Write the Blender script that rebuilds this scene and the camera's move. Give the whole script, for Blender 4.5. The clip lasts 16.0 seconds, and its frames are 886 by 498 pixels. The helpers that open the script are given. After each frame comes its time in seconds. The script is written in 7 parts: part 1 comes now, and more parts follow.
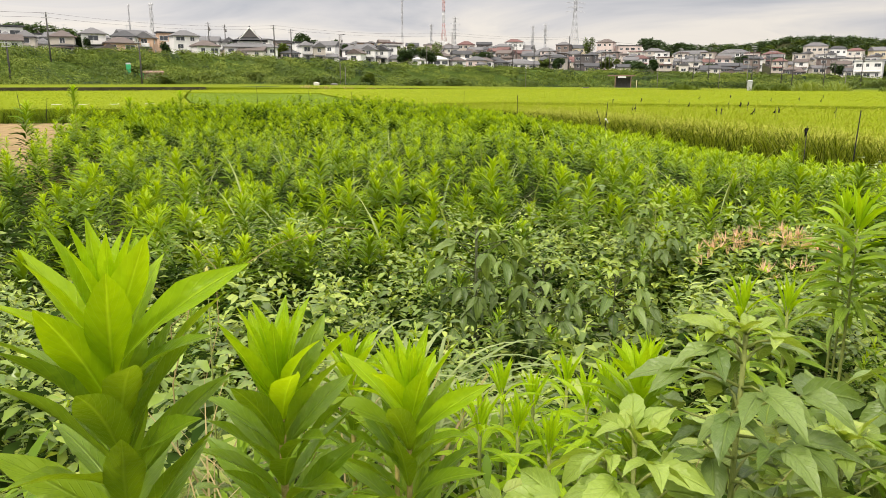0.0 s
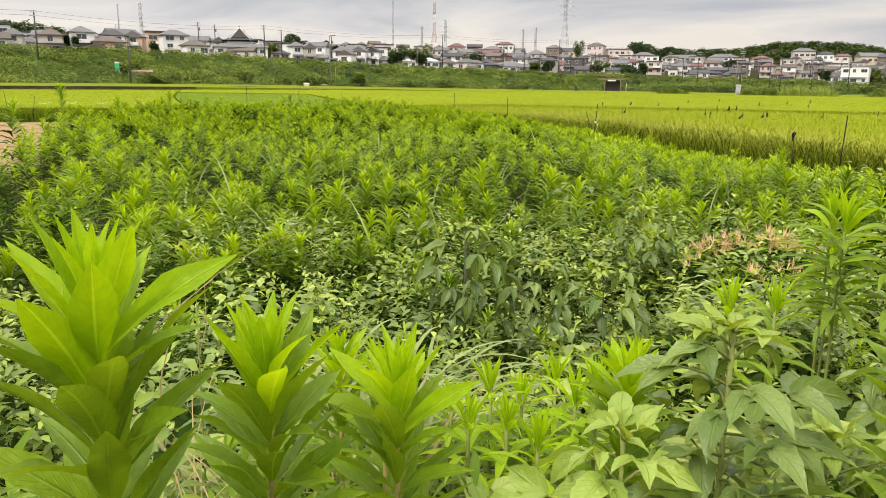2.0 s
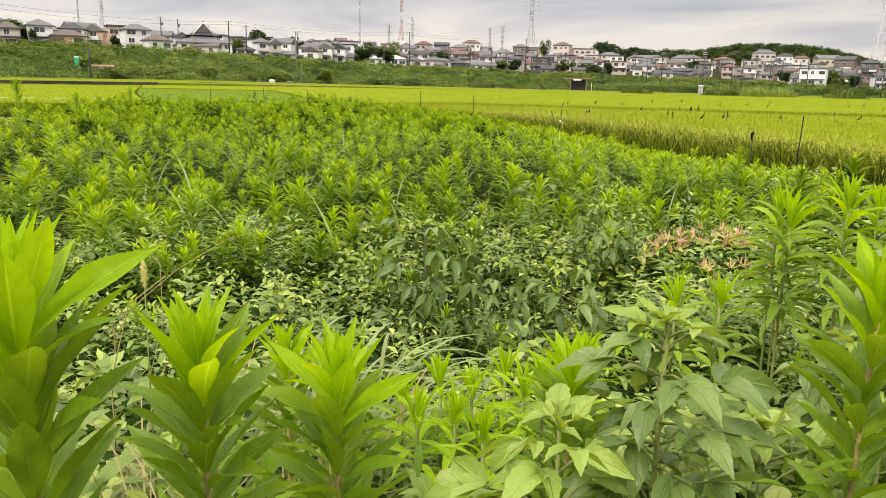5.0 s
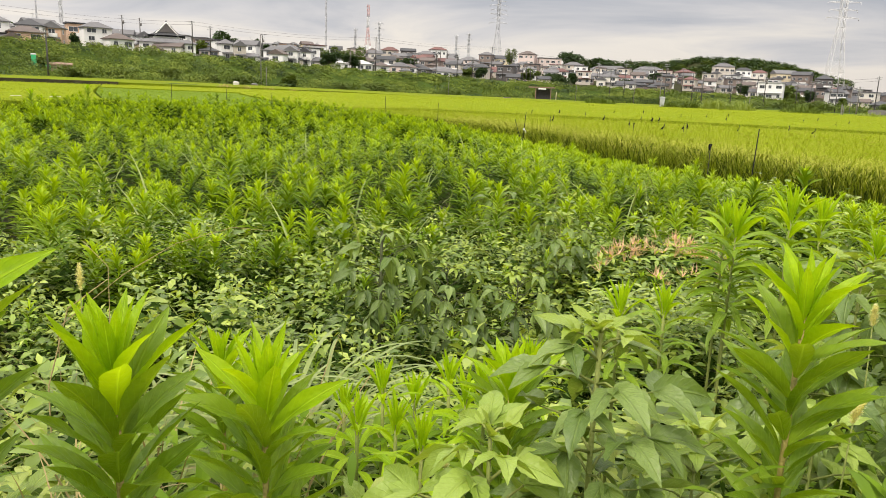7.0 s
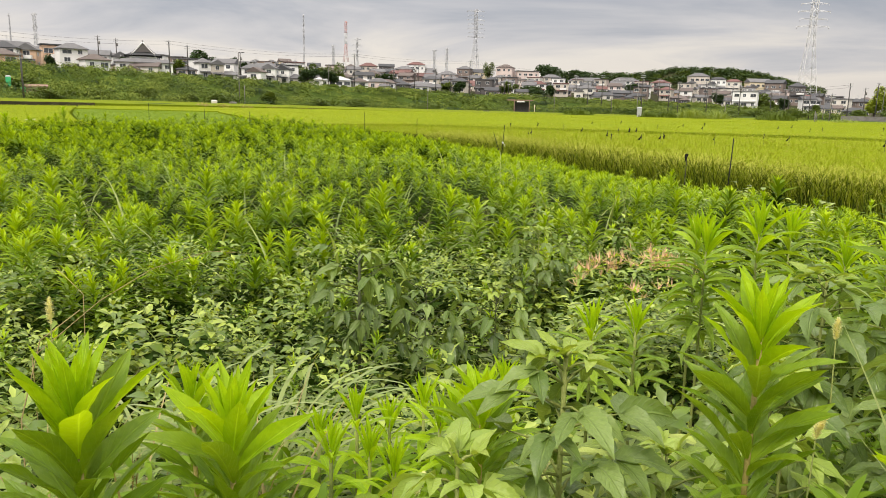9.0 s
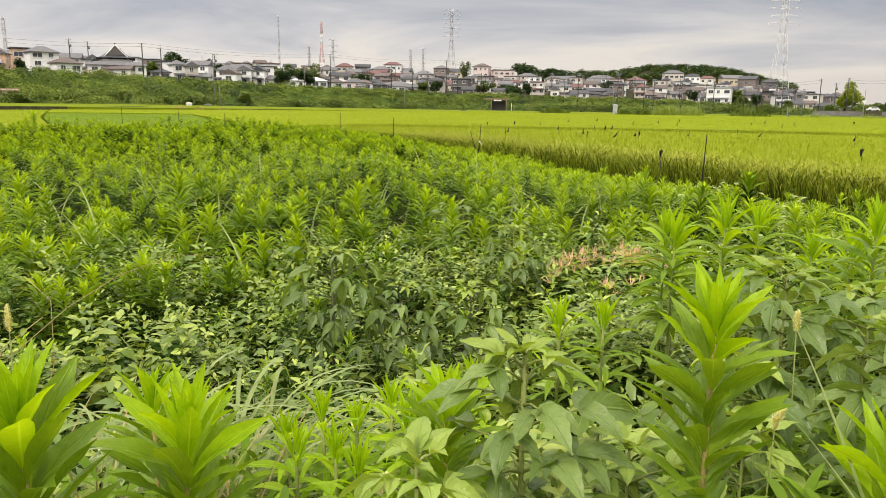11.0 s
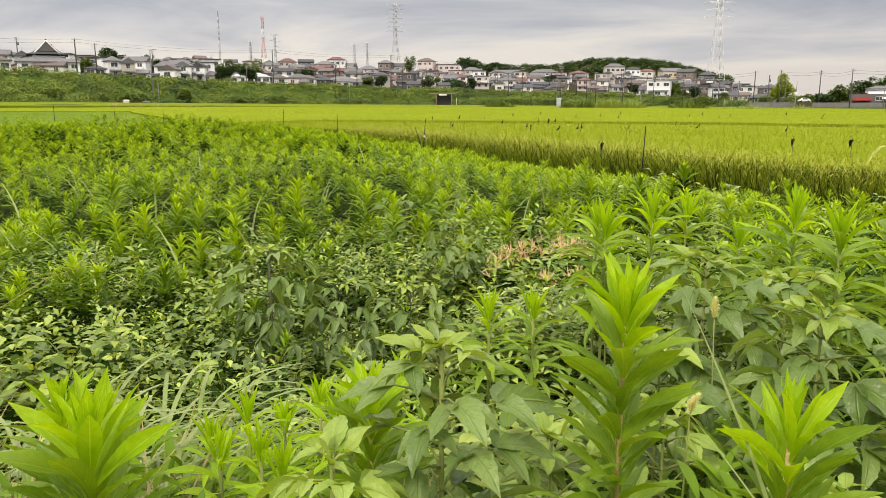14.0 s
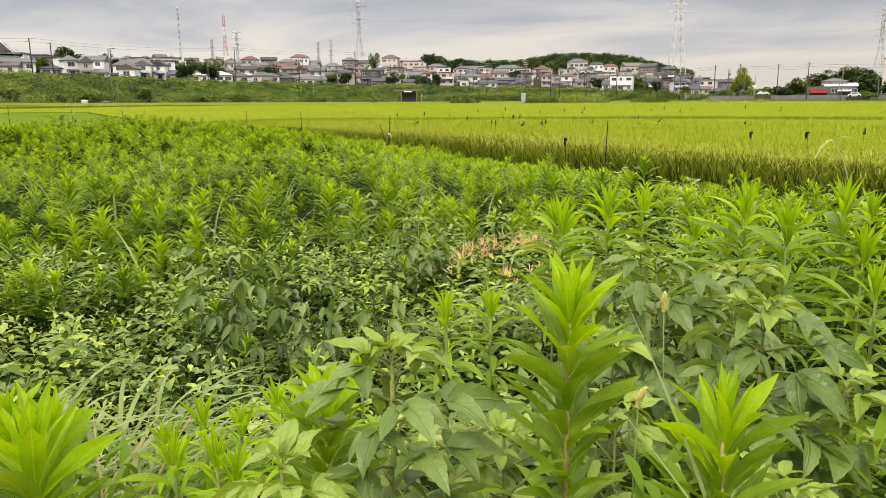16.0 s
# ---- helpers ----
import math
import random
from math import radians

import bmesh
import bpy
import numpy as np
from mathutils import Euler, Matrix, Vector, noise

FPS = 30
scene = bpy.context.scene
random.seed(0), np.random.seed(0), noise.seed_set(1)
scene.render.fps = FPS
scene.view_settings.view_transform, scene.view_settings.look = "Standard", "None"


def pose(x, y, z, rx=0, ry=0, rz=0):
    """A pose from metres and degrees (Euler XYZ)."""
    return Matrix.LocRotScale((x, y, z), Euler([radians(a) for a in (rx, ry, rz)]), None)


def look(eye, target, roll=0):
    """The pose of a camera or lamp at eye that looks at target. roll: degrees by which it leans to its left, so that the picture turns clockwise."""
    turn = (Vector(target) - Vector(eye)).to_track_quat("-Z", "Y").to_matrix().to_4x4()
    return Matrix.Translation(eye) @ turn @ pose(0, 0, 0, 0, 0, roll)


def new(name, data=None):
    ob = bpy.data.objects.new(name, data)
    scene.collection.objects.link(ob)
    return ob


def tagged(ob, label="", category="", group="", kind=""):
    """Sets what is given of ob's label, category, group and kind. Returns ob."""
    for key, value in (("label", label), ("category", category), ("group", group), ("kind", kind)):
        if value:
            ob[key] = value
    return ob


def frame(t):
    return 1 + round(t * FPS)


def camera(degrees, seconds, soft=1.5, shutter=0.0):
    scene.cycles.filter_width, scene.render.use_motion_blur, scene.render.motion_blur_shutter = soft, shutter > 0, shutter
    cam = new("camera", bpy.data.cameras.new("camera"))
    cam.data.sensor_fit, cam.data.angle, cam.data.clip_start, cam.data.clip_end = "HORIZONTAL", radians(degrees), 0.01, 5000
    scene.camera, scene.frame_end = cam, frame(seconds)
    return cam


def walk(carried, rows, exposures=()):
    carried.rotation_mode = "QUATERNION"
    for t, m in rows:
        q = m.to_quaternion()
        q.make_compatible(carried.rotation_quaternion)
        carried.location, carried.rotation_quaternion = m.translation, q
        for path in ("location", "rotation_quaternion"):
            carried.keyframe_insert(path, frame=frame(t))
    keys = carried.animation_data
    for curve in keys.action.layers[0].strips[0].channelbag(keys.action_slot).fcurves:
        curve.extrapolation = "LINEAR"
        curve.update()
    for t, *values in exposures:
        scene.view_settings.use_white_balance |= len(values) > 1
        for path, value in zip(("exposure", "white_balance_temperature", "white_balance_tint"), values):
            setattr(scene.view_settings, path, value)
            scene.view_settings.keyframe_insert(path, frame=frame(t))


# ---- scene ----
cam = camera(62.0, 16.0, soft=0.66)
PATH = [
    (0, (-0.136, 0.014, 1.904), (-0.48, 1.934, 1.463), 0.1),
    (0.5, (-0.138, 0.011, 1.905), (-0.478, 1.933, 1.47), 0.2),
    (1, (-0.135, 0.011, 1.902), (-0.469, 1.935, 1.468), 0.3),
    (1.5, (-0.135, 0.016, 1.894), (-0.46, 1.941, 1.459), 0.6),
    (2, (-0.136, 0.014, 1.898), (-0.452, 1.94, 1.462), 0.6),
    (2.5, (-0.132, 0.012, 1.899), (-0.44, 1.939, 1.463), 0.6),
    (3, (-0.129, 0.005, 1.903), (-0.426, 1.935, 1.47), 0.7),
    (5.5, (-0.098, 0.005, 1.896), (-0.303, 1.945, 1.455), 1.3),
    (6, (-0.092, 0.003, 1.895), (-0.272, 1.945, 1.455), 1.6),
    (6.5, (-0.08, 0.01, 1.896), (-0.235, 1.957, 1.464), 2.1),
    (7, (-0.07, 0.013, 1.898), (-0.202, 1.964, 1.477), 2.4),
    (7.5, (-0.063, 0.017, 1.901), (-0.178, 1.972, 1.496), 2.5),
    (8, (-0.059, 0.011, 1.91), (-0.163, 1.969, 1.516), 2.2),
    (8.5, (-0.054, 0.009, 1.915), (-0.149, 1.969, 1.529), 1.8),
    (9, (-0.048, 0.006, 1.92), (-0.135, 1.967, 1.537), 1.3),
    (11.5, (-0.014, 0.008, 1.92), (-0.026, 1.971, 1.536), 0.7),
    (12, (-0.008, 0.004, 1.919), (0.003, 1.966, 1.532), 0.8),
    (12.5, (-0.003, 0.014, 1.914), (0.031, 1.976, 1.525), 0.7),
    (13, (0.005, 0.014, 1.917), (0.063, 1.974, 1.525), 0.5),
    (13.5, (0.015, 0.011, 1.919), (0.097, 1.971, 1.525), 0.3),
    (14, (0.022, 0.011, 1.921), (0.129, 1.969, 1.525), 0.1),
    (14.5, (0.031, 0.016, 1.92), (0.161, 1.972, 1.522), -0.2),
    (15, (0.039, 0.013, 1.92), (0.192, 1.967, 1.52), -0.4),
    (15.5, (0.041, 0.006, 1.926), (0.215, 1.957, 1.523), -0.4),
    (16, (0.047, 0.0, 1.93), (0.24, 1.949, 1.525), -0.5),
]
walk(cam, [(t, look(eye, target, roll)) for t, eye, target, roll in PATH], exposures=[(0, 0.775, 6680, 13), (6, 0.77, 6680, 13), (9, 0.68, 6680, 13), (16, 0.68, 6680, 13)])

# ---- world and sun ----
world = bpy.data.worlds.new("overcast")
scene.world = world
world.use_nodes = True
wt = world.node_tree
for n in list(wt.nodes):
    wt.nodes.remove(n)


def wnode(kind, **props):
    n = wt.nodes.new(kind)
    for k, v in props.items():
        if k == "op":
            n.operation = v
        elif k == "blend":
            n.blend_type = v
    return n


def wmath(op, a, b=None):
    n = wnode("ShaderNodeMath", op=op)
    for i, v in enumerate((a, b)):
        if v is None:
            continue
        if isinstance(v, (int, float)):
            n.inputs[i].default_value = v
        else:
            wt.links.new(v, n.inputs[i])
    return n.outputs[0]


def wmix(fac, a, b):
    n = wt.nodes.new("ShaderNodeMix")
    n.data_type = "RGBA"
    wt.links.new(fac, n.inputs[0])
    for i, v in ((6, a), (7, b)):
        if isinstance(v, tuple):
            n.inputs[i].default_value = (*v, 1)
        else:
            wt.links.new(v, n.inputs[i])
    return n.outputs[2]


def wramp(value, stops):
    n = wt.nodes.new("ShaderNodeValToRGB")
    wt.links.new(value, n.inputs[0])
    e = n.color_ramp.elements
    while len(e) < len(stops):
        e.new(0.5)
    for el, (p, c) in zip(e, stops):
        el.position, el.color = p, (*c, 1) if isinstance(c, tuple) else (c, c, c, 1)
    return n.outputs[0]


coord = wt.nodes.new("ShaderNodeTexCoord")
sep = wt.nodes.new("ShaderNodeSeparateXYZ")
wt.links.new(coord.outputs["Generated"], sep.inputs[0])
up = wmath("MAXIMUM", sep.outputs[2], 0.0)
deep = wmath("ADD", up, 0.10)
comb = wt.nodes.new("ShaderNodeCombineXYZ")
wt.links.new(wmath("DIVIDE", sep.outputs[0], deep), comb.inputs[0])
wt.links.new(wmath("DIVIDE", sep.outputs[1], deep), comb.inputs[1])
cloud = wt.nodes.new("ShaderNodeTexNoise")
cloud.inputs["Scale"].default_value, cloud.inputs["Detail"].default_value, cloud.inputs["Roughness"].default_value = 0.55, 7, 0.55
cloud.inputs["Distortion"].default_value = 0.6
wt.links.new(comb.outputs[0], cloud.inputs["Vector"])
sky = wt.nodes.new("ShaderNodeTexSky")
sky.sky_type, sky.sun_disc = "NISHITA", False
sky.sun_elevation, sky.sun_rotation = radians(52), radians(200)
clear = wt.nodes.new("ShaderNodeMix")
clear.data_type, clear.blend_type = "RGBA", "MULTIPLY"
clear.inputs[0].default_value = 1.0
wt.links.new(sky.outputs[0], clear.inputs[6])
clear.inputs[7].default_value = (0.05, 0.05, 0.05, 1)
# cream glow near the horizon under a grey deck that grows brighter towards the zenith
height = wmath("ADD", up, wmath("MULTIPLY", wmath("SUBTRACT", cloud.outputs["Fac"], 0.5), 0.24))
deck = wramp(height, [(0.0, (0.96, 0.91, 0.85)), (0.05, (1.03, 0.98, 0.89)), (0.09, (0.78, 0.78, 0.79)), (0.14, (0.50, 0.545, 0.615)), (0.28, (0.70, 0.69, 0.67)), (1.0, (1.0, 0.97, 0.90))])
lift = wramp(up, [(0.0, 0.30), (0.16, 0.31), (0.45, 0.8), (1.0, 1.0)])
lit = wt.nodes.new("ShaderNodeMix")
lit.data_type, lit.blend_type = "RGBA", "MULTIPLY"
lit.inputs[0].default_value = 1.0
wt.links.new(deck, lit.inputs[6])
wt.links.new(lift, lit.inputs[7])
gap = wramp(cloud.outputs["Fac"], [(0.0, 0.12), (0.62, 0.04), (1.0, 0.12)])
slope = wmath("SUBTRACT", 1.0, wmath("MULTIPLY", sep.outputs[0], 0.12))
side = wt.nodes.new("ShaderNodeMix")
side.data_type, side.blend_type = "RGBA", "MULTIPLY"
side.inputs[0].default_value = 1.0
wt.links.new(lit.outputs[2], side.inputs[6])
wt.links.new(slope, side.inputs[7])
both = wmix(gap, side.outputs[2], clear.outputs[2])
back = wt.nodes.new("ShaderNodeBackground")
back.inputs["Strength"].default_value = 1.62
wt.links.new(both, back.inputs[0])
wout = wt.nodes.new("ShaderNodeOutputWorld")
wt.links.new(back.outputs[0], wout.inputs[0])

sun = new("sun", bpy.data.lights.new("sun", "SUN"))
sun.data.energy, sun.data.angle, sun.data.color = 1.5, radians(14), (1.0, 0.94, 0.80)
sun.matrix_world = look((-20, -55, 75), (0, 0, 0))

# ---- materials ----


def material(name, build):
    m = bpy.data.materials.new(name)
    m.use_nodes = True
    t = m.node_tree
    t.nodes.clear()
    out = t.nodes.new("ShaderNodeOutputMaterial")
    t.links.new(build(t), out.inputs[0])
    return m


def nd(t, kind, ins=None, **props):
    n = t.nodes.new(kind)
    if "op" in props:
        n.operation = props["op"]
    if "blend" in props:
        n.data_type, n.blend_type = "RGBA", props["blend"]
    for k, v in (ins or {}).items():
        if hasattr(v, "is_linked"):
            t.links.new(v, n.inputs[k])
        elif isinstance(v, tuple) and len(v) == 3 and n.inputs[k].type == "RGBA":
            n.inputs[k].default_value = (*v, 1)
        else:
            n.inputs[k].default_value = v
    return n


def ramp(t, value, stops):
    n = t.nodes.new("ShaderNodeValToRGB")
    t.links.new(value, n.inputs[0])
    e = n.color_ramp.elements
    while len(e) < len(stops):
        e.new(0.5)
    for el, (p, c) in zip(e, stops):
        el.position, el.color = p, (*c, 1) if isinstance(c, tuple) else (c, c, c, 1)
    return n.outputs[0]


def leaf_material(name, dark, light, veins=0.0, gloss=0.45, thin=0.27, by_object=False, hue_spread=0.5, shine=0.35, skew=False, ribs=0.3):
    """Leaf: colour varies leaf by leaf and in blotches, with a pale midrib, side veins and light passing through."""
    def build(t):
        if by_object:
            rnd = t.nodes.new("ShaderNodeObjectInfo").outputs["Random"]
        else:
            rnd = t.nodes.new("ShaderNodeNewGeometry").outputs["Random Per Island"]
        tc = t.nodes.new("ShaderNodeTexCoord")
        blot = nd(t, "ShaderNodeTexNoise", {"Vector": tc.outputs["Object"], "Scale": 3.0 if not by_object else 14.0, "Detail": 3.0})
        mix = nd(t, "ShaderNodeMath", {0: rnd, 1: hue_spread}, op="MULTIPLY")
        mix = nd(t, "ShaderNodeMath", {0: mix.outputs[0], 1: nd(t, "ShaderNodeMath", {0: blot.outputs["Fac"], 1: 1 - hue_spread}, op="MULTIPLY").outputs[0]}, op="ADD")
        stops = [(0.15, dark), (0.55, tuple(0.72 * a + 0.28 * b for a, b in zip(dark, light))), (0.85, light)] if skew else [(0.15, dark), (0.8, light)]
        col = ramp(t, mix.outputs[0], stops)
        normal = None
        if veins:
            uv = nd(t, "ShaderNodeSeparateXYZ", {0: tc.outputs["UV"]})
            off = nd(t, "ShaderNodeMath", {0: nd(t, "ShaderNodeMath", {0: uv.outputs[0], 1: 0.5}, op="SUBTRACT").outputs[0]}, op="ABSOLUTE")
            rib = ramp(t, off.outputs[0], [(0.0, 1.0), (0.06, 0.0)])
            slant = nd(t, "ShaderNodeMath", {0: nd(t, "ShaderNodeMath", {0: uv.outputs[1], 1: 60.0}, op="MULTIPLY").outputs[0], 1: nd(t, "ShaderNodeMath", {0: off.outputs[0], 1: 34.0}, op="MULTIPLY").outputs[0]}, op="SUBTRACT")
            wave = nd(t, "ShaderNodeMath", {0: slant.outputs[0]}, op="SINE")
            side = ramp(t, wave.outputs[0], [(0.80, 0.0), (1.0, 1.0)])
            vein = nd(t, "ShaderNodeMath", {0: rib, 1: nd(t, "ShaderNodeMath", {0: side, 1: ribs}, op="MULTIPLY").outputs[0]}, op="MAXIMUM")
            fac = nd(t, "ShaderNodeMath", {0: vein.outputs[0], 1: veins}, op="MULTIPLY")
            pale = nd(t, "ShaderNodeMix", {0: fac.outputs[0], 6: col, 7: tuple(min(1, c * 1.5 + 0.04) for c in light)}, blend="MIX")
            col = pale.outputs[2]
            bump = nd(t, "ShaderNodeBump", {"Strength": 0.42 + ribs, "Distance": 0.004, "Height": nd(t, "ShaderNodeMath", {0: vein.outputs[0], 1: nd(t, "ShaderNodeTexNoise", {"Vector": tc.outputs["Object"], "Scale": 9.0, "Detail": 2.0}).outputs["Fac"]}, op="SUBTRACT").outputs[0]})
            normal = bump.outputs[0]
        p = nd(t, "ShaderNodeBsdfPrincipled", {"Base Color": col, "Roughness": gloss, "Specular IOR Level": shine})
        tr = nd(t, "ShaderNodeBsdfTranslucent", {"Color": nd(t, "ShaderNodeMix", {0: 1.0, 6: col, 7: (1.9, 1.7, 0.7)}, blend="MULTIPLY").outputs[2]})
        if normal:
            t.links.new(normal, p.inputs["Normal"])
        return nd(t, "ShaderNodeMixShader", {0: thin, 1: p.outputs[0], 2: tr.outputs[0]}).outputs[0]
    return material(name, build)


def plain_material(name, dark, light, scale=3.0, rough=0.8, metal=0.0, bump=0.3):
    """Painted, mineral or wooden surface with stains and a fine grain."""
    def build(t):
        tc = t.nodes.new("ShaderNodeTexCoord")
        big = nd(t, "ShaderNodeTexNoise", {"Vector": tc.outputs["Object"], "Scale": scale, "Detail": 6.0, "Roughness": 0.6})
        fine = nd(t, "ShaderNodeTexNoise", {"Vector": tc.outputs["Object"], "Scale": scale * 14, "Detail": 3.0})
        rnd = t.nodes.new("ShaderNodeObjectInfo").outputs["Random"]
        s = nd(t, "ShaderNodeMath", {0: nd(t, "ShaderNodeMath", {0: big.outputs["Fac"], 1: 0.7}, op="MULTIPLY").outputs[0], 1: nd(t, "ShaderNodeMath", {0: fine.outputs["Fac"], 1: 0.3}, op="MULTIPLY").outputs[0]}, op="ADD")
        s = nd(t, "ShaderNodeMath", {0: s.outputs[0], 1: nd(t, "ShaderNodeMath", {0: nd(t, "ShaderNodeMath", {0: rnd, 1: 0.5}, op="SUBTRACT").outputs[0], 1: 0.3}, op="MULTIPLY").outputs[0]}, op="ADD")
        col = ramp(t, s.outputs[0], [(0.25, dark), (0.75, light)])
        b = nd(t, "ShaderNodeBump", {"Strength": bump, "Distance": 0.02, "Height": fine.outputs["Fac"]})
        return nd(t, "ShaderNodeBsdfPrincipled", {"Base Color": col, "Roughness": rough, "Metallic": metal, "Specular IOR Level": 0.5 if rough < 0.9 else 0.05, "Normal": b.outputs[0]}).outputs[0]
    return material(name, build)


M = {}
M["g_young"] = leaf_material("goldenrod_young_leaf", (0.21, 0.34, 0.004), (0.37, 0.50, 0.008), shine=0.2, thin=0.32)
M["g_mid"] = leaf_material("goldenrod_leaf", (0.080, 0.158, 0.005), (0.165, 0.27, 0.010), shine=0.16, thin=0.26, gloss=0.5)
M["g_fresh"] = leaf_material("goldenrod_fresh_leaf", (0.135, 0.235, 0.005), (0.25, 0.37, 0.009), shine=0.18, thin=0.28, gloss=0.5)
# Old lower leaves, coloured darker still for the shade between plants.
M["g_old_shade"] = leaf_material("goldenrod_shaded_lower_leaf", shine=0.04, dark=(0.015, 0.036, 0.004), light=(0.045, 0.09, 0.007), thin=0.12, gloss=0.7)
M["n_young"] = leaf_material("near_young_leaf", ribs=0.10, shine=0.28, gloss=0.42, dark=(0.19, 0.33, 0.004), light=(0.35, 0.515, 0.009), veins=0.45, by_object=True, thin=0.4)
M["n_mid"] = leaf_material("near_leaf", ribs=0.16, shine=0.34, gloss=0.42, thin=0.33, dark=(0.118, 0.215, 0.008), light=(0.22, 0.335, 0.015), veins=0.45, by_object=True)
M["n_old"] = leaf_material("near_lower_leaf", ribs=0.2, shine=0.36, gloss=0.42, thin=0.33, dark=(0.125, 0.215, 0.014), light=(0.22, 0.33, 0.03), veins=0.5, by_object=True)
M["b_top"] = leaf_material("broad_young_leaf", ribs=0.2, dark=(0.19, 0.285, 0.03), light=(0.33, 0.43, 0.075), veins=0.4, by_object=True, gloss=0.38, shine=0.5)
M["b_pale"] = leaf_material("pale_broad_leaf", ribs=0.2, dark=(0.20, 0.30, 0.04), light=(0.33, 0.44, 0.085), veins=0.35, by_object=True, gloss=0.4, shine=0.45)
M["b_leaf"] = leaf_material("broad_leaf", ribs=0.2, dark=(0.078, 0.145, 0.02), light=(0.205, 0.29, 0.07), veins=0.45, by_object=True, gloss=0.38, shine=0.55)
# Lower bush leaves: dark green, deepened in colour for shade under the top.
M["b_dark_shade"] = leaf_material("dark_shaded_broad_leaf", ribs=0.2, dark=(0.045, 0.09, 0.016), light=(0.15, 0.22, 0.05), veins=0.4, by_object=True, gloss=0.38, shine=0.55)
M["w_leaf"] = leaf_material("weed_leaf", (0.09, 0.16, 0.013), (0.42, 0.52, 0.095), gloss=0.36, skew=True, thin=0.24, shine=0.6, hue_spread=0.7)
M["w_deep"] = leaf_material("deep_weed_leaf", (0.075, 0.14, 0.014), (0.255, 0.36, 0.055), gloss=0.36, thin=0.2, shine=0.55, hue_spread=0.6)
M["w_top"] = leaf_material("weed_young_leaf", (0.2, 0.29, 0.025), (0.36, 0.44, 0.09), gloss=0.38, thin=0.25, shine=0.5)
M["bank_leaf"] = leaf_material("bank_weed_leaf", veins=0.35, dark=(0.09, 0.16, 0.012), light=(0.40, 0.48, 0.10), gloss=0.36, skew=True, thin=0.25, shine=0.45, hue_spread=0.75)
# Under-leaves: the shade deep in the weeds is put into their colour.
M["w_shade"] = leaf_material("shaded_weed_leaf", shine=0.04, dark=(0.015, 0.036, 0.005), light=(0.045, 0.083, 0.012), gloss=0.8, thin=0.1)
M["tree_light"] = leaf_material("pale_tree_leaf", (0.16, 0.22, 0.02), (0.3, 0.36, 0.05), thin=0.25, gloss=0.6)
M["pale_grass"] = leaf_material("pale_grass_blade", (0.15, 0.225, 0.05), (0.31, 0.37, 0.14), thin=0.3, gloss=0.4, shine=0.45)
M["kudzu"] = leaf_material("levee_leaf", (0.066, 0.107, 0.017), (0.155, 0.205, 0.042), thin=0.1, gloss=0.9, shine=0.05, hue_spread=0.15)
M["kudzu_pale"] = leaf_material("pale_levee_leaf", (0.125, 0.175, 0.03), (0.24, 0.295, 0.07), thin=0.1, gloss=0.9, shine=0.05, hue_spread=0.15)
M["tree_dark"] = leaf_material("tree_leaf", (0.02, 0.043, 0.014), (0.05, 0.092, 0.026), thin=0.15, gloss=0.7)
M["tree_mid"] = leaf_material("wood_leaf", (0.022, 0.048, 0.014), (0.06, 0.105, 0.025), thin=0.15, gloss=0.7)
M["tree_olive"] = leaf_material("olive_leaf", (0.05, 0.085, 0.015), (0.12, 0.17, 0.03), thin=0.2, gloss=0.7)
M["grass"] = leaf_material("grass_blade", (0.13, 0.2, 0.025), (0.27, 0.33, 0.08), thin=0.3, gloss=0.45)
M["rice"] = leaf_material("rice_blade", (0.15, 0.21, 0.012), (0.265, 0.335, 0.028), thin=0.3, gloss=0.9, shine=0.06)
M["rice_green"] = leaf_material("green_rice_blade", (0.10, 0.17, 0.014), (0.175, 0.255, 0.024), thin=0.3, gloss=0.9, shine=0.06)
M["ear"] = leaf_material("rice_ear", (0.22, 0.25, 0.028), (0.37, 0.385, 0.07), thin=0.1, gloss=0.9, shine=0.06)
# Lower blades: dark green, deepened in colour for shade inside the stand.
M["rice_low_shade"] = leaf_material("rice_shaded_lower_blade", (0.025, 0.045, 0.006), (0.085, 0.125, 0.016), thin=0.06, gloss=0.9, shine=0.05)
M["dry"] = leaf_material("dry_stalk", (0.25, 0.19, 0.08), (0.42, 0.34, 0.16), thin=0.1, gloss=0.8)
M["stem"] = plain_material("green_stem", (0.13, 0.17, 0.025), (0.26, 0.29, 0.07), scale=20, rough=0.6)
M["stem_tan"] = plain_material("tan_goldenrod_stem", (0.24, 0.20, 0.045), (0.42, 0.34, 0.11), scale=20, rough=0.6)
M["stem_dark"] = plain_material("dark_green_stem", (0.035, 0.045, 0.012), (0.08, 0.095, 0.028), scale=20, rough=0.6)
M["stem_pale"] = plain_material("pale_green_stalk", (0.30, 0.36, 0.10), (0.46, 0.50, 0.20), scale=20, rough=0.6)
M["pink"] = leaf_material("pink_flower", (0.55, 0.26, 0.19), (0.80, 0.58, 0.42), thin=0.1, hue_spread=0.9)
M["foxtail"] = leaf_material("foxtail_bristle", (0.58, 0.60, 0.30), (0.82, 0.80, 0.52), thin=0.22, gloss=0.8)
M["soil"] = plain_material("ground_soil", (0.018, 0.019, 0.009), (0.045, 0.047, 0.02), scale=0.6, rough=0.95, bump=0.6)
M["turf"] = plain_material("rank_turf", (0.025, 0.045, 0.008), (0.065, 0.105, 0.017), scale=0.35, rough=0.95, bump=0.8)
M["bare"] = plain_material("dry_bare_soil", (0.17, 0.12, 0.055), (0.42, 0.31, 0.17), scale=2.2, rough=0.95, bump=0.8)
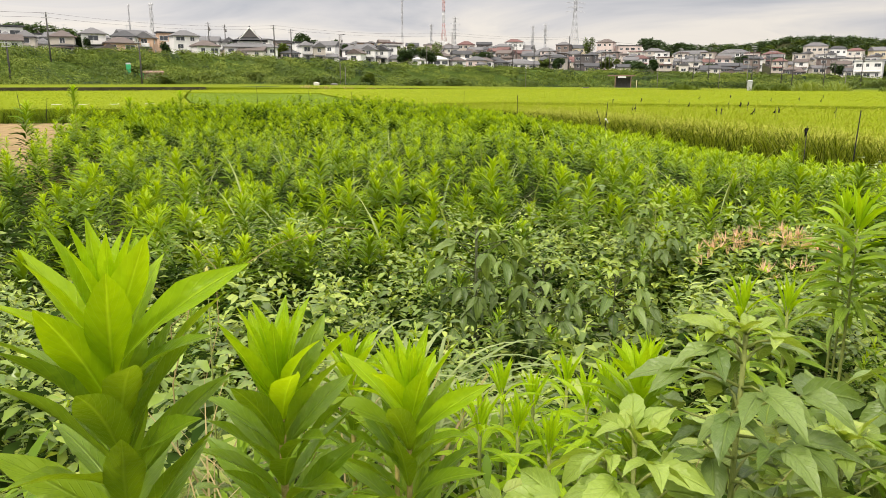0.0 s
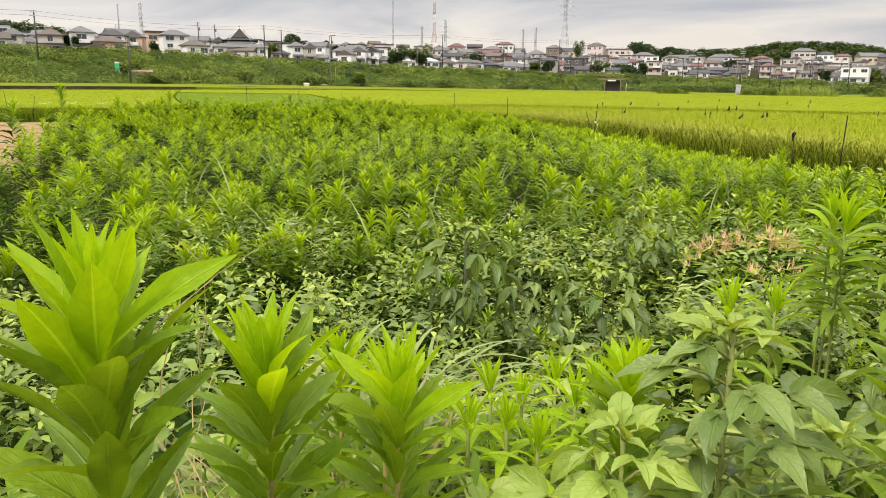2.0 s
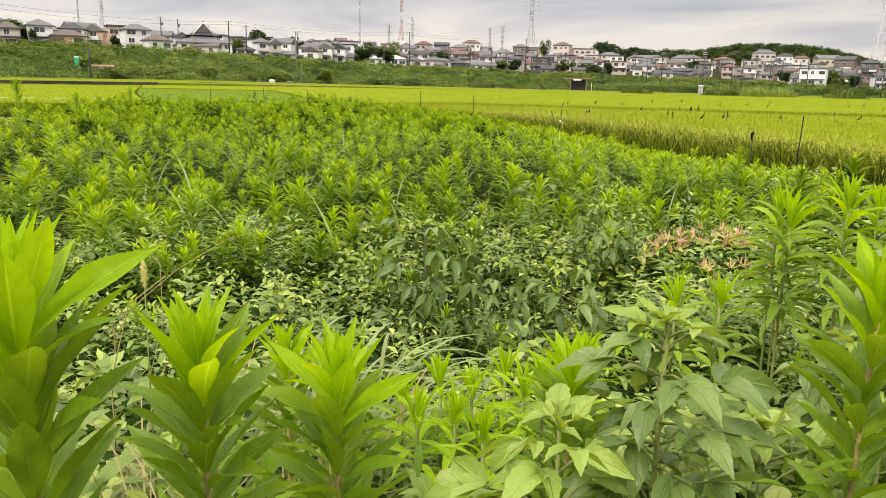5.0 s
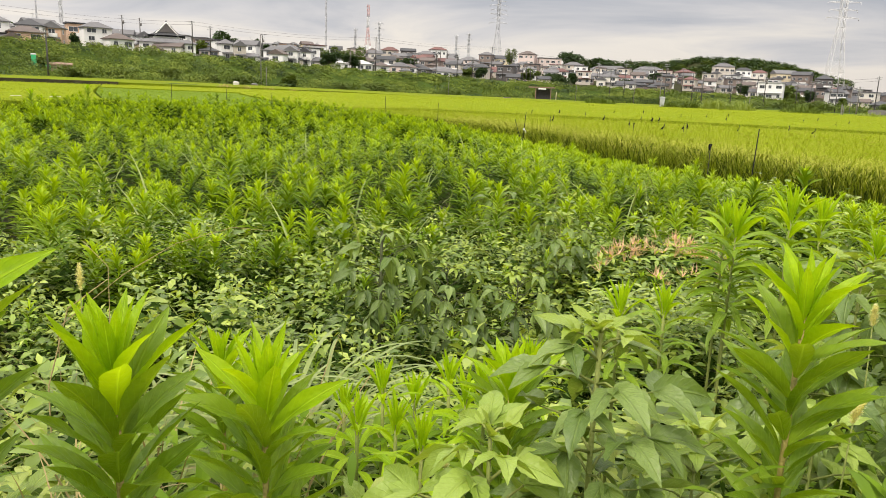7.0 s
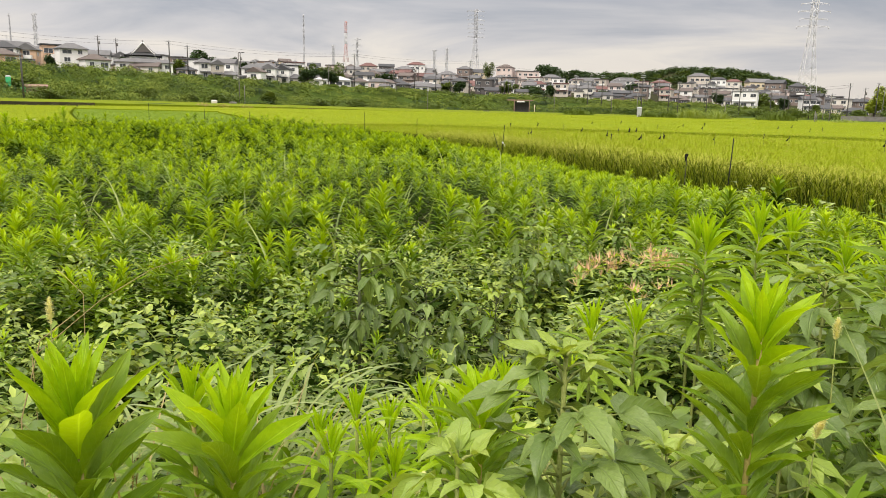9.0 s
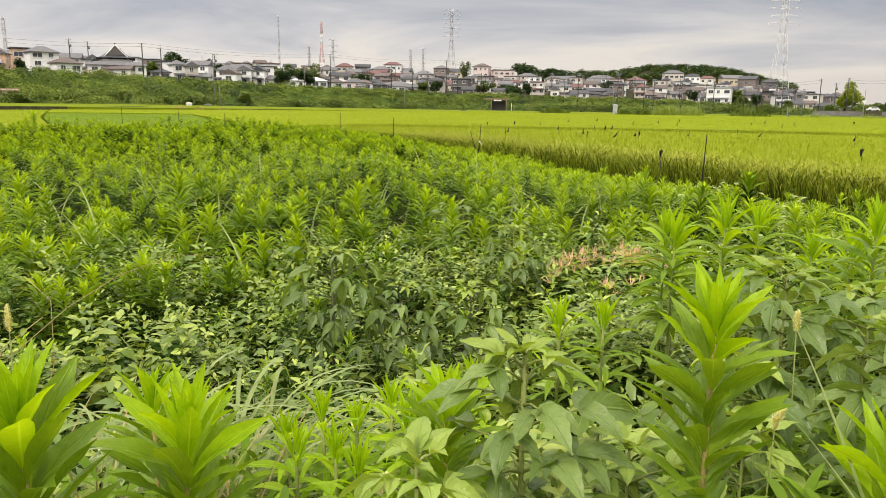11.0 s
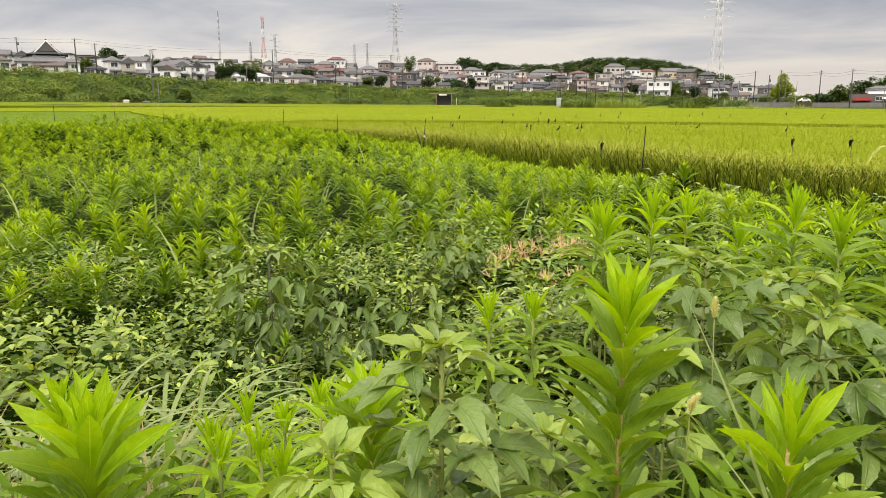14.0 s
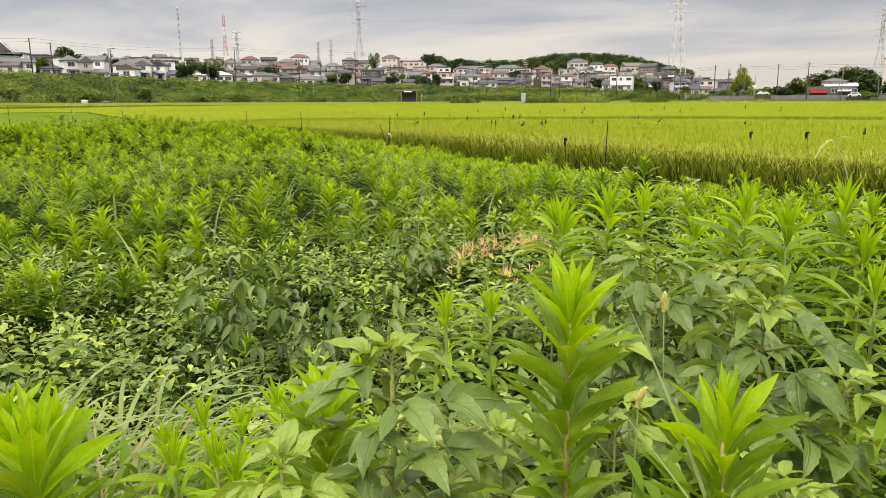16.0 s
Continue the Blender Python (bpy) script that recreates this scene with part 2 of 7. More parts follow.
M["bark"] = plain_material("bark", (0.05, 0.035, 0.025), (0.11, 0.08, 0.06), scale=4, rough=0.95)
M["concrete"] = plain_material("weathered_concrete", (0.035, 0.032, 0.018), (0.12, 0.105, 0.07), scale=0.8, rough=0.9)
M["pole"] = plain_material("pole_concrete", (0.13, 0.12, 0.115), (0.24, 0.23, 0.22), scale=1.0, rough=0.85)
M["pole_wood"] = plain_material("weathered_pole", (0.045, 0.042, 0.04), (0.10, 0.095, 0.09), scale=1.5, rough=0.85)
M["pole_dark"] = plain_material("dark_post", (0.012, 0.011, 0.011), (0.035, 0.032, 0.03), scale=2.0, rough=0.8)
M["steel"] = plain_material("galvanised_steel", (0.38, 0.39, 0.41), (0.55, 0.56, 0.58), scale=2, rough=0.5, metal=0.3)
# Far steels: distance haze is mixed into the grey and red of the pylons.
M["steel_far"] = plain_material("pale_hazed_steel", (0.46, 0.47, 0.50), (0.60, 0.61, 0.63), scale=2, rough=0.6)
M["red_steel"] = plain_material("hazed_red_painted_steel", (0.48, 0.22, 0.20), (0.58, 0.30, 0.27), scale=2, rough=0.6)
M["white_steel"] = plain_material("white_painted_steel", (0.65, 0.65, 0.65), (0.8, 0.8, 0.8), scale=2, rough=0.6)
M["black"] = plain_material("black_cloth", (0.008, 0.008, 0.010), (0.03, 0.03, 0.035), scale=8, rough=0.9)
M["glass"] = plain_material("window_glass", (0.03, 0.035, 0.04), (0.09, 0.10, 0.115), scale=0.5, rough=0.15, bump=0.0)
M["toilet"] = plain_material("green_plastic", (0.03, 0.40, 0.16), (0.08, 0.55, 0.25), scale=2, rough=0.5)
M["rust"] = plain_material("rusty_iron_sheet", (0.22, 0.12, 0.09), (0.42, 0.30, 0.25), scale=1.5, rough=0.8)
M["red"] = plain_material("red_paint", (0.30, 0.03, 0.03), (0.45, 0.06, 0.05), scale=1, rough=0.5)
M["car"] = plain_material("car_paint", (0.6, 0.6, 0.6), (0.78, 0.78, 0.78), scale=1, rough=0.25)
M["tyre"] = plain_material("tyre_rubber", (0.01, 0.01, 0.01), (0.03, 0.03, 0.03), scale=5, rough=0.9)
WALLS = {"cream": (0.72, 0.69, 0.63), "beige": (0.58, 0.53, 0.47), "white": (0.80, 0.80, 0.79), "orange": (0.64, 0.44, 0.31), "pink": (0.68, 0.57, 0.54),
         "yellow": (0.66, 0.57, 0.40), "brown": (0.22, 0.175, 0.155), "dark": (0.12, 0.11, 0.11)}
ROOFS = {"grey": (0.17, 0.17, 0.18), "slate": (0.075, 0.078, 0.088), "brown": (0.15, 0.12, 0.11), "red": (0.19, 0.09, 0.083), "white": (0.74, 0.74, 0.75)}
for key, c in WALLS.items():
    M["wall_" + key] = plain_material("wall_" + key, tuple(v * 0.86 for v in c), tuple(min(0.84, v * 1.04) for v in c), scale=0.5, rough=0.85)
for key, c in ROOFS.items():
    M["roof_" + key] = plain_material("roof_" + key, tuple(v * 0.5 for v in c), tuple(min(0.6, v * 0.9) for v in c), scale=0.8, rough=0.75)

# ---- mesh kit ----
rng = np.random.default_rng(7)


def part(name, data, mat, parent, label="", matrix=None):
    """Links a bmesh or a mesh as one object under a thing or a part."""
    if isinstance(data, bmesh.types.BMesh):
        me = bpy.data.meshes.new(name)
        data.to_mesh(me)
        data.free()
        me.materials.append(mat)
        data = me
    ob = new(name, data)
    ob.parent = parent
    if matrix is not None:
        ob.matrix_basis = matrix
    if label:
        ob["label"] = label
    return ob


def thing(name, x, y, z, label, category, group="", turn=0.0):
    ob = new(name)
    ob.empty_display_size = 0.1
    ob.matrix_basis = pose(x, y, z, 0, 0, turn)
    return tagged(ob, label, category, group)


def box(bm, x0, x1, y0, y1, z0, z1):
    v = [bm.verts.new((x, y, z)) for x in (x0, x1) for y in (y0, y1) for z in (z0, z1)]
    for f in ((0, 1, 3, 2), (4, 6, 7, 5), (0, 4, 5, 1), (2, 3, 7, 6), (0, 2, 6, 4), (1, 5, 7, 3)):
        bm.faces.new([v[i] for i in f])


def tube(bm, points, radii, sides=6):
    """A tube through points, tapering by radii."""
    rings = []
    for i, (p, r) in enumerate(zip(points, radii)):
        p = Vector(p)
        a = Vector(points[max(0, i - 1)])
        b = Vector(points[min(len(points) - 1, i + 1)])
        d = (b - a).normalized()
        s = d.cross(Vector((0.3, 0.9, 0.1))).normalized()
        u = s.cross(d)
        rings.append([bm.verts.new(p + r * (math.cos(k * math.tau / sides) * s + math.sin(k * math.tau / sides) * u)) for k in range(sides)])
    for a, b in zip(rings, rings[1:]):
        for k in range(sides):
            f = bm.faces.new((a[k], a[(k + 1) % sides], b[(k + 1) % sides], b[k]))
            f.smooth = True
    bm.faces.new(rings[-1])
    bm.faces.new(rings[0][::-1])


def blade(nl, nw, width, fold=0.25, bend=0.6, shape="lance", teeth=0.0, wave=0.0, twist=0.0, phase=0.0):
    """A leaf one metre long along +y: points, quads and uv. bend: how far it droops, in radians; fold: how far it is folded along the midrib; wave: how far the margins ripple; twist: its turn about the midrib."""
    pts, uvs, faces = [], [], []
    y = z = 0.0
    for j in range(nl + 1):
        s = j / nl
        if j:
            a = bend * (s - 0.5 / nl)
            y, z = y + math.cos(a) / nl, z - math.sin(a) / nl
        if shape == "lance":
            w = math.sin(math.pi * min(1, s * 0.94 + 0.06) ** 1.02) ** 0.95
        elif shape == "ovate":
            w = math.sin(math.pi * (0.05 + 0.95 * s) ** 0.72) ** 0.95
        elif shape == "grass":
            w = min(1, 0.5 + 2 * s) * (1 - s ** 2.2)
        else:
            w = math.sin(math.pi * (0.04 + 0.96 * s))
        w = max(w, 0.03) * width / 2
        if teeth and 0 < j < nl and j % 2:
            w *= 1 - teeth
        for i in range(nw + 1):
            u = 2 * i / nw - 1
            lift = fold * abs(u) ** 1.4 * w + wave * w * abs(u) * math.sin(s * 11 + phase + 1.4 * u)
            t = twist * s
            pts.append((u * w * math.cos(t) - lift * math.sin(t), y, z + lift * math.cos(t) + u * w * math.sin(t)))
            uvs.append((i / nw, s))
    for j in range(nl):
        for i in range(nw):
            a = j * (nw + 1) + i
            faces.append((a, a + 1, a + nw + 2, a + nw + 1))
    return np.array(pts), np.array(faces), np.array(uvs)


def diamond(width, fold=0.3, bend=0.3):
    """The simplest folded leaf: two triangles."""
    pts = np.array([(0, 0, 0), (-width / 2, 0.45, fold * width / 2 - 0.05 * bend), (0, 1, -bend * 0.5), (width / 2, 0.45, fold * width / 2 - 0.05 * bend)])
    return pts, np.array([(0, 2, 1), (0, 3, 2)]), np.array([(0.5, 0), (0, 0.45), (0.5, 1), (1, 0.45)])


def placed(shape, p, yaw, pitch, size, roll=0.0):
    """Copies of a leaf shape at the points p: yaw about z, pitch above the horizon, both in radians."""
    v, f, uv = shape
    n = len(p)
    yaw, pitch, size, roll = (np.broadcast_to(np.asarray(a, float), (n,))[:, None] for a in (yaw, pitch, size, roll))
    x, y, z = (v[None, :, i] * size for i in range(3))
    x, z = x * np.cos(roll) + z * np.sin(roll), z * np.cos(roll) - x * np.sin(roll)
    y, z = y * np.cos(pitch) - z * np.sin(pitch), y * np.sin(pitch) + z * np.cos(pitch)
    x, y = x * np.cos(yaw) - y * np.sin(yaw), x * np.sin(yaw) + y * np.cos(yaw)
    return np.stack([x, y, z], -1) + p[:, None, :], f, uv


def gather(name, chunks, mats):
    """One mesh out of chunks of copied shapes: (points, faces, uv), material number."""
    vs, li, starts, mi, uvl, nv, nl = [], [], [], [], [], 0, 0
    for (v, f, uv), m in chunks:
        n, k = v.shape[:2]
        if not n:
            continue
        vs.append(v.reshape(-1, 3))
        idx = (f[None] + (np.arange(n) * k)[:, None, None] + nv).reshape(-1)
        li.append(idx)
        c = f.shape[1]
        count = n * len(f)
        starts.append(np.arange(count) * c + nl)
        mi.append(np.full(count, m) if np.isscalar(m) else np.repeat(np.asarray(m), len(f)))
        uvl.append(np.tile(uv[f.reshape(-1)], (n, 1)))
        nv += n * k
        nl += count * c
    me = bpy.data.meshes.new(name)
    v, li, starts, mi, uvl = (np.concatenate(a) for a in (vs, li, starts, mi, uvl))
    me.vertices.add(nv)
    me.vertices.foreach_set("co", v.astype(np.float32).ravel())
    me.loops.add(nl)
    me.loops.foreach_set("vertex_index", li.astype(np.int32))
    me.polygons.add(len(starts))
    me.polygons.foreach_set("loop_start", starts.astype(np.int32))
    me.polygons.foreach_set("material_index", mi.astype(np.int32))
    me.polygons.foreach_set("use_smooth", np.ones(len(starts), bool))
    layer = me.uv_layers.new(name="UVMap")
    layer.data.foreach_set("uv", uvl.astype(np.float32).ravel())
    for m in mats:
        me.materials.append(m)
    me.update(calc_edges=True)
    return me


def stuff(name, chunks, mats, label, category):
    return tagged(new(name, gather(name, chunks, mats)), label, category, kind="stuff")


def inside(poly, x, y):
    hit = np.zeros(len(x), bool)
    for (x0, y0), (x1, y1) in zip(poly, poly[1:] + poly[:1]):
        if y0 == y1:
            continue
        cross = ((y0 > y) != (y1 > y)) & (x < (x1 - x0) * (y - y0) / (y1 - y0) + x0)
        hit ^= cross
    return hit


def spread(poly, gap):
    """Points of a shaken grid inside a polygon."""
    xs, ys = [p[0] for p in poly], [p[1] for p in poly]
    gx, gy = np.meshgrid(np.arange(min(xs), max(xs), gap), np.arange(min(ys), max(ys), gap))
    gx = gx.ravel() + rng.uniform(-0.55, 0.55, gx.size) * gap
    gy = gy.ravel() + rng.uniform(-0.55, 0.55, gy.size) * gap
    k = inside(poly, gx, gy)
    return gx[k], gy[k]


def lumps(x, y, size, seed=0.0):
    """Smooth unevenness between about -1 and 1."""
    x, y = np.asarray(x) / size + seed, np.asarray(y) / size - seed
    return (np.sin(x * 2.1 + 1.3 * np.sin(y * 1.7 + seed)) + np.sin(y * 2.6 + 1.1 * np.sin(x * 1.9)) + np.sin((x + y) * 3.7 + seed)) / 3


# ---- ground ----
# bearing in degrees, distance and height of the crest, distance of the foot
LEVEE = [(-40.3, 190, 8.6, 152), (-31.8, 213, 9.5, 175), (-22.1, 247, 9.3, 209), (-13.8, 282, 8.6, 244), (-5.3, 317, 7.7, 279), (1.0, 345, 6.7, 307), (9.0, 358, 5.8, 320), (14.5, 365, 5.1, 327), (18.4, 368, 4.0, 330), (21.1, 362, 1.9, 324), (26.9, 330, 0.5, 310), (36.0, 310, 0.0, 290)]
def lerp_table(az):
    t = LEVEE
    az = max(t[0][0], min(t[-1][0], az))
    for a, b in zip(t, t[1:]):
        if az <= b[0]:
            k = (az - a[0]) / (b[0] - a[0])
            return [a[i] + (b[i] - a[i]) * k for i in range(1, 4)]
    return list(t[-1][1:])


def smooth(k):
    k = max(0.0, min(1.0, k))
    return k * k * (3 - 2 * k)


def ground_z(x, y):
    """Height of the ground: the bank by the camera, the flat fields, the levee and the rising town."""
    d = math.hypot(x, y)
    z = 0.5 * (1 - smooth((y - 0.9 - 0.75 * max(0.0, x)) / 1.8))
    if d < 20:
        return z
    az = math.degrees(math.atan2(x, y))
    crest, top, toe = lerp_table(az)
    flat = (1.2 - 1.5 * smooth((az + 24) / 20)) * smooth((d - 55) / 70)
    if d < toe:
        return flat
    if d < crest:
        return flat + (top - flat) * smooth((d - toe) / (crest - toe))
    if d < crest + 6:
        return top
    if d < crest + 18:
        return top - 0.6 * smooth((d - crest - 6) / 12)
    rise = 0.065 * max(0.3, min(1.0, (34 - az) / 16)) * (1 - 0.5 * smooth((-14 - az) / 12))
    return top - 0.6 + rise * (min(d, crest + 260) - crest - 18)


def ground_zs(x, y):
    return np.array([ground_z(float(a), float(b)) for a, b in zip(x, y)])


def make_ground():
    radii = [0.0] + [0.25 * 1.062 ** i for i in range(160)]
    radii = [r for r in radii if r < 3200] + [4000.0]
    turns = 240
    bm = bmesh.new()
    rings = []
    for r in radii[1:]:
        ring = []
        for k in range(turns):
            a = -math.pi + k * math.tau / turns
            x, y = r * math.sin(a), r * math.cos(a)
            z = ground_z(x, y) + 0.02 * noise.noise((x * 1.3, y * 1.3, 0)) * min(1, r)
            ring.append(bm.verts.new((x, y, z)))
        rings.append(ring)
    for a, b in zip(rings, rings[1:]):
        for k in range(turns):
            f = bm.faces.new((a[k], a[(k + 1) % turns], b[(k + 1) % turns], b[k]))
            f.smooth = True
    bm.faces.new(rings[0][::-1])
    bmesh.ops.recalc_face_normals(bm, faces=bm.faces)
    me = bpy.data.meshes.new("ground")
    bm.to_mesh(me)
    bm.free()
    me.materials.append(M["soil"])
    me.materials.append(M["turf"])
    for f in me.polygons:
        d = math.hypot(f.center.x, f.center.y)
        if 45 < d < lerp_table(math.degrees(math.atan2(f.center.x, f.center.y)))[0] + 5:
            f.material_index = 1
    tagged(new("ground", me), "dark weedy soil of fields, levee and town", "ground", kind="structure")


make_ground()

# ---- rice and far fields ----
RICE_EDGE = [(9.2, 6.4), (7.2, 9.4), (5.9, 11.6), (4.5, 13.9), (3.1, 16.5), (1.4, 19.8), (-0.6, 23.3), (-3.2, 27.4), (-7.5, 32.5)]
FIELD_NEAR = RICE_EDGE + [(-4.0, 38), (5, 36), (14, 34), (22, 29), (26, 18), (20, 4)]
FIELD_FAR = [(-8.0, 33.2), (-3.6, 38.8), (5, 36.8), (14, 34.8), (22.6, 29.6), (40, 31), (60, 44), (66, 78), (36, 96), (2, 112), (-40, 110), (-47, 86), (-36.5, 66.1), (-23.4, 66.1), (-21.5, 61), (-11.1, 38), (-9.8, 34.9)]
FIELD_LEFT = [(-12.5, 28.0), (-16.5, 26.0), (-21.5, 24.0), (-30, 20), (-60, 40), (-64, 66), (-52, 80), (-47.2, 86), (-36.6, 66), (-26.9, 48), (-18.8, 34.0), (-14.3, 28.6)]
FIELD_MID = [(-9.9, 34.8), (-11.5, 29.0), (-14.2, 28.5), (-18.7, 34.0), (-26.8, 48), (-36.5, 66), (-23.4, 66), (-21.6, 61), (-11.2, 38)]


def field(name, poly, z, mat, label, heights=None, side=None):
    """A stand of rice: its closed mass, a little below the tips."""
    bm = bmesh.new()
    top = [bm.verts.new((x, y, heights[i] if heights else z)) for i, (x, y) in enumerate(poly)]
    low = [bm.verts.new((x, y, -0.6)) for x, y in poly]
    bm.faces.new(top)
    for i in range(len(poly)):
        j = (i + 1) % len(poly)
        bm.faces.new((top[i], low[i], low[j], top[j]))
    bmesh.ops.recalc_face_normals(bm, faces=bm.faces)
    bmesh.ops.triangulate(bm, faces=bm.faces)
    me = bpy.data.meshes.new(name)
    bm.to_mesh(me)
    bm.free()
    me.materials.append(mat)
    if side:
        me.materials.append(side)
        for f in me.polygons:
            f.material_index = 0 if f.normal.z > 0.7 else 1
    tagged(new(name, me), label, "rice field", kind="structure")


def mass_material(name, dark, light):
    def build(t):
        tc = t.nodes.new("ShaderNodeTexCoord")
        a = nd(t, "ShaderNodeTexNoise", {"Vector": tc.outputs["Object"], "Scale": 9.0, "Detail": 5.0, "Roughness": 0.7})
        b = nd(t, "ShaderNodeTexNoise", {"Vector": tc.outputs["Object"], "Scale": 0.35, "Detail": 4.0})
        s = nd(t, "ShaderNodeMath", {0: nd(t, "ShaderNodeMath", {0: a.outputs["Fac"], 1: 0.6}, op="MULTIPLY").outputs[0], 1: nd(t, "ShaderNodeMath", {0: b.outputs["Fac"], 1: 0.4}, op="MULTIPLY").outputs[0]}, op="ADD")
        col = ramp(t, s.outputs[0], [(0.3, dark), (0.7, light)])
        bump = nd(t, "ShaderNodeBump", {"Strength": 0.8, "Distance": 0.1, "Height": a.outputs["Fac"]})
        return nd(t, "ShaderNodeBsdfPrincipled", {"Base Color": col, "Roughness": 0.95, "Specular IOR Level": 0.04, "Normal": bump.outputs[0]}).outputs[0]
    return material(name, build)


M["mass_yellow"] = mass_material("ripening_rice", (0.15, 0.20, 0.007), (0.235, 0.29, 0.012))
M["mass_green"] = mass_material("green_rice", (0.095, 0.155, 0.014), (0.16, 0.23, 0.024))
M["mass_far"] = mass_material("distant_rice", (0.11, 0.15, 0.008), (0.19, 0.235, 0.013))
M["mass_dark"] = mass_material("rice_tops", (0.16, 0.205, 0.007), (0.25, 0.30, 0.012))
# Sides of the stand: old stems with inner shade put into the colour.
M["stalks"] = mass_material("shaded_rice_stalks", (0.03, 0.04, 0.008), (0.075, 0.09, 0.018))


NEAR_CORE = [(x + 1.35, y + 1.0) for x, y in RICE_EDGE] + [(-4.0, 37.8), (5, 35.8), (14, 33.8), (21.8, 28.8), (25.8, 18), (20, 5)]


def shrink(poly, by):
    """The polygon drawn in towards its middle."""
    cx, cy = sum(p[0] for p in poly) / len(poly), sum(p[1] for p in poly) / len(poly)
    return [(x + (cx - x) * by / math.hypot(cx - x, cy - y), y + (cy - y) * by / math.hypot(cx - x, cy - y)) for x, y in poly]


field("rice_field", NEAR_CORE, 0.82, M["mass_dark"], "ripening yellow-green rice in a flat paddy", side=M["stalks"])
field("rice_field", shrink(FIELD_FAR, 0.08), 0.93, M["mass_yellow"], "far ripening yellow-green rice paddy")
field("rice_field", shrink(FIELD_LEFT, 0.08), 0.90, M["mass_yellow"], "bright yellow-green rice paddy by bare soil")
field("rice_field", shrink(FIELD_MID, 0.08), 0.86, M["mass_green"], "fresh green paddy behind the weeds")

def edge_gap(x, y):
    """Distance from the near edge of the rice."""
    off = np.full(len(x), 99.0)
    for (x0, y0), (x1, y1) in zip(RICE_EDGE, RICE_EDGE[1:]):
        ex, ey = x1 - x0, y1 - y0
        k = np.clip(((x - x0) * ex + (y - y0) * ey) / (ex * ex + ey * ey), 0, 1)
        off = np.minimum(off, np.hypot(x - x0 - k * ex, y - y0 - k * ey))
    return off


GRASS3 = blade(3, 1, 0.016, fold=0.0, bend=0.9, shape="grass")
GRASS2 = blade(2, 1, 0.03, fold=0.0, bend=0.7, shape="grass")
EAR = blade(3, 1, 0.09, fold=0.2, bend=1.5, shape="round")


def rice_stand():
    chunks = []
    px, py = spread(FIELD_NEAR, 0.063)
    d = np.hypot(px, py)
    off = edge_gap(px, py)
    front = (off < 1.3) & (d < 26)
    x, y = px[front], py[front]
    n = len(x)
    ground = ground_zs(x, y)
    h = 1.03 + 0.07 * rng.standard_normal(n) + 0.05 * lumps(x, y, 1.2)
    P = np.stack([x, y, ground], -1)
    # most blades of the front take the shade-darkened tone
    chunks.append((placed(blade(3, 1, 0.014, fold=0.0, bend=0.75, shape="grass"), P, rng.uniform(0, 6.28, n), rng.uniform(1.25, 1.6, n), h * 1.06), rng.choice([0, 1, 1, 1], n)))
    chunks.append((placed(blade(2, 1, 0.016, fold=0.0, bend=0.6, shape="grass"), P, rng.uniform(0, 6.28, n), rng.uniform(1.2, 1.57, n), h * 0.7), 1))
    chunks.append((placed(GRASS3, P + [0, 0, 0.38], rng.uniform(0, 6.28, n), rng.uniform(1.0, 1.5, n), h * 0.68), rng.choice([0, 0, 0, 2], n)))
    k = rng.random(n) < 0.85
    E = P[k] + np.stack([rng.normal(0, 0.03, k.sum()), rng.normal(0, 0.03, k.sum()), h[k] * 0.93], -1)
    chunks.append((placed(EAR, E, rng.uniform(0, 6.28, k.sum()), rng.uniform(0.1, 0.9, k.sum()), rng.uniform(0.12, 0.2, k.sum())), 2))
    # ears hanging over the open front
    for low, high, share in ((0.86, 1.0, 0.6), (0.72, 0.92, 0.3), (0.58, 0.8, 0.06)):
        k = (edge_gap(x, y) < 0.55) & (rng.random(n) < share)
        m = k.sum()
        E = P[k] + np.stack([rng.normal(-0.05, 0.05, m), rng.normal(-0.05, 0.05, m), h[k] * rng.uniform(low, high, m)], -1)
        chunks.append((placed(EAR, E, rng.uniform(0.6, 3.6, m), rng.uniform(-0.2, 0.9, m), rng.uniform(0.11, 0.17, m)), 2))
    # tips of the stand behind
    for lo, hi, share, grow in ((0.12, 1.6, 0.8, 0.9), (1.6, 5, 0.5, 1.0), (5, 12, 0.3, 1.25), (12, 40, 0.12, 1.8)):
        k = (off >= lo) & (off < hi) & (rng.random(len(px)) < share)
        x, y = px[k], py[k]
        n = len(x)
        P = np.stack([x, y, ground_zs(x, y) + 0.83 + 0.04 * lumps(x, y, 2.0) + 0.03 * rng.standard_normal(n)], -1)
        chunks.append((placed(GRASS2, P, rng.uniform(0, 6.28, n), rng.uniform(0.35, 1.35, n), 0.30 * grow ** 0.5), rng.choice([0] * 9 + [2], n)))
        k2 = rng.random(n) < 0.09
        chunks.append((placed(diamond(0.16), P[k2] + [0, 0, 0.2], rng.uniform(0, 6.28, k2.sum()), rng.uniform(-0.4, 0.6, k2.sum()), 0.11 * grow), 2))
    stuff("rice_plants", chunks, [M["rice"], M["rice_low_shade"], M["ear"]], "ripening rice plants with bowed ears", "rice")


def far_tips(name, poly, gap, z, size, mats, label):
    x, y = spread(poly, gap)
    n = len(x)
    P = np.stack([x, y, z + 0.06 * rng.standard_normal(n) + 0.03 * lumps(x, y, 5)], -1)
    ch = [(placed(diamond(0.2), P, rng.uniform(0, 6.28, n), rng.uniform(0.05, 0.8, n), size * rng.uniform(0.7, 1.3, n)), rng.choice([0, 0, 0, 1], n))]
    stuff(name, ch, mats, label, "rice")


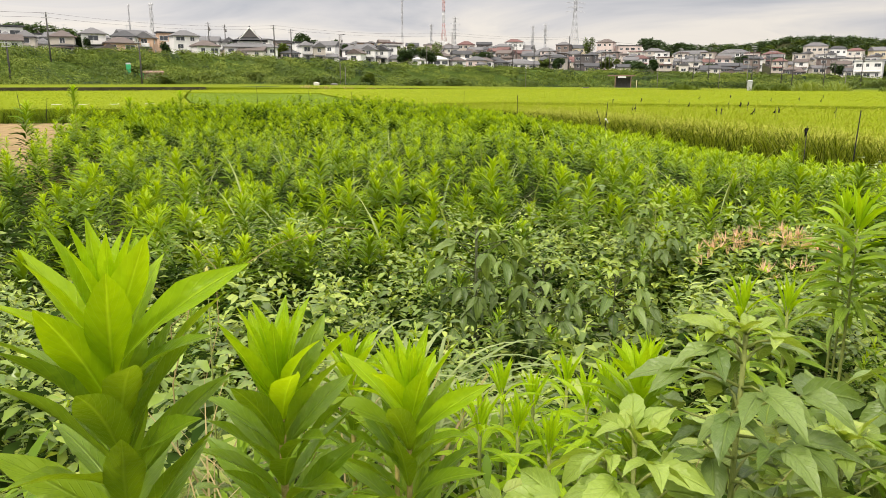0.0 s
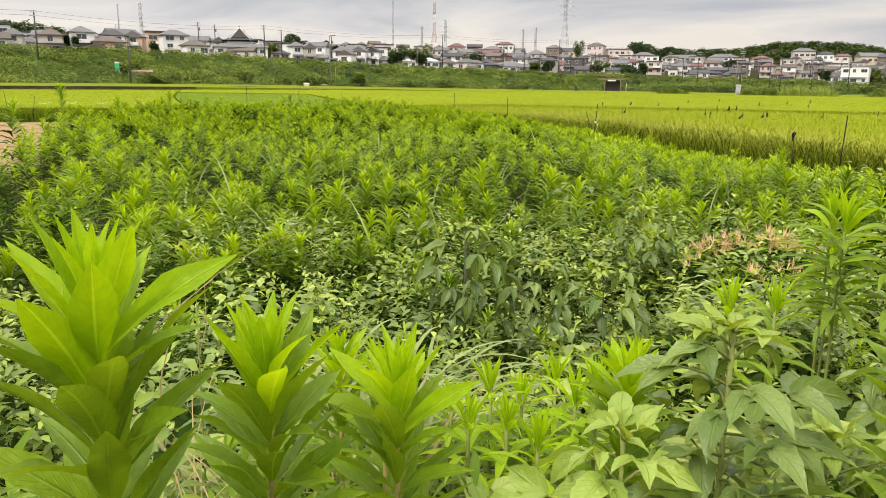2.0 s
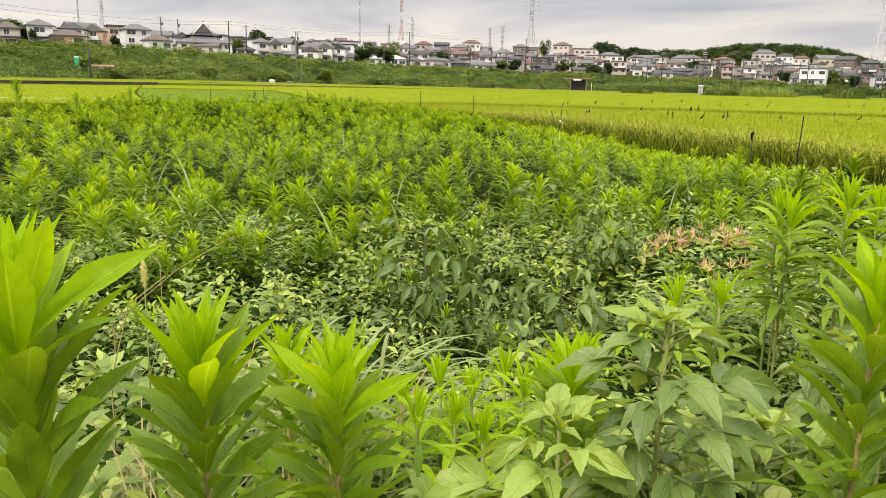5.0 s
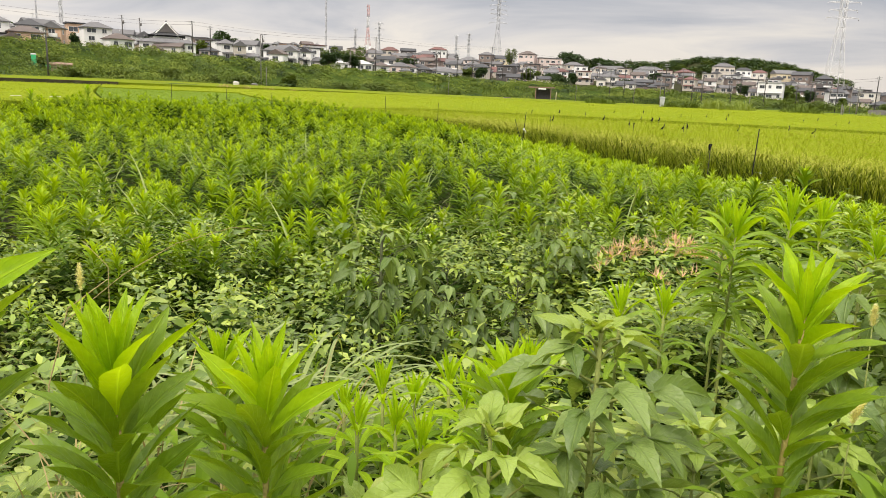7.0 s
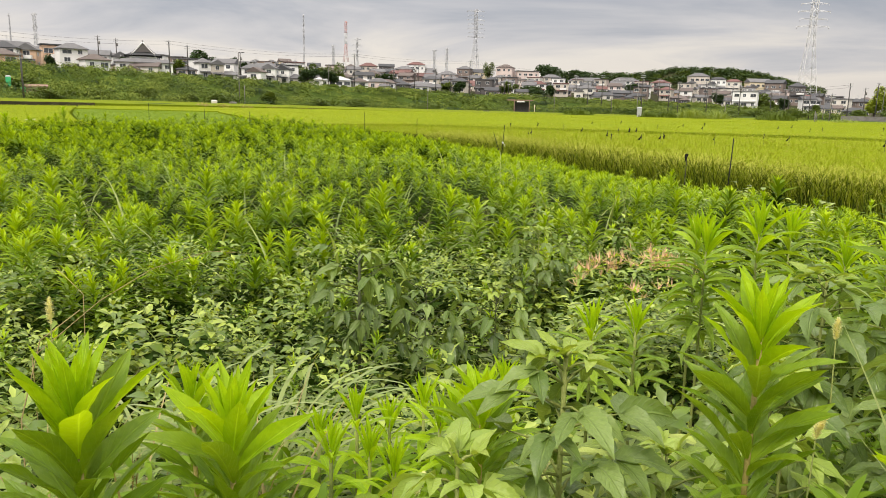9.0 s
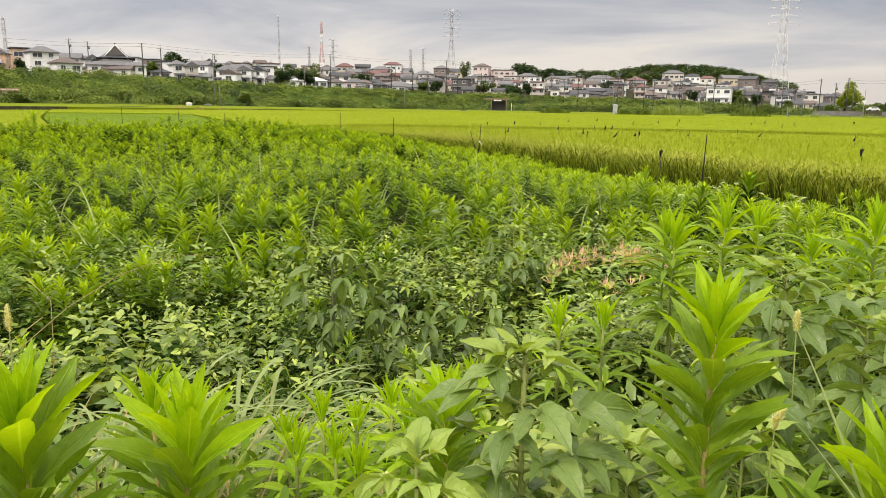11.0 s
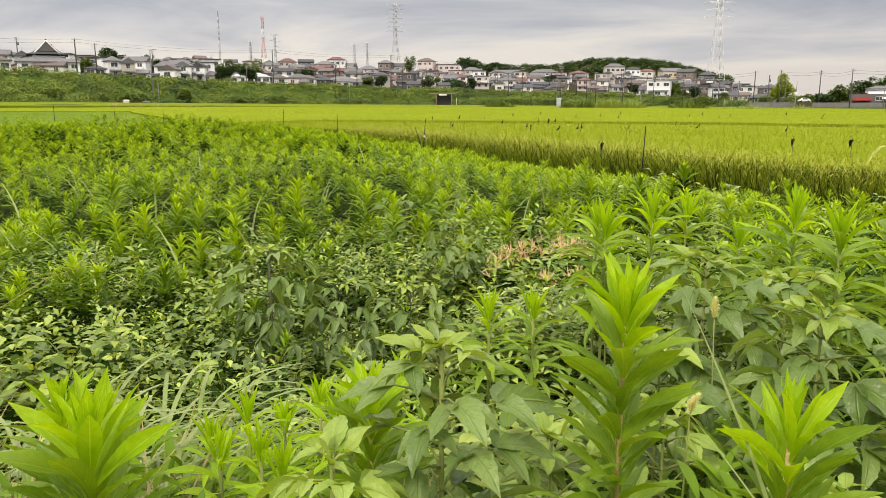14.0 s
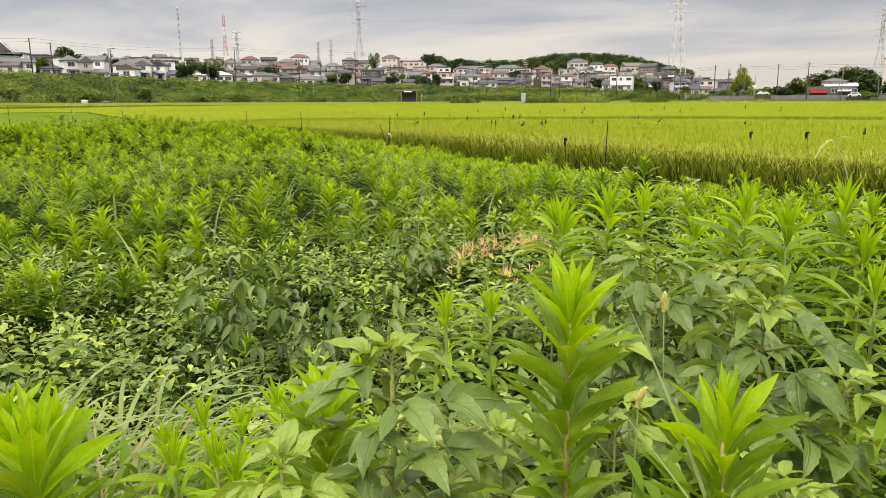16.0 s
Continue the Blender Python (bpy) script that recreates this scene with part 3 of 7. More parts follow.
rice_stand()
far_tips("rice_plants", FIELD_FAR, 0.40, 0.94, 0.15, [M["rice"], M["ear"]], "far yellow-green rice tips")
far_tips("rice_plants", FIELD_LEFT, 0.29, 0.87, 0.15, [M["rice"], M["rice_green"]], "yellow-green rice tips")
far_tips("rice_plants", FIELD_MID, 0.29, 0.83, 0.15, [M["rice_green"], M["rice_green"]], "fresh green rice tips")


def left_front():
    """The standing front of the paddy behind the bare soil."""
    n = 9000
    k = rng.random(n)
    x, y = -9.5 - 22 * k, 28.5 - 9.6 * k
    back = rng.random(n) * 0.9
    x, y = x - 0.4 * back, y + 0.9 * back
    P = np.stack([x, y, np.full(n, 0.05)], -1)
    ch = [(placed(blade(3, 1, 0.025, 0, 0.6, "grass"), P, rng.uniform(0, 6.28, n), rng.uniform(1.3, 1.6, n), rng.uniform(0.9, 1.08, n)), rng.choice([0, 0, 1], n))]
    stuff("rice_plants", ch, [M["rice_green"], M["rice_low_shade"]], "front rows of rice beside bare soil", "rice")


left_front()


def ribbon(name, pts, width, z0, z1, mat, label, category):
    """A low wall or verge along a line on the ground."""
    bm = bmesh.new()
    for (x0, y0), (x1, y1) in zip(pts, pts[1:]):
        d = Vector((x1 - x0, y1 - y0, 0)).normalized()
        s = Vector((-d.y, d.x, 0)) * width / 2
        vs = []
        for p in (Vector((x0, y0, 0)), Vector((x1, y1, 0))):
            for q, z in ((p - s, z0), (p + s, z0), (p + s, z1), (p - s, z1)):
                vs.append(bm.verts.new((q.x, q.y, z)))
        for f in ((0, 1, 5, 4), (1, 2, 6, 5), (2, 3, 7, 6), (3, 0, 4, 7), (0, 3, 2, 1), (4, 5, 6, 7)):
            bm.faces.new([vs[i] for i in f])
    bmesh.ops.recalc_face_normals(bm, faces=bm.faces)
    me = bpy.data.meshes.new(name)
    bm.to_mesh(me)
    bm.free()
    me.materials.append(mat)
    return tagged(new(name, me), label, category, kind="structure")


ribbon("retaining_wall", [(-66, 70), (-62, 72.2), (-46.5, 88.6)], 0.4, 0.2, 1.27, M["concrete"], "low weathered concrete channel wall between paddies", "wall")
ribbon("retaining_wall", [(-46, 94.4), (-24.2, 112.4)], 0.4, 0.2, 1.0, M["concrete"], "low weathered concrete channel wall between paddies", "wall")
field("rice_field", [(-70, 72), (-62, 73), (-46.6, 89.5), (-24.4, 113.4), (10, 116), (40, 100), (70, 82), (110, 110), (105, 215), (75, 285), (30, 292), (-22, 276), (-80, 182), (-105, 112)], 1.22, M["mass_far"], "distant yellow-green paddies below the levee", [1.22, 1.22, 1.22, 1.05, 0.6, 0.4, 0.3, 0.2, 0.0, -0.1, 0.0, 0.35, 1.3, 1.45])


def bare_patch():
    bm = bmesh.new()
    rows = []
    for i in range(22):
        row = []
        for j in range(16):
            u, v = i / 21, j / 15
            x = -9.0 - 7.2 * v - 18 * (1 - u) * (0.5 + 0.5 * v)
            y = 11.0 + 14.0 * v - 4 * (1 - u)
            row.append(bm.verts.new((x, y, 0.42 + 0.05 * noise.noise((x, y, 3)))))
        rows.append(row)
    for a, b in zip(rows, rows[1:]):
        for j in range(15):
            bm.faces.new((a[j], a[j + 1], b[j + 1], b[j]))
    rim = [e for e in bm.edges if e.is_boundary]
    ext = bmesh.ops.extrude_edge_only(bm, edges=rim)
    for v in ext["geom"]:
        if isinstance(v, bmesh.types.BMVert):
            v.co.z = -0.1
    bmesh.ops.recalc_face_normals(bm, faces=bm.faces)
    me = bpy.data.meshes.new("bare_soil")
    bm.to_mesh(me)
    bm.free()
    me.materials.append(M["bare"])
    tagged(new("bare_soil", me), "bare dry tan soil plot beside the rice", "soil", kind="structure")


bare_patch()

# ---- weeds of the fallow plot ----
WEEDS = [(-4.0, 3.1), (-6.6, 6.8), (-10.3, 13.4), (-15.2, 23.6), (-12.0, 28.5), (-8.2, 32.3), (-3.6, 27.2), (-1.0, 23.1), (1.0, 19.6), (2.7, 16.3), (4.0, 13.7), (5.3, 11.3), (5.8, 9.0), (4.2, 5.6), (2.0, 4.7), (0.0, 4.6), (-0.9, 4.1), (-2.2, 3.4)]
LEAF_A = blade(2, 2, 0.19, fold=0.35, bend=0.8)
LEAF_M = blade(2, 1, 0.205, fold=0.0, bend=0.8)


def goldenrods(x, y, top, leaves, reach, size, shapes):
    """Many goldenrods as chunks of leaves: a full spiral up the stem, upright and pale in the tip, arching out and down below."""
    n = len(x)
    k = np.broadcast_to((np.arange(leaves) + 0.5) / leaves, (n, leaves))
    yaw = np.arange(leaves) * 2.4 + rng.uniform(0, 6.28, n)[:, None] + rng.normal(0, 0.2, (n, leaves))
    reach = np.minimum(reach, top * 0.8)[:, None]
    z = top[:, None] - 0.035 - reach * k ** 1.32 + rng.normal(0, 0.005, (n, leaves))
    lean = rng.normal(0, 0.07, (n, 2))
    P = np.stack([x[:, None] - lean[:, :1] * k, y[:, None] - lean[:, 1:] * k, z], -1).reshape(-1, 3)
    pitch = (np.interp(k, [0, 0.06, 0.16, 0.32, 0.6, 1.0], [1.45, 1.22, 1.0, 0.76, 0.48, 0.15]) + rng.normal(0, 0.14, (n, leaves))).ravel()
    length = (size * (0.46 + 0.54 * np.minimum(1, k * 4)) * rng.uniform(0.85, 1.15, (n, leaves)) * rng.uniform(0.75, 1.2, (n, 1))).ravel()
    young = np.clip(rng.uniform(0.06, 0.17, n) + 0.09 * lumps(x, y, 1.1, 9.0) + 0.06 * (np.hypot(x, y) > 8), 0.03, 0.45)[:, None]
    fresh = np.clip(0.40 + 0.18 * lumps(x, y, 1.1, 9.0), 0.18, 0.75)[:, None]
    # below the fresh leaves the dark tone also stands in for shade
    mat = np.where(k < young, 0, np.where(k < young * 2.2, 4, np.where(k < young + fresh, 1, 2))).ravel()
    return [(placed(shapes, P, yaw.ravel(), pitch, length, rng.normal(0, 0.25, n * leaves)), mat)]


def weed_field():
    chunks = []
    mats = [M["g_young"], M["g_mid"], M["g_old_shade"], M["stem"], M["g_fresh"]]
    px, py = spread(WEEDS, 0.225)
    d = np.hypot(px, py)
    keep = lumps(px, py, 0.62, 3.0) + 0.5 * lumps(px, py, 1.9, 8.0) + 0.35 * rng.standard_normal(len(px)) > -0.36
    px, py, d = px[keep], py[keep], d[keep]
    tall = 1.05 + 0.12 * lumps(px, py, 2.4, 1.0) + 0.17 * lumps(px, py, 0.75, 4.0) + 0.15 * rng.standard_normal(len(px)) - 0.10 * np.exp(-((px - 0.3) ** 2 + (py - 6.2) ** 2) / 1.2)
    tall -= 0.005 * np.clip(d - 9, 0, 22)
    tall = np.minimum(tall, 0.27 + 0.18 * edge_gap(px, py) + 0.10 * lumps(px, py, 0.8, 6.0) + 0.035 * np.clip(d - 12, 0, 30) + 0.05 * rng.standard_normal(len(px)))
    tall = np.maximum(tall, 0.22)
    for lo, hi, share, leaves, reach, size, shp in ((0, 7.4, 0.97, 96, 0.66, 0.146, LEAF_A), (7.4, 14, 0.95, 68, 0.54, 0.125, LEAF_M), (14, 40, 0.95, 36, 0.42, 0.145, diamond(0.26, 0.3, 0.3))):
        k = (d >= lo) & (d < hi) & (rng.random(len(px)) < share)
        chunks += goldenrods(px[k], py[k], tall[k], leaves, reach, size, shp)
        x, y, t = px[k], py[k], tall[k]
        if hi < 17:
            S = np.stack([x, y, np.full(len(x), -0.02)], -1)
            chunks.append((placed(blade(1, 1, 0.008, 0, 0.0, "stem"), S, rng.uniform(0, 6.28, len(x)), 1.5708, t), 3))
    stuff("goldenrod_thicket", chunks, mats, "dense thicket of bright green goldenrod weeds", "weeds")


weed_field()


def tall_grass():
    """Loose clumps of long arching blades among the weeds."""
    chunks = []
    centres = [(-1.0, 5.6), (-2.4, 7.4), (-3.4, 8.6), (-5.2, 10.5), (-4.6, 13.0), (-0.5, 4.5), (-7.5, 12.5), (-6.5, 16.0), (-2.0, 11.0), (-9.5, 19.0), (-10.5, 23.5), (-8.0, 26), (-7.0, 29), (-11.0, 27.0), (-1.35, 4.3), (0.4, 8.0), (-3.0, 5.6), (-1.8, 6.4), (0.1, 5.7), (1.0, 6.9), (-4.0, 7.2), (-1.5, 9.0), (0.4, 10.5), (-3.1, 11.2), (1.9, 9.4), (-0.9, 7.4), (-5.6, 8.6), (-2.2, 5.0), (-0.3, 13.5), (-3.6, 16.0), (-6.0, 20.5)]
    for cx, cy in centres:
        n = 13
        r = 0.22 if cy < 20 else 1.2
        P = np.stack([cx + rng.normal(0, r, n), cy + rng.normal(0, r, n), rng.uniform(0.4, 0.65, n)], -1)
        chunks.append((placed(blade(6, 1, 0.021, 0, 1.2, "grass"), P, rng.uniform(0, 6.28, n), rng.uniform(1.1, 1.55, n), rng.uniform(0.6, 1.0, n)), 0))
    x, y = spread([(-13.5, 24.5), (-12, 28), (-8.3, 32), (-4.5, 28), (-7, 23)], 0.16)
    n = len(x)
    P = np.stack([x, y, np.full(n, 0.4)], -1)
    chunks.append((placed(blade(4, 1, 0.03, 0, 1.0, "grass"), P, rng.uniform(0, 6.28, n), rng.uniform(1.1, 1.55, n), rng.uniform(0.6, 0.9, n)), 0))
    stuff("long_grass", chunks, [M["pale_grass"]], "loose clumps of long arching grass blades", "grass")


tall_grass()

OVATE_S = blade(2, 2, 0.50, fold=0.18, bend=0.6, shape="ovate")
OVATE_M = blade(2, 2, 0.50, fold=0.3, bend=0.8, shape="ovate")


def sprigs(x, y, top, nodes, reach, size):
    """Leafy shoots: whorls of three ovate leaves down a stem, small and raised at the tip, wide and drooping below."""
    n = len(x)
    lean = rng.normal(0, 0.09, (n, 1, 1, 2))
    k = np.broadcast_to(((np.arange(nodes) + 0.2) / nodes)[None, :, None], (n, nodes, 3))
    yaw = rng.uniform(0, 6.28, (n, 1, 1)) + np.arange(nodes)[None, :, None] * 1.05 + np.arange(3)[None, None] * 2.094 + rng.normal(0, 0.25, (n, nodes, 3))
    out = 0.006 + 0.03 * np.minimum(1, k * 2.2) * rng.uniform(0.5, 1.4, (n, nodes, 3))
    px = x[:, None, None] - out * np.sin(yaw) - lean[..., 0] * k
    py = y[:, None, None] + out * np.cos(yaw) - lean[..., 1] * k
    pz = top[:, None, None] - reach * k + rng.normal(0, 0.008, (n, nodes, 3))
    pitch = np.interp(k, [0, 0.2, 0.5, 1.0], [1.0, 0.5, 0.2, -0.1]) + rng.normal(0, 0.25, (n, nodes, 3))
    length = size * np.interp(k, [0, 0.35, 1], [0.5, 1.0, 1.05]) * rng.uniform(0.8, 1.2, (n, nodes, 3)) * rng.uniform(0.7, 1.25, (n, 1, 1)) * (1.08 + 0.5 * lumps(x, y, 0.5, 3.3))[:, None, None]
    kin = np.where(lumps(x, y, 0.42, 8.1) + 0.25 * rng.standard_normal(n) > 0.15, 6, 0)[:, None, None]
    # the lowest whorls take the shade-coloured leaf
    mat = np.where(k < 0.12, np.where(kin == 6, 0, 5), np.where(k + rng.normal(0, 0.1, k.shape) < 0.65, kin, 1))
    P = np.stack([px, py, pz], -1).reshape(-1, 3)
    return [(placed(OVATE_M, P, yaw.ravel(), pitch.ravel(), length.ravel(), rng.normal(0, 0.35, length.size)), mat.ravel())]


def low_weeds():
    """The hollow before the thicket: low broad-leaved weeds in leafy shoots over under-leaves coloured dark for shade.
    """
    poly = [(-4.4, 3.9), (-3.2, 2.2), (-1.6, 1.55), (0.4, 1.7), (1.6, 2.5), (3.2, 4.0), (4.2, 5.8), (1.8, 5.2), (0.0, 5.3), (-2.0, 4.7)]
    chunks = []

    def level(x, y):
        return 0.84 + 0.20 * lumps(x, y, 0.55, 2.0) + 0.13 * lumps(x, y, 0.23, 5.0) + 0.30 * np.exp(-((y - 1.5) / 0.45) ** 2) + 0.10 * (y > 4.3) - 0.24 * np.exp(-((x + 0.42) / 0.42) ** 2 - ((y - 2.85) / 0.34) ** 2)

    for gap, dz, nodes, size in ((0.10, 0.04, 8, 0.055), (0.115, -0.10, 6, 0.057)):
        x, y = spread(poly, gap)
        keep = lumps(x, y, 0.3, 7.0) + 0.5 * lumps(x, y, 0.11, 2.0) + 0.3 * rng.standard_normal(len(x)) > -0.5
        x, y = x[keep], y[keep]
        chunks += sprigs(x, y, level(x, y) + dz + 0.06 * rng.standard_normal(len(x)), nodes, 0.2, size)
    # bottom layer of leaves, coloured as the shade of the gaps
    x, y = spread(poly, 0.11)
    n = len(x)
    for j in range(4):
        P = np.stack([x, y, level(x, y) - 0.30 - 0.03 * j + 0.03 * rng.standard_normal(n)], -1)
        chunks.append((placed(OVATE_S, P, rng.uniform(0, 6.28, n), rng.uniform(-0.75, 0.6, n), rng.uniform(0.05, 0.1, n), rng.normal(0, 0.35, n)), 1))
    # blades of grass and young goldenrod among them
    x, y = spread(poly, 0.13)
    n = len(x)
    P = np.stack([x, y, np.full(n, 0.45)], -1)
    chunks.append((placed(blade(5, 1, 0.016, 0, 1.5, "grass"), P, rng.uniform(0, 6.28, n), rng.uniform(0.9, 1.5, n), rng.uniform(0.45, 0.72, n)), 2))
    x, y = spread(poly, 0.42)
    for chunk, m in goldenrods(x, y, 1.0 + 0.12 * rng.standard_normal(len(x)), 44, 0.3, 0.075, LEAF_A):
        chunks.append((chunk, np.where(m == 0, 3, np.where((m == 1) | (m == 4), 4, 1))))
    stuff("low_weeds", chunks, [M["w_leaf"], M["w_shade"], M["grass"], M["g_young"], M["g_mid"], M["w_top"], M["w_deep"]], "low tangle of broad-leaved green weeds", "weeds")


low_weeds()


def vines():
    """Round-leaved vines running over the weeds beside the rice."""
    x, y = spread([(1.6, 6.4), (3.2, 7.0), (4.9, 10.2), (4.2, 11.6), (2.9, 10.4), (2.0, 8.2)], 0.085)
    n = len(x)
    P = np.stack([x, y, 0.62 + 0.18 * lumps(x, y, 0.8, 2) + 0.10 * lumps(x, y, 0.3, 1) + 0.05 * rng.standard_normal(n)], -1)
    stuff("vine_leaves", [(placed(blade(3, 2, 0.85, 0.15, 0.6, "round"), P, rng.uniform(0, 6.28, n), rng.uniform(-0.5, 0.5, n), rng.uniform(0.06, 0.12, n)), 0)], [M["w_leaf"]], "round-leaved vines over the weeds", "vines")


vines()
M["ridge"] = mass_material("grassy_ridge", (0.125, 0.175, 0.010), (0.20, 0.25, 0.016))
for line in ([(-3.8, 38.4), (5, 36.4), (14, 34.4), (22.3, 29.3), (27, 24)], [(-8, 62), (10, 60), (40, 46)], [(-18, 88), (8, 84), (34, 74), (62, 60)]):
    ribbon("field_ridge", line, 0.5, -0.05, 0.93, M["ridge"], "grassy ridge between paddies", "ridge")

# ---- single plants by the camera ----
LEAVES = {}


def leaf_mesh(kind, variant, mat):
    key = (kind, variant, mat)
    if key not in LEAVES:
        r = random.Random(variant * 7 + len(kind))
        if kind == "lance":
            shape = blade(10, 4, r.uniform(0.21, 0.255), teeth=0.035, fold=r.uniform(0.25, 0.6), bend=r.uniform(0.15, 0.75), shape="lance", wave=r.uniform(0.08, 0.2), twist=r.gauss(0, 0.35), phase=r.uniform(0, 6))
        elif kind == "tip":
            shape = blade(8, 4, r.uniform(0.165, 0.215), fold=0.7, bend=r.uniform(-0.2, 0.35), shape="lance", wave=0.08, twist=r.gauss(0, 0.25))
        elif kind == "narrow":
            shape = blade(8, 2, r.uniform(0.14, 0.18), fold=0.5, bend=r.uniform(0.6, 1.4), shape="lance", wave=0.1, twist=r.gauss(0, 0.4), phase=r.uniform(0, 6))
        else:
            shape = blade(10, 4, r.uniform(0.40, 0.52), fold=r.uniform(0.2, 0.5), bend=r.uniform(0.4, 1.2), shape="ovate", teeth=0.12, wave=r.uniform(0.08, 0.2), twist=r.gauss(0, 0.3), phase=r.uniform(0, 6))
        v, f, uv = shape
        LEAVES[key] = gather(kind + "_leaf", [((v[None], f, uv), 0)], [M[mat]])
    return LEAVES[key]


def leaf_pose(p, yaw, pitch, size, roll=0.0, wide=1.0):
    return Matrix.Translation(p) @ Matrix.Rotation(yaw, 4, "Z") @ Matrix.Rotation(pitch, 4, "X") @ Matrix.Rotation(roll, 4, "Y") @ Matrix.Diagonal((size * wide, size, size, 1))


def stem_part(root, pts, radii, mat, name="stem"):
    bm = bmesh.new()
    tube(bm, pts, radii, 7)
    return part(name, bm, M[mat], root)


def goldenrod(x, y, top, leaves=44, size=0.10, seed=0, narrow=False, group="goldenrods on the bank", lean=(0.0, 0.0), step=0.0085, dense=1.45, wide=1.0, bright=False):
    """A goldenrod: a stem with spiralling lance leaves, upright and pale at the tip."""
    r = random.Random(seed)
    base = ground_z(x, y) - 0.02
    kind = "narrow" if narrow else "lance"
    label = "narrow-leaved bright green goldenrod on the bank" if narrow else "tall goldenrod with glossy lance leaves and a pale tip"
    root = thing("goldenrod", x, y, base, label, "weed", group)
    h = top - base - 0.08
    sway = lambda z: (lean[0] * (z / h) ** 2, lean[1] * (z / h) ** 2)  # noqa: E731
    pts = [(*sway(h * i / 6), h * i / 6) for i in range(7)]
    stem_part(root, pts, [0.0062 - 0.0032 * i / 6 for i in range(7)], "stem" if narrow else "stem_tan")
    turn = r.uniform(0, 6.28)
    leaves = int(leaves * dense * (1.0 if narrow else 1.22))
    for i in range(leaves):
        k = i / (leaves - 1)
        z = h + 0.012 - (0.0032 * i if i < 10 else 0.032 + step * (0.94 if narrow else 0.77) / dense * (i - 10))
        z -= 0 if narrow else 0.00008 * max(0, i - 26) ** 2
        pitch = 1.48 - 0.035 * i if i < 12 else (1.1 - 0.5 * k if not narrow else 0.95 - 0.8 * k) + r.gauss(0, 0.13)
        grow = 0.5 + 0.045 * i if i < 12 else 1.06 - 0.2 * max(0, k - 0.6)
        mat = "n_young" if i < (19 if bright else 9 if narrow else 14) + r.randint(0, 6) else "n_mid" if k < 0.75 else "n_old"
        me = leaf_mesh("tip" if i < 9 else kind, r.randint(0, 3 if i < 9 else 5), mat)
        yaw = turn + 2.4 * i + r.gauss(0, 0.15)
        sx, sy = sway(z)
        p = (sx - 0.004 * math.sin(yaw), sy + 0.004 * math.cos(yaw), z)
        part("leaf", me, None, root, matrix=leaf_pose(p, yaw, pitch, size * grow * r.uniform(0.9, 1.1), r.gauss(0, 0.2), wide * (0.66 if narrow and i < 11 else 1.0)))
    return root


def broad_weed(x, y, top, nodes=7, size=0.085, seed=0, droop=0.5, spread_=0.075, gap=0.055, tone="b_leaf", group="broad-leaved weeds on the bank", stem="stem", thick=0.0045, slim=1.0):
    """A broad-leaved weed: paired stalks at each node, three toothed leaflets on each."""
    r = random.Random(seed)
    base = ground_z(x, y) - 0.02
    root = thing("broad_leaved_weed", x, y, base, "broad-leaved weed with drooping toothed green leaves on the bank", "weed", group)
    h = top - base - 0.03
    bm, fine = bmesh.new(), bmesh.new()
    tube(bm, [(0, 0, h * i / 4) for i in range(5)], [thick - thick * 0.12 * i for i in range(5)], 7)
    for i in range(nodes):
        z = h - (gap * 0.5 * i if i < 3 else gap * (1.0 + 0.85 * (i - 2)))
        for side in range(3):
            yaw = i * 0.9 + side * 2.09 + r.gauss(0, 0.3) + seed
            reach = spread_ * min(1.0, 0.2 + 0.25 * i) * r.uniform(0.6, 1.25)
            rise = 0.6 if i < 3 else 0.3
            end = Vector((-math.sin(yaw) * reach, math.cos(yaw) * reach, z + reach * rise))
            tube(fine, [(0, 0, z), tuple(end * 0.5 + Vector((0, 0, z * 0.5 + 0.004))), tuple(end)], [0.0022, 0.0018, 0.0012], 5)
            grow = size * min(1.15, 0.55 + 0.18 * i) * r.uniform(0.85, 1.15)
            for j, fan in enumerate((0.0, 1.0, -1.0)):
                pitch = (0.6 - 0.3 * i if i < 3 else -droop) + r.gauss(0, 0.28)
                # bushes: lighter leaves on the upper six nodes, shade-darkened ones below
                me = leaf_mesh("broad", r.randint(0, 5), tone if tone == "b_pale" and i else "b_top" if i < 2 else "b_leaf" if i < (6 if tone == "b_dark_shade" else nodes * 0.35) else tone)
                part("leaf", me, None, root, matrix=leaf_pose(end, yaw + fan * r.uniform(0.75, 1.2), pitch, grow * (1.0 if j == 0 else 0.8), r.gauss(0, 0.3), slim))
    part("stem", bm, M[stem], root)
    tagged(part("petiole", fine, M[stem], root), kind="stuff")
    return root


# the row against the verge
goldenrod(-0.412, 0.40, 1.842, 46, 0.088, seed=3, step=0.0080, dense=1.5, wide=1.12)
goldenrod(-0.375, 0.565, 1.742, 44, 0.094, seed=4, step=0.0080, dense=1.3, wide=1.08)
goldenrod(-0.300, 0.725, 1.660, 42, 0.098, seed=5, step=0.0085, dense=1.25, wide=1.0)
goldenrod(0.283, 0.835, 1.752, 58, 0.104, seed=6, step=0.0085, dense=1.15, wide=0.98)
goldenrod(0.391, 0.649, 1.685, 44, 0.092, seed=7, step=0.0080, dense=1.3, wide=0.85)
goldenrod(-0.03, 1.062, 1.555, 40, 0.10, seed=8)
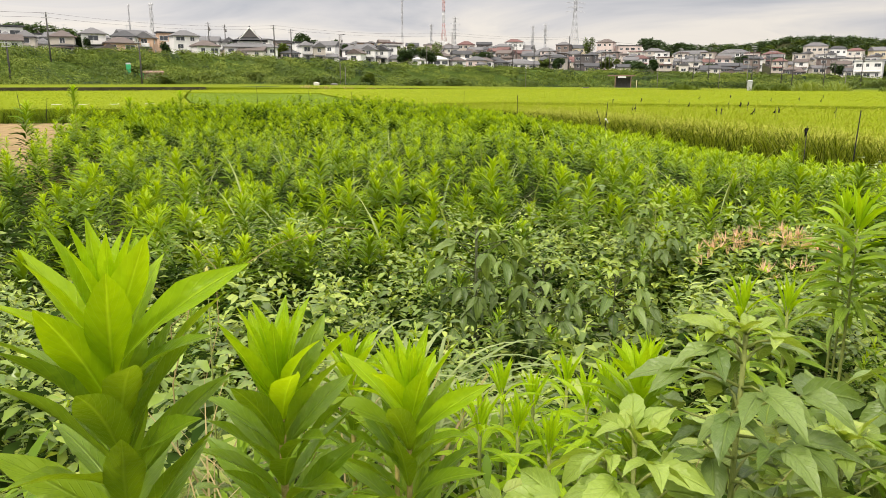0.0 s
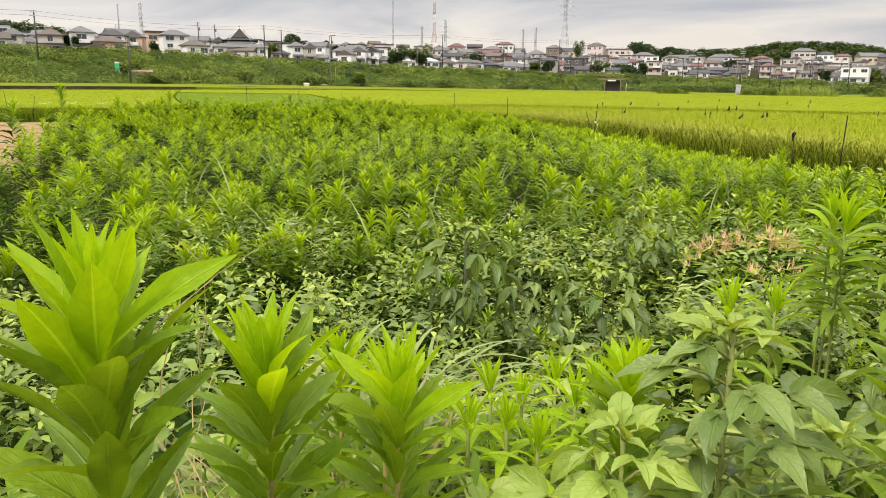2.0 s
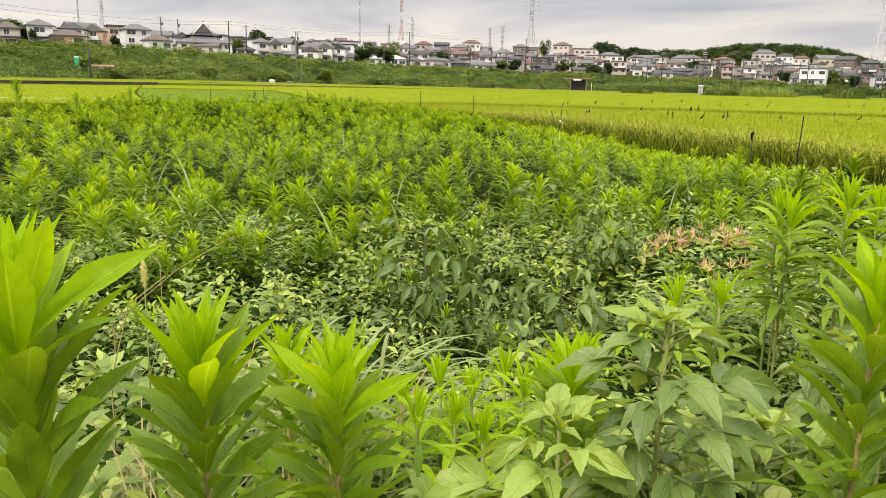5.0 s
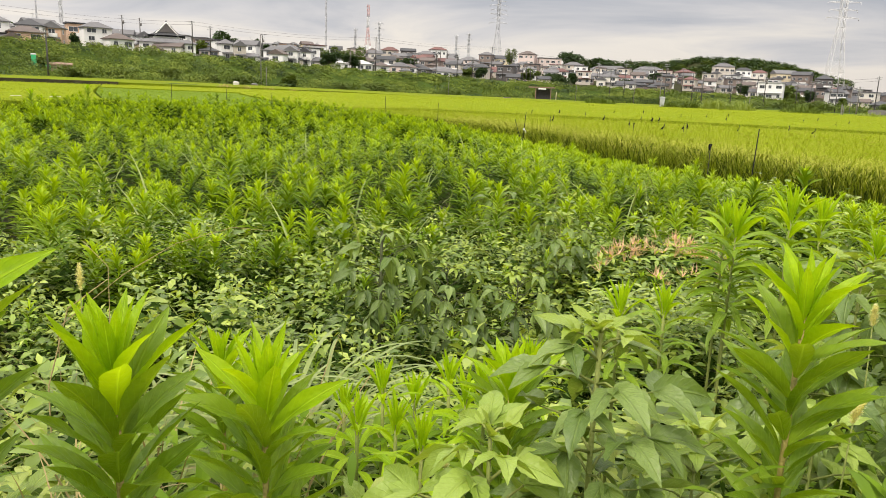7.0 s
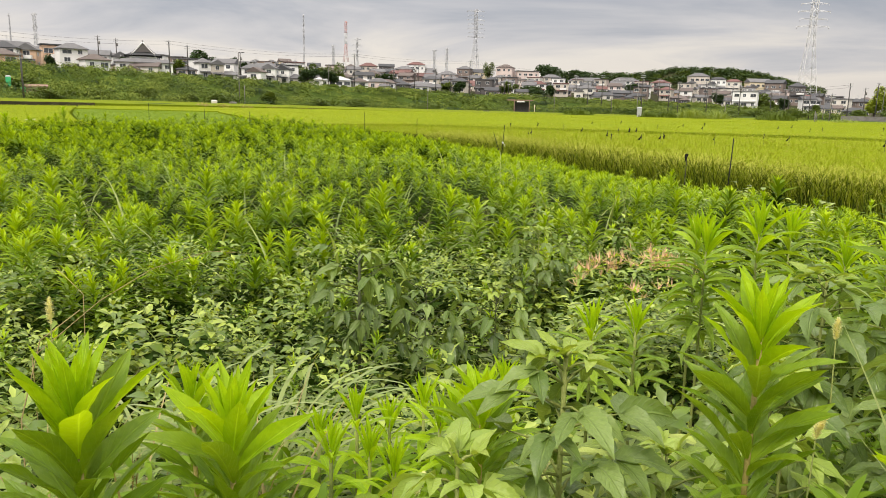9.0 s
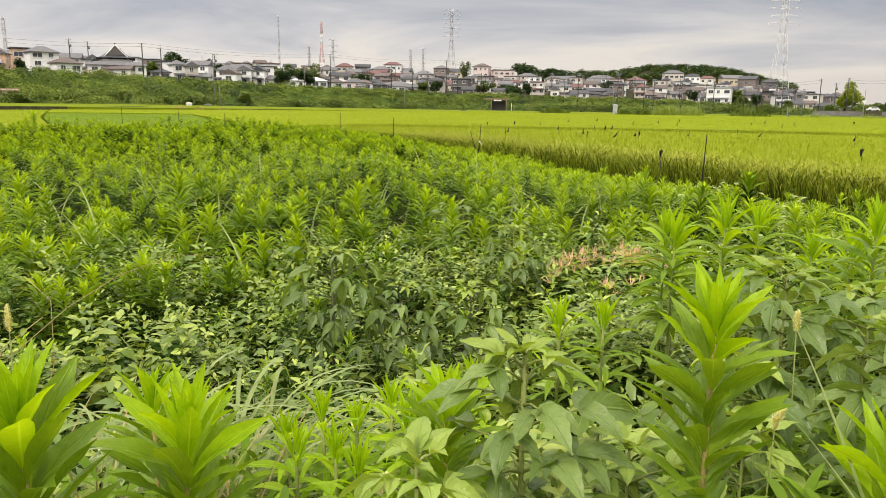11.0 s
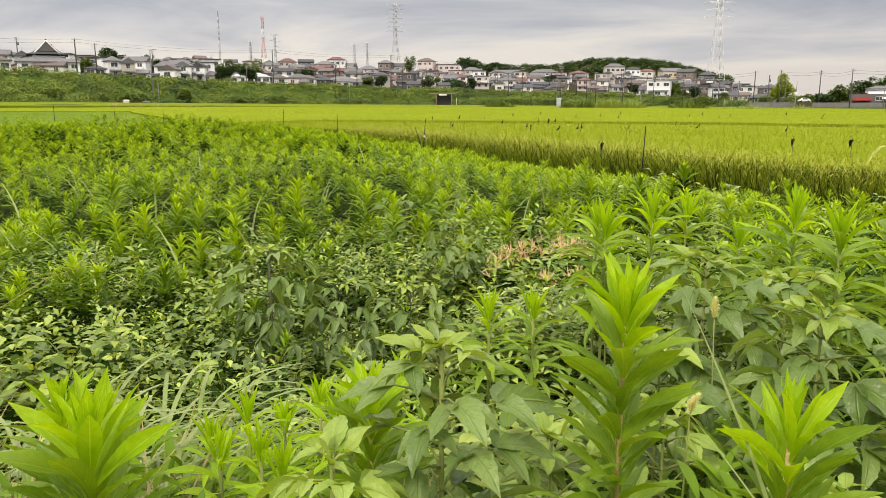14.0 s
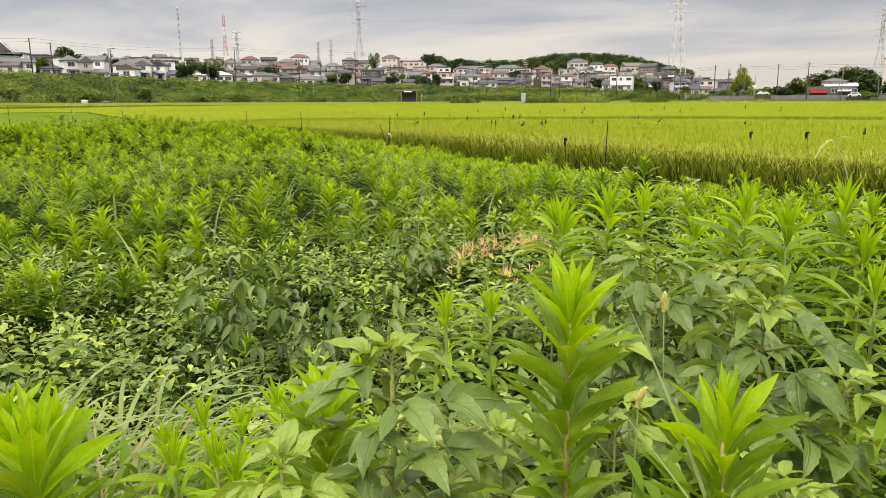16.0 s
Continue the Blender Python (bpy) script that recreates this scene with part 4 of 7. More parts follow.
for i, (gx, gy, gt) in enumerate([(-0.244, 1.20, 1.47), (-0.193, 1.25, 1.43), (-0.135, 1.30, 1.45), (-0.068, 1.15, 1.50), (-0.27, 1.10, 1.45), (-0.156, 1.0, 1.47), (-0.10, 1.20, 1.46), (-0.21, 1.12, 1.44), (-0.02, 1.26, 1.47), (0.02, 1.40, 1.46), (-0.32, 1.24, 1.41)]):
    goldenrod(gx, gy, gt, 24, 0.085, seed=80 + i, narrow=True, dense=1.0, bright=True)
goldenrod(-0.44, 0.97, 1.59, 34, 0.08, seed=12)
goldenrod(0.20, 1.49, 1.55, 34, 0.10, seed=13, narrow=True, dense=1.2)
goldenrod(0.31, 1.58, 1.53, 34, 0.10, seed=14, narrow=True, dense=1.2)
goldenrod(-0.36, 0.91, 1.60, 34, 0.075, seed=15)
goldenrod(0.61, 2.10, 1.62, 40, 0.146, seed=16, narrow=True, dense=1.2)
goldenrod(0.62, 2.23, 1.62, 40, 0.13, seed=17, narrow=True, dense=1.2)
goldenrod(0.71, 1.99, 1.68, 42, 0.146, seed=18, dense=1.2, narrow=True)
goldenrod(0.98, 2.43, 1.61, 40, 0.146, seed=19, narrow=True, dense=1.2)
goldenrod(1.09, 1.94, 1.68, 42, 0.146, seed=20, narrow=True, dense=1.2)
goldenrod(1.03, 1.63, 1.68, 42, 0.146, seed=21, dense=1.2, narrow=True)
goldenrod(1.14, 2.14, 1.58, 40, 0.146, seed=22, narrow=True, dense=1.2)
goldenrod(1.29, 1.81, 1.70, 42, 0.146, seed=23, narrow=True, dense=1.2)
goldenrod(1.01, 1.28, 1.63, 40, 0.10, seed=24, narrow=True, dense=1.2)
goldenrod(1.22, 2.54, 1.50, 38, 0.146, seed=25, narrow=True, dense=1.2)
goldenrod(1.70, 2.26, 1.61, 40, 0.146, seed=26, narrow=True, dense=1.2)
goldenrod(1.28, 1.70, 1.60, 40, 0.146, seed=27, dense=1.2, narrow=True)
goldenrod(1.50, 2.75, 1.46, 36, 0.146, seed=28, narrow=True, dense=1.2)
goldenrod(0.80, 2.70, 1.40, 36, 0.146, seed=29, narrow=True, dense=1.2)

broad_weed(0.068, 0.88, 1.648, 10, 0.070, seed=1, droop=-0.05, gap=0.036, spread_=0.06, thick=0.006)
broad_weed(0.66, 1.06, 1.635, 9, 0.078, seed=2, droop=0.1, gap=0.042)
broad_weed(-0.06, 0.77, 1.555, 6, 0.080, seed=3, droop=0.15, tone="b_pale", stem="stem")
broad_weed(0.62, 1.40, 1.64, 13, 0.074, seed=4, droop=0.15, spread_=0.09, gap=0.034)
broad_weed(0.82, 1.46, 1.58, 12, 0.074, seed=5, droop=0.15, spread_=0.09, gap=0.036)
broad_weed(0.44, 1.10, 1.46, 6, 0.075, seed=6, droop=0.2, tone="b_pale", stem="stem")
broad_weed(0.50, 1.30, 1.50, 7, 0.085, seed=7, droop=0.2, gap=0.042)
broad_weed(-0.53, 3.0, 1.335, 14, 0.094, seed=8, droop=0.5, spread_=0.155, gap=0.042, slim=0.85, stem="stem_dark", tone="b_dark_shade", group="bushy weeds in the hollow", thick=0.011)
broad_weed(-0.25, 3.05, 1.18, 11, 0.086, seed=9, droop=0.4, spread_=0.17, gap=0.040, slim=0.85, stem="stem_dark", tone="b_dark_shade", group="bushy weeds in the hollow")
broad_weed(0.05, 3.1, 1.15, 10, 0.09, seed=10, droop=0.35, spread_=0.16, gap=0.040, slim=0.85, stem="stem_dark", tone="b_dark_shade", group="bushy weeds in the hollow")
broad_weed(0.33, 4.35, 1.22, 16, 0.09, seed=11, droop=0.4, spread_=0.14, gap=0.042, tone="b_dark_shade", group="bushy weeds in the hollow")
broad_weed(0.05, 6.3, 1.06, 12, 0.13, seed=31, droop=0.5, spread_=0.22, gap=0.04, tone="b_dark_shade", group="bushy weeds in the hollow")
broad_weed(0.35, 6.6, 1.0, 12, 0.13, seed=32, droop=0.5, spread_=0.22, gap=0.04, tone="b_dark_shade", group="bushy weeds in the hollow")
broad_weed(-0.20, 0.80, 1.43, 5, 0.080, seed=12, droop=0.2, tone="b_pale", stem="stem")
broad_weed(0.235, 1.0, 1.465, 6, 0.070, seed=13, droop=0.2, tone="b_pale", stem="stem")
broad_weed(0.56, 0.80, 1.47, 5, 0.075, seed=14, droop=0.25, stem="stem")
broad_weed(0.80, 1.05, 1.50, 5, 0.085, seed=15, droop=0.25, stem="stem")


def bank_weeds():
    """The growth that closes the bank between the single plants."""
    poly = [(-1.6, 0.75), (-0.7, 0.50), (0.7, 0.55), (2.2, 0.75), (3.2, 2.4), (3.6, 4.3), (2.4, 4.2), (1.3, 2.6), (0.5, 1.75), (-0.6, 1.6), (-1.8, 1.7)]
    chunks = []
    lance = blade(4, 2, 0.17, fold=0.25, bend=0.8)
    ovate = blade(4, 2, 0.48, fold=0.15, bend=0.7, shape="ovate")
    # the deeper layers take dark leaves that imitate shade in the gaps
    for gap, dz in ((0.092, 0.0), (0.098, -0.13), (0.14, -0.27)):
        x, y = spread(poly, gap)
        n = len(x)
        top = 1.325 + 0.10 * lumps(x, y, 0.22, 3.0) + 0.08 * np.clip(x, 0, 1.3) - 0.16 * np.clip(y - 1.5 - 0.6 * np.clip(x, 0, 3), 0, 3)
        top = np.minimum(top, 1.92 - (0.50 - 0.10 * np.clip(x, 0, 1)) * np.hypot(x, y))
        z = top + dz + 0.03 * rng.standard_normal(n)
        wide = lumps(x, y, 0.35, 6.0) > (0.0 + 0.3 * (x > 0.9))
        for j in range(6):
            P = np.stack([x, y, z - 0.015 * j], -1)
            yaw = rng.uniform(0, 6.28, n)
            w = wide
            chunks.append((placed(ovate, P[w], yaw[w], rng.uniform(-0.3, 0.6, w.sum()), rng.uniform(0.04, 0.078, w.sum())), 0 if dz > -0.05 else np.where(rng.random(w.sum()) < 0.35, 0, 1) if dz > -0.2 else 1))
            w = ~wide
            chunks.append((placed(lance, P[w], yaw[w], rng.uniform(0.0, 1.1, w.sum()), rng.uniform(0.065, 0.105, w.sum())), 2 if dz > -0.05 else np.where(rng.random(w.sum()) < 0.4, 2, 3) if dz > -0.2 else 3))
    stuff("bank_weeds", chunks, [M["bank_leaf"], M["w_shade"], M["g_mid"], M["g_old_shade"]], "mixed green weeds covering the bank", "weeds")


bank_weeds()


def verge_grass():
    """Short grass of the verge at the back and sides of the plot."""
    chunks = []
    for poly in ([(-6.5, 3.2), (-4.6, 3.2), (-3.2, 2.0), (-1.7, 1.4), (-1.5, 0.7), (-0.6, 0.35), (0.7, 0.4), (2.3, 0.7), (3.4, 2.4), (5.6, 5.6), (8.5, 4.5), (8.0, -5.5), (-6.5, -5.5)],):
        x, y = spread(poly, 0.11)
        n = len(x)
        P = np.stack([x, y, ground_zs(x, y) - 0.01], -1)
        chunks.append((placed(blade(2, 1, 0.05, 0, 0.7, "grass"), P, rng.uniform(0, 6.28, n), rng.uniform(0.7, 1.5, n), rng.uniform(0.06, 0.16, n) * (1.3 + lumps(x, y, 1.1))), rng.choice([0, 1], n)))
    stuff("verge_grass", chunks, [M["grass"], M["g_mid"]], "short rough green grass of the field verge", "grass")


verge_grass()


def right_goldenrods():
    poly = [(1.2, 2.2), (2.2, 2.0), (3.4, 3.2), (5.6, 6.6), (5.6, 8.8), (4.2, 5.6), (2.6, 4.4), (1.4, 3.3)]
    x, y = spread(poly, 0.17)
    top = 1.47 - 0.15 * (y - 2) + 0.06 * rng.standard_normal(len(x))
    top = np.minimum(top, 1.70 - 0.05 * np.hypot(x, y)) 
    top = np.maximum(np.minimum(top, 0.22 + 0.19 * edge_gap(x, y) + 0.05 * rng.standard_normal(len(x))), 0.25)
    stuff("goldenrod_thicket", goldenrods(x, y, top, 52, 0.5, 0.12, blade(3, 2, 0.17, 0.25, 0.9)), [M["g_young"], M["g_mid"], M["g_old_shade"]], "goldenrod weeds along the bank by the rice", "weeds")


right_goldenrods()


def foxtail(x, y, top, lean, spike=0.05, seed=0, bow=0.0):
    """Foxtail grass: a thin stalk and a bristly spike."""
    r = random.Random(seed)
    base = ground_z(x, y) - 0.02
    root = thing("foxtail_grass", x, y, base, "foxtail grass with a pale bristly seed head", "grass", "foxtail grasses")
    h = top - base
    pts = [(lean[0] * (i / 6) ** 2, lean[1] * (i / 6) ** 2, (h - spike) * i / 6) for i in range(7)]
    stem_part(root, pts, [0.0016] * 6 + [0.001], "stem", "stalk")
    n = 520
    k = rng.random(n)
    yaw = rng.uniform(0, 6.28, n)
    tip = np.array(pts[-1])
    P = tip + np.stack([bow * k ** 2, 0 * k, spike * k * (1 - 0.4 * abs(bow) * 10 * k)], -1)
    ch = [(placed(diamond(0.10, 0.2, 0.1), P, yaw, rng.uniform(0.3, 1.1, n), 0.0068 * (0.5 + np.sin(np.pi * (0.15 + 0.8 * k)))), 0)]
    part("seed_head", gather("seed_head", ch, [M["foxtail"]]), None, root)
    for i in range(3):
        v, f, uv = blade(7, 1, 0.04, 0, 1.3, "grass")
        me = gather("grass_leaf", [((v[None], f, uv), 0)], [M["grass"]])
        part("leaf", me, None, root, matrix=leaf_pose((0, 0, h * (0.35 + 0.17 * i)), r.uniform(0, 6.28), 1.1, 0.25))


foxtail(-0.80, 1.22, 1.575, (0.01, 0.0), 0.05, 1)
foxtail(0.60, 1.25, 1.575, (-0.02, 0.01), 0.04, 2)
foxtail(0.42, 0.98, 1.512, (0.01, 0.0), 0.034, 3, 0.012)
foxtail(-0.115, 0.90, 1.446, (0.0, 0.0), 0.034, 4, 0.01)


def bowed_foxtail():
    """A foxtail whose stalk bows over, its head hanging from the bend."""
    x0, y0 = 1.71, 2.385
    base = ground_z(x0, y0) - 0.02
    root = thing("foxtail_grass", x0, y0, base, "foxtail grass with a bowed pale hanging seed head", "grass", "foxtail grasses")
    stalk = [(0, 0, 0), (0.0, 0.0, 1.0), (-0.01, 0.005, 1.61), (-0.03, 0.015, 1.69), (-0.06, 0.03, 1.76), (-0.072, 0.036, 1.772)]
    stalk = [(a, b, c - (base if c else 0)) for a, b, c in stalk]
    stem_part(root, stalk, [0.0018] * 5 + [0.0013], "stem_pale", "stalk")
    hook = [(a, b, c - base) for a, b, c in ((-0.06, 0.03, 1.76), (-0.05, 0.026, 1.782), (-0.03, 0.016, 1.783), (-0.018, 0.01, 1.772))]
    stem_part(root, hook, [0.0016, 0.0018, 0.0014, 0.0008], "stem_pale", "leaf_tip")
    n = 620
    k = rng.random(n)
    bend = np.array([(-0.07, 0.036, 1.772), (-0.085, 0.043, 1.766), (-0.10, 0.052, 1.742), (-0.112, 0.06, 1.705)]) - [0, 0, base]
    at = np.stack([np.interp(k, [0, 0.3, 0.65, 1], bend[:, i]) for i in range(3)], -1)
    ch = [(placed(diamond(0.1, 0.2, 0.1), at, rng.uniform(0, 6.28, n), rng.uniform(-0.7, 0.9, n), 0.006 * (0.5 + np.sin(np.pi * (0.12 + 0.8 * k)))), 0)]
    part("seed_head", gather("seed_head", ch, [M["foxtail"]]), None, root)


bowed_foxtail()


def pink_flowers():
    x0, y0 = 0.70, 3.25
    root = thing("flowering_weed", x0, y0, ground_z(x0, y0), "leafy weed topped with pink tubular flowers", "flower")
    n = 900
    a, rr = rng.uniform(0, 6.28, n), np.sqrt(rng.random(n)) * 0.34
    P = np.stack([rr * np.cos(a) * 1.15, rr * np.sin(a), 0.88 + 0.18 * rng.random(n) - 0.6 * rr ** 2], -1)
    part("foliage", gather("foliage", [(placed(OVATE_S, P, rng.uniform(0, 6.28, n), rng.uniform(-0.3, 0.7, n), rng.uniform(0.04, 0.07, n)), 0)], [M["w_leaf"]]), None, root)
    stem_part(root, [(0, 0, 0), (0.01, 0, 0.5), (0, 0, 1.05)], [0.008, 0.006, 0.004], "stem")
    v, f, uv = blade(4, 2, 0.075, 0.9, -0.5, "grass")
    flower = gather("flower", [((v[None], f, uv), 0)], [M["pink"]])
    v, f, uv = blade(3, 2, 0.2, 0.4, 0.2)
    bract = gather("bract", [((v[None], f, uv), 0)], [M["g_young"]])
    r = random.Random(2)
    # clusters along the arching sprays
    line = [(-0.30, 0.0, 1.13), (-0.22, 0.0, 1.17), (-0.10, 0.0, 1.21), (0.03, -0.02, 1.225), (0.16, -0.03, 1.19), (0.26, -0.02, 1.15), (-0.07, -0.2, 1.13), (0.08, -0.2, 1.13)]
    for i in range(80):
        k = r.random() * 5
        c = Vector(line[int(k)]).lerp(Vector(line[int(k) + 1]), k % 1) if i < 70 else Vector(line[6 + i % 2])
        c = c + Vector((r.gauss(0, 0.018), r.gauss(0, 0.05), r.gauss(0, 0.016) + 0.045))
        lean = r.uniform(0, 6.28)
        for j in range(6):
            part("flower", flower, None, root, matrix=leaf_pose(c, lean + r.gauss(0, 0.9), r.uniform(-0.1, 1.35), r.uniform(0.036, 0.062), 0, 0.85))
        for j in range(2):
            part("bract", bract, None, root, matrix=leaf_pose(c, r.uniform(0, 6.28), r.uniform(0.0, 0.7), r.uniform(0.03, 0.045)))


pink_flowers()


def dry_stalks():
    for pts in ([(-1.62, 2.45, 1.0), (-1.45, 2.62, 1.17), (-1.3, 2.75, 1.27), (-1.12, 2.88, 1.32), (-0.98, 2.95, 1.30)],
                [(-1.05, 1.5, 1.0), (-1.06, 1.52, 1.2), (-1.02, 1.55, 1.38), (-0.95, 1.6, 1.44)],
                [(-1.5, 2.4, 0.7), (-1.45, 2.5, 1.0), (-1.5, 2.6, 1.2), (-1.62, 2.65, 1.28)]):
        root = thing("dry_stalk", pts[0][0], pts[0][1], 0.5, "dry bowed straw-coloured stalk among weeds", "stalk", "dry stalks")
        q = [(p[0] - pts[0][0], p[1] - pts[0][1], p[2] - 0.5) for p in pts]
        q = [(q[0][0], q[0][1], -0.05)] + q
        bm = bmesh.new()
        tube(bm, q, [0.0022] + [0.002 - 0.0003 * i for i in range(len(pts))], 5)
        part("stem", bm, M["dry"], root)


dry_stalks()


def hollow_grass():
    """Pale grass fountains behind the row of goldenrods."""
    ch = []
    for n, cx, cy, z0, aim in ((60, -0.42, 1.36, 1.24, -0.9), (30, -0.50, 1.34, 1.24, 1.0), (40, -0.62, 1.34, 1.27, -0.8)):
        P = np.stack([rng.normal(cx, 0.05, n), rng.normal(cy, 0.06, n), rng.uniform(z0 - 0.15, z0, n)], -1)
        ch.append((placed(blade(10, 1, 0.026, 0, 2.1, "grass"), P, rng.normal(aim, 0.55, n), rng.uniform(0.95, 1.35, n), rng.uniform(0.26, 0.42, n)), 0))
    # two long single blades crossing before the weeds
    P = np.array([(0.43, 0.55, 1.22), (0.40, 0.42, 1.40)])
    ch.append((placed(blade(12, 2, 0.022, 0.3, 0.35, "grass"), P, np.array([0.75, 1.0]), np.array([1.38, 1.15]), np.array([0.56, 0.36])), 0))
    # dead straw between the stems
    n = 70
    P = np.stack([rng.uniform(-0.85, -0.35, n), rng.uniform(0.95, 1.35, n), rng.uniform(1.0, 1.2, n)], -1)
    ch.append((placed(blade(5, 1, 0.012, 0, 0.5, "grass"), P, rng.uniform(0, 6.28, n), rng.uniform(0.9, 1.5, n), rng.uniform(0.2, 0.36, n)), 1))
    n = 420
    P = np.stack([rng.uniform(-1.0, 0.1, n), rng.uniform(0.6, 1.25, n), rng.uniform(1.0, 1.2, n)], -1)
    P[:, 2] = np.minimum(P[:, 2], 1.72 - 0.5 * np.hypot(P[:, 0], P[:, 1]))
    ch.append((placed(blade(6, 1, 0.035, 0, 1.3, "grass"), P, rng.uniform(0, 6.28, n), rng.uniform(0.7, 1.45, n), rng.uniform(0.12, 0.26, n)), rng.choice([0, 2, 2], n)))
    n = 420
    P = np.stack([rng.uniform(-0.9, 0.5, n), rng.uniform(0.62, 1.15, n), rng.uniform(1.05, 1.3, n)], -1)
    ch.append((placed(blade(4, 1, 0.012, 0, 0.8, "grass"), P, rng.uniform(0, 6.28, n), rng.uniform(-0.3, 1.1, n), rng.uniform(0.08, 0.2, n)), 1))
    stuff("arching_grass", ch, [M["pale_grass"], M["dry"], M["grass"]], "pale arching grass blades and dead straw in the hollow", "grass")


hollow_grass()


# tall single weeds standing over the thicket
for i, (wx, wy, wt) in enumerate([(-8.43, 11.29, 1.86), (-8.81, 13.46, 1.62), (-9.96, 17.43, 1.70)]):
    goldenrod(wx, wy, wt, 60, 0.13, seed=60 + i, wide=0.8, group="tall weeds over the thicket", step=0.015)

# ---- levee growth, trees and hills ----
CLUMP = diamond(0.75, 0.2, 0.25)


def levee_growth():
    """Shrubs and vines in mounds over the whole slope, with a low mat of leaves between them."""
    chunks = []
    n, per = 1150, 140
    az = rng.uniform(math.radians(-44), math.radians(25), n)
    prof = np.array([lerp_table(math.degrees(v)) for v in az])
    k = rng.random(n)
    d = prof[:, 2] - 2 + (prof[:, 0] + 2 - prof[:, 2]) * k
    x, y = d * np.sin(az), d * np.cos(az)
    size = (rng.uniform(1.0, 2.3, n) + 1.5 * (rng.random(n) < 0.3)) * (1 - 0.66 * k ** 3) * (1 + 0.45 * lumps(x, y, 9.0, 1.0))
    v = rng.standard_normal((n, per, 3))
    v[..., 2] = np.abs(v[..., 2])
    v /= np.linalg.norm(v, axis=2)[..., None]
    shell = 0.86 + 0.2 * rng.random((n, per, 1))
    stretch = rng.uniform(0.9, 2.4, (n, 1, 1)) * np.array([1, 0, 0]) + np.array([0, 0.95, 1.0])
    P = np.stack([x, y, ground_zs(x, y) - 0.1 * size], -1)[:, None] + v * shell * size[:, None, None] * stretch
    v = v.reshape(-1, 3)
    m = len(v)
    yaw, pitch = np.arctan2(-v[:, 0], v[:, 1]), -1.25 * (1 - v[:, 2])
    mass = lumps(az * 100, d * 1.6, 11.0, 5.0) + 0.3 * rng.standard_normal(n)
    low, mid, high = np.quantile(mass, [0.09, 0.27, 0.68])
    tone = np.repeat(np.where(mass > high, 3, np.where(mass < low, 2, np.where(mass < mid, 1, 0))), per)
    chunks.append((placed(CLUMP, P.reshape(-1, 3), yaw + rng.normal(0, 0.2, m), pitch + rng.normal(0, 0.1, m), rng.uniform(0.3, 0.62, m) * np.repeat(d, per) / 230), tone))
    n = 7000
    az = rng.uniform(math.radians(-48), math.radians(26), n)
    prof = np.array([lerp_table(math.degrees(v)) for v in az])
    d = prof[:, 2] - 3 + (prof[:, 0] + 3 - prof[:, 2]) * rng.random(n)
    x, y = d * np.sin(az), d * np.cos(az)
    P = np.stack([x, y, ground_zs(x, y) + rng.uniform(0.05, 0.35, n)], -1)
    chunks.append((placed(CLUMP, P, rng.uniform(0, 6.28, n), rng.uniform(-0.3, 0.7, n), rng.uniform(0.4, 0.9, n)), 0))
    stuff("levee_undergrowth", chunks, [M["kudzu"], M["tree_olive"], M["tree_dark"], M["kudzu_pale"]], "creeping vines and shrubs covering the levee", "undergrowth")


levee_growth()


def crown_points(n, rx, rz, lobes, r):
    """Points of a ragged crown: several overlapping lobes."""
    pts = []
    for i in range(lobes):
        c = np.array([r.gauss(0, 0.45) * rx, r.gauss(0, 0.45) * rx, rz * r.uniform(-0.6, 0.75)])
        s = r.uniform(0.35, 0.6)
        v = rng.standard_normal((n // lobes, 3))
        v /= np.linalg.norm(v, axis=1)[:, None]
        v *= (0.7 + 0.35 * rng.random((len(v), 1)))
        pts.append(c + v * [rx * s, rx * s, rz * s * 1.1])
    return np.concatenate(pts)


def tree(x, y, h, w, kind):
    r = random.Random(int(abs(x * 7 + y)))
    z = ground_z(x, y) - 0.1
    names = {"dark": "dark green broadleaf tree", "bamboo": "feathery green bamboo clump", "olive": "olive-green shrubby tree", "light": "pale green young tree"}
    root = thing("tree", x, y, z, names[kind] + " among the houses" if h > 4 else names[kind] + " on the rough verge", "tree", "trees of the town")
    rx, rz = max(w, 2.0) * 0.62, h * (0.44 if kind == "bamboo" else 0.40)
    bm = bmesh.new()
    tube(bm, [(0, 0, 0), (0.05 * h, 0, h * 0.4), (0.02 * h, 0.03 * h, h * 0.8)], [0.03 * h, 0.02 * h, 0.008 * h], 6)
    for i in range(5):
        a = i * 1.3
        tube(bm, [(0.03 * h, 0, h * (0.3 + 0.08 * i)), (math.cos(a) * rx * 0.6, math.sin(a) * rx * 0.6, h * (0.48 + 0.08 * i))], [0.012 * h, 0.004 * h], 5)
    part("trunk", bm, M["bark"], root)
    n = int(min(2100, 500 + 110 * h * rx ** 0.5))
    v = crown_points(n, rx, rz, 7, r) + [0, 0, h - rz * 1.05]
    v = v[v[:, 2] > 0.1]
    m = {"dark": "tree_dark", "bamboo": "tree_olive", "olive": "tree_olive", "light": "tree_light"}[kind]
    grow = min(max(1.0, math.sqrt(rx * rz) / 3.2), 1.25 if math.hypot(x, y) < 400 else 2.0)
    grow *= 0.65 if kind == "bamboo" else 1.0
    size = (0.5 * grow, 1.1 * grow) if h > 4 else (0.35, 0.8)
    ch = [(placed(CLUMP, v, rng.uniform(0, 6.28, len(v)), rng.uniform(-0.9, 0.9, len(v)), rng.uniform(*size, len(v))), 0)]
    part("crown", gather("crown", ch, [M[m]]), None, root)


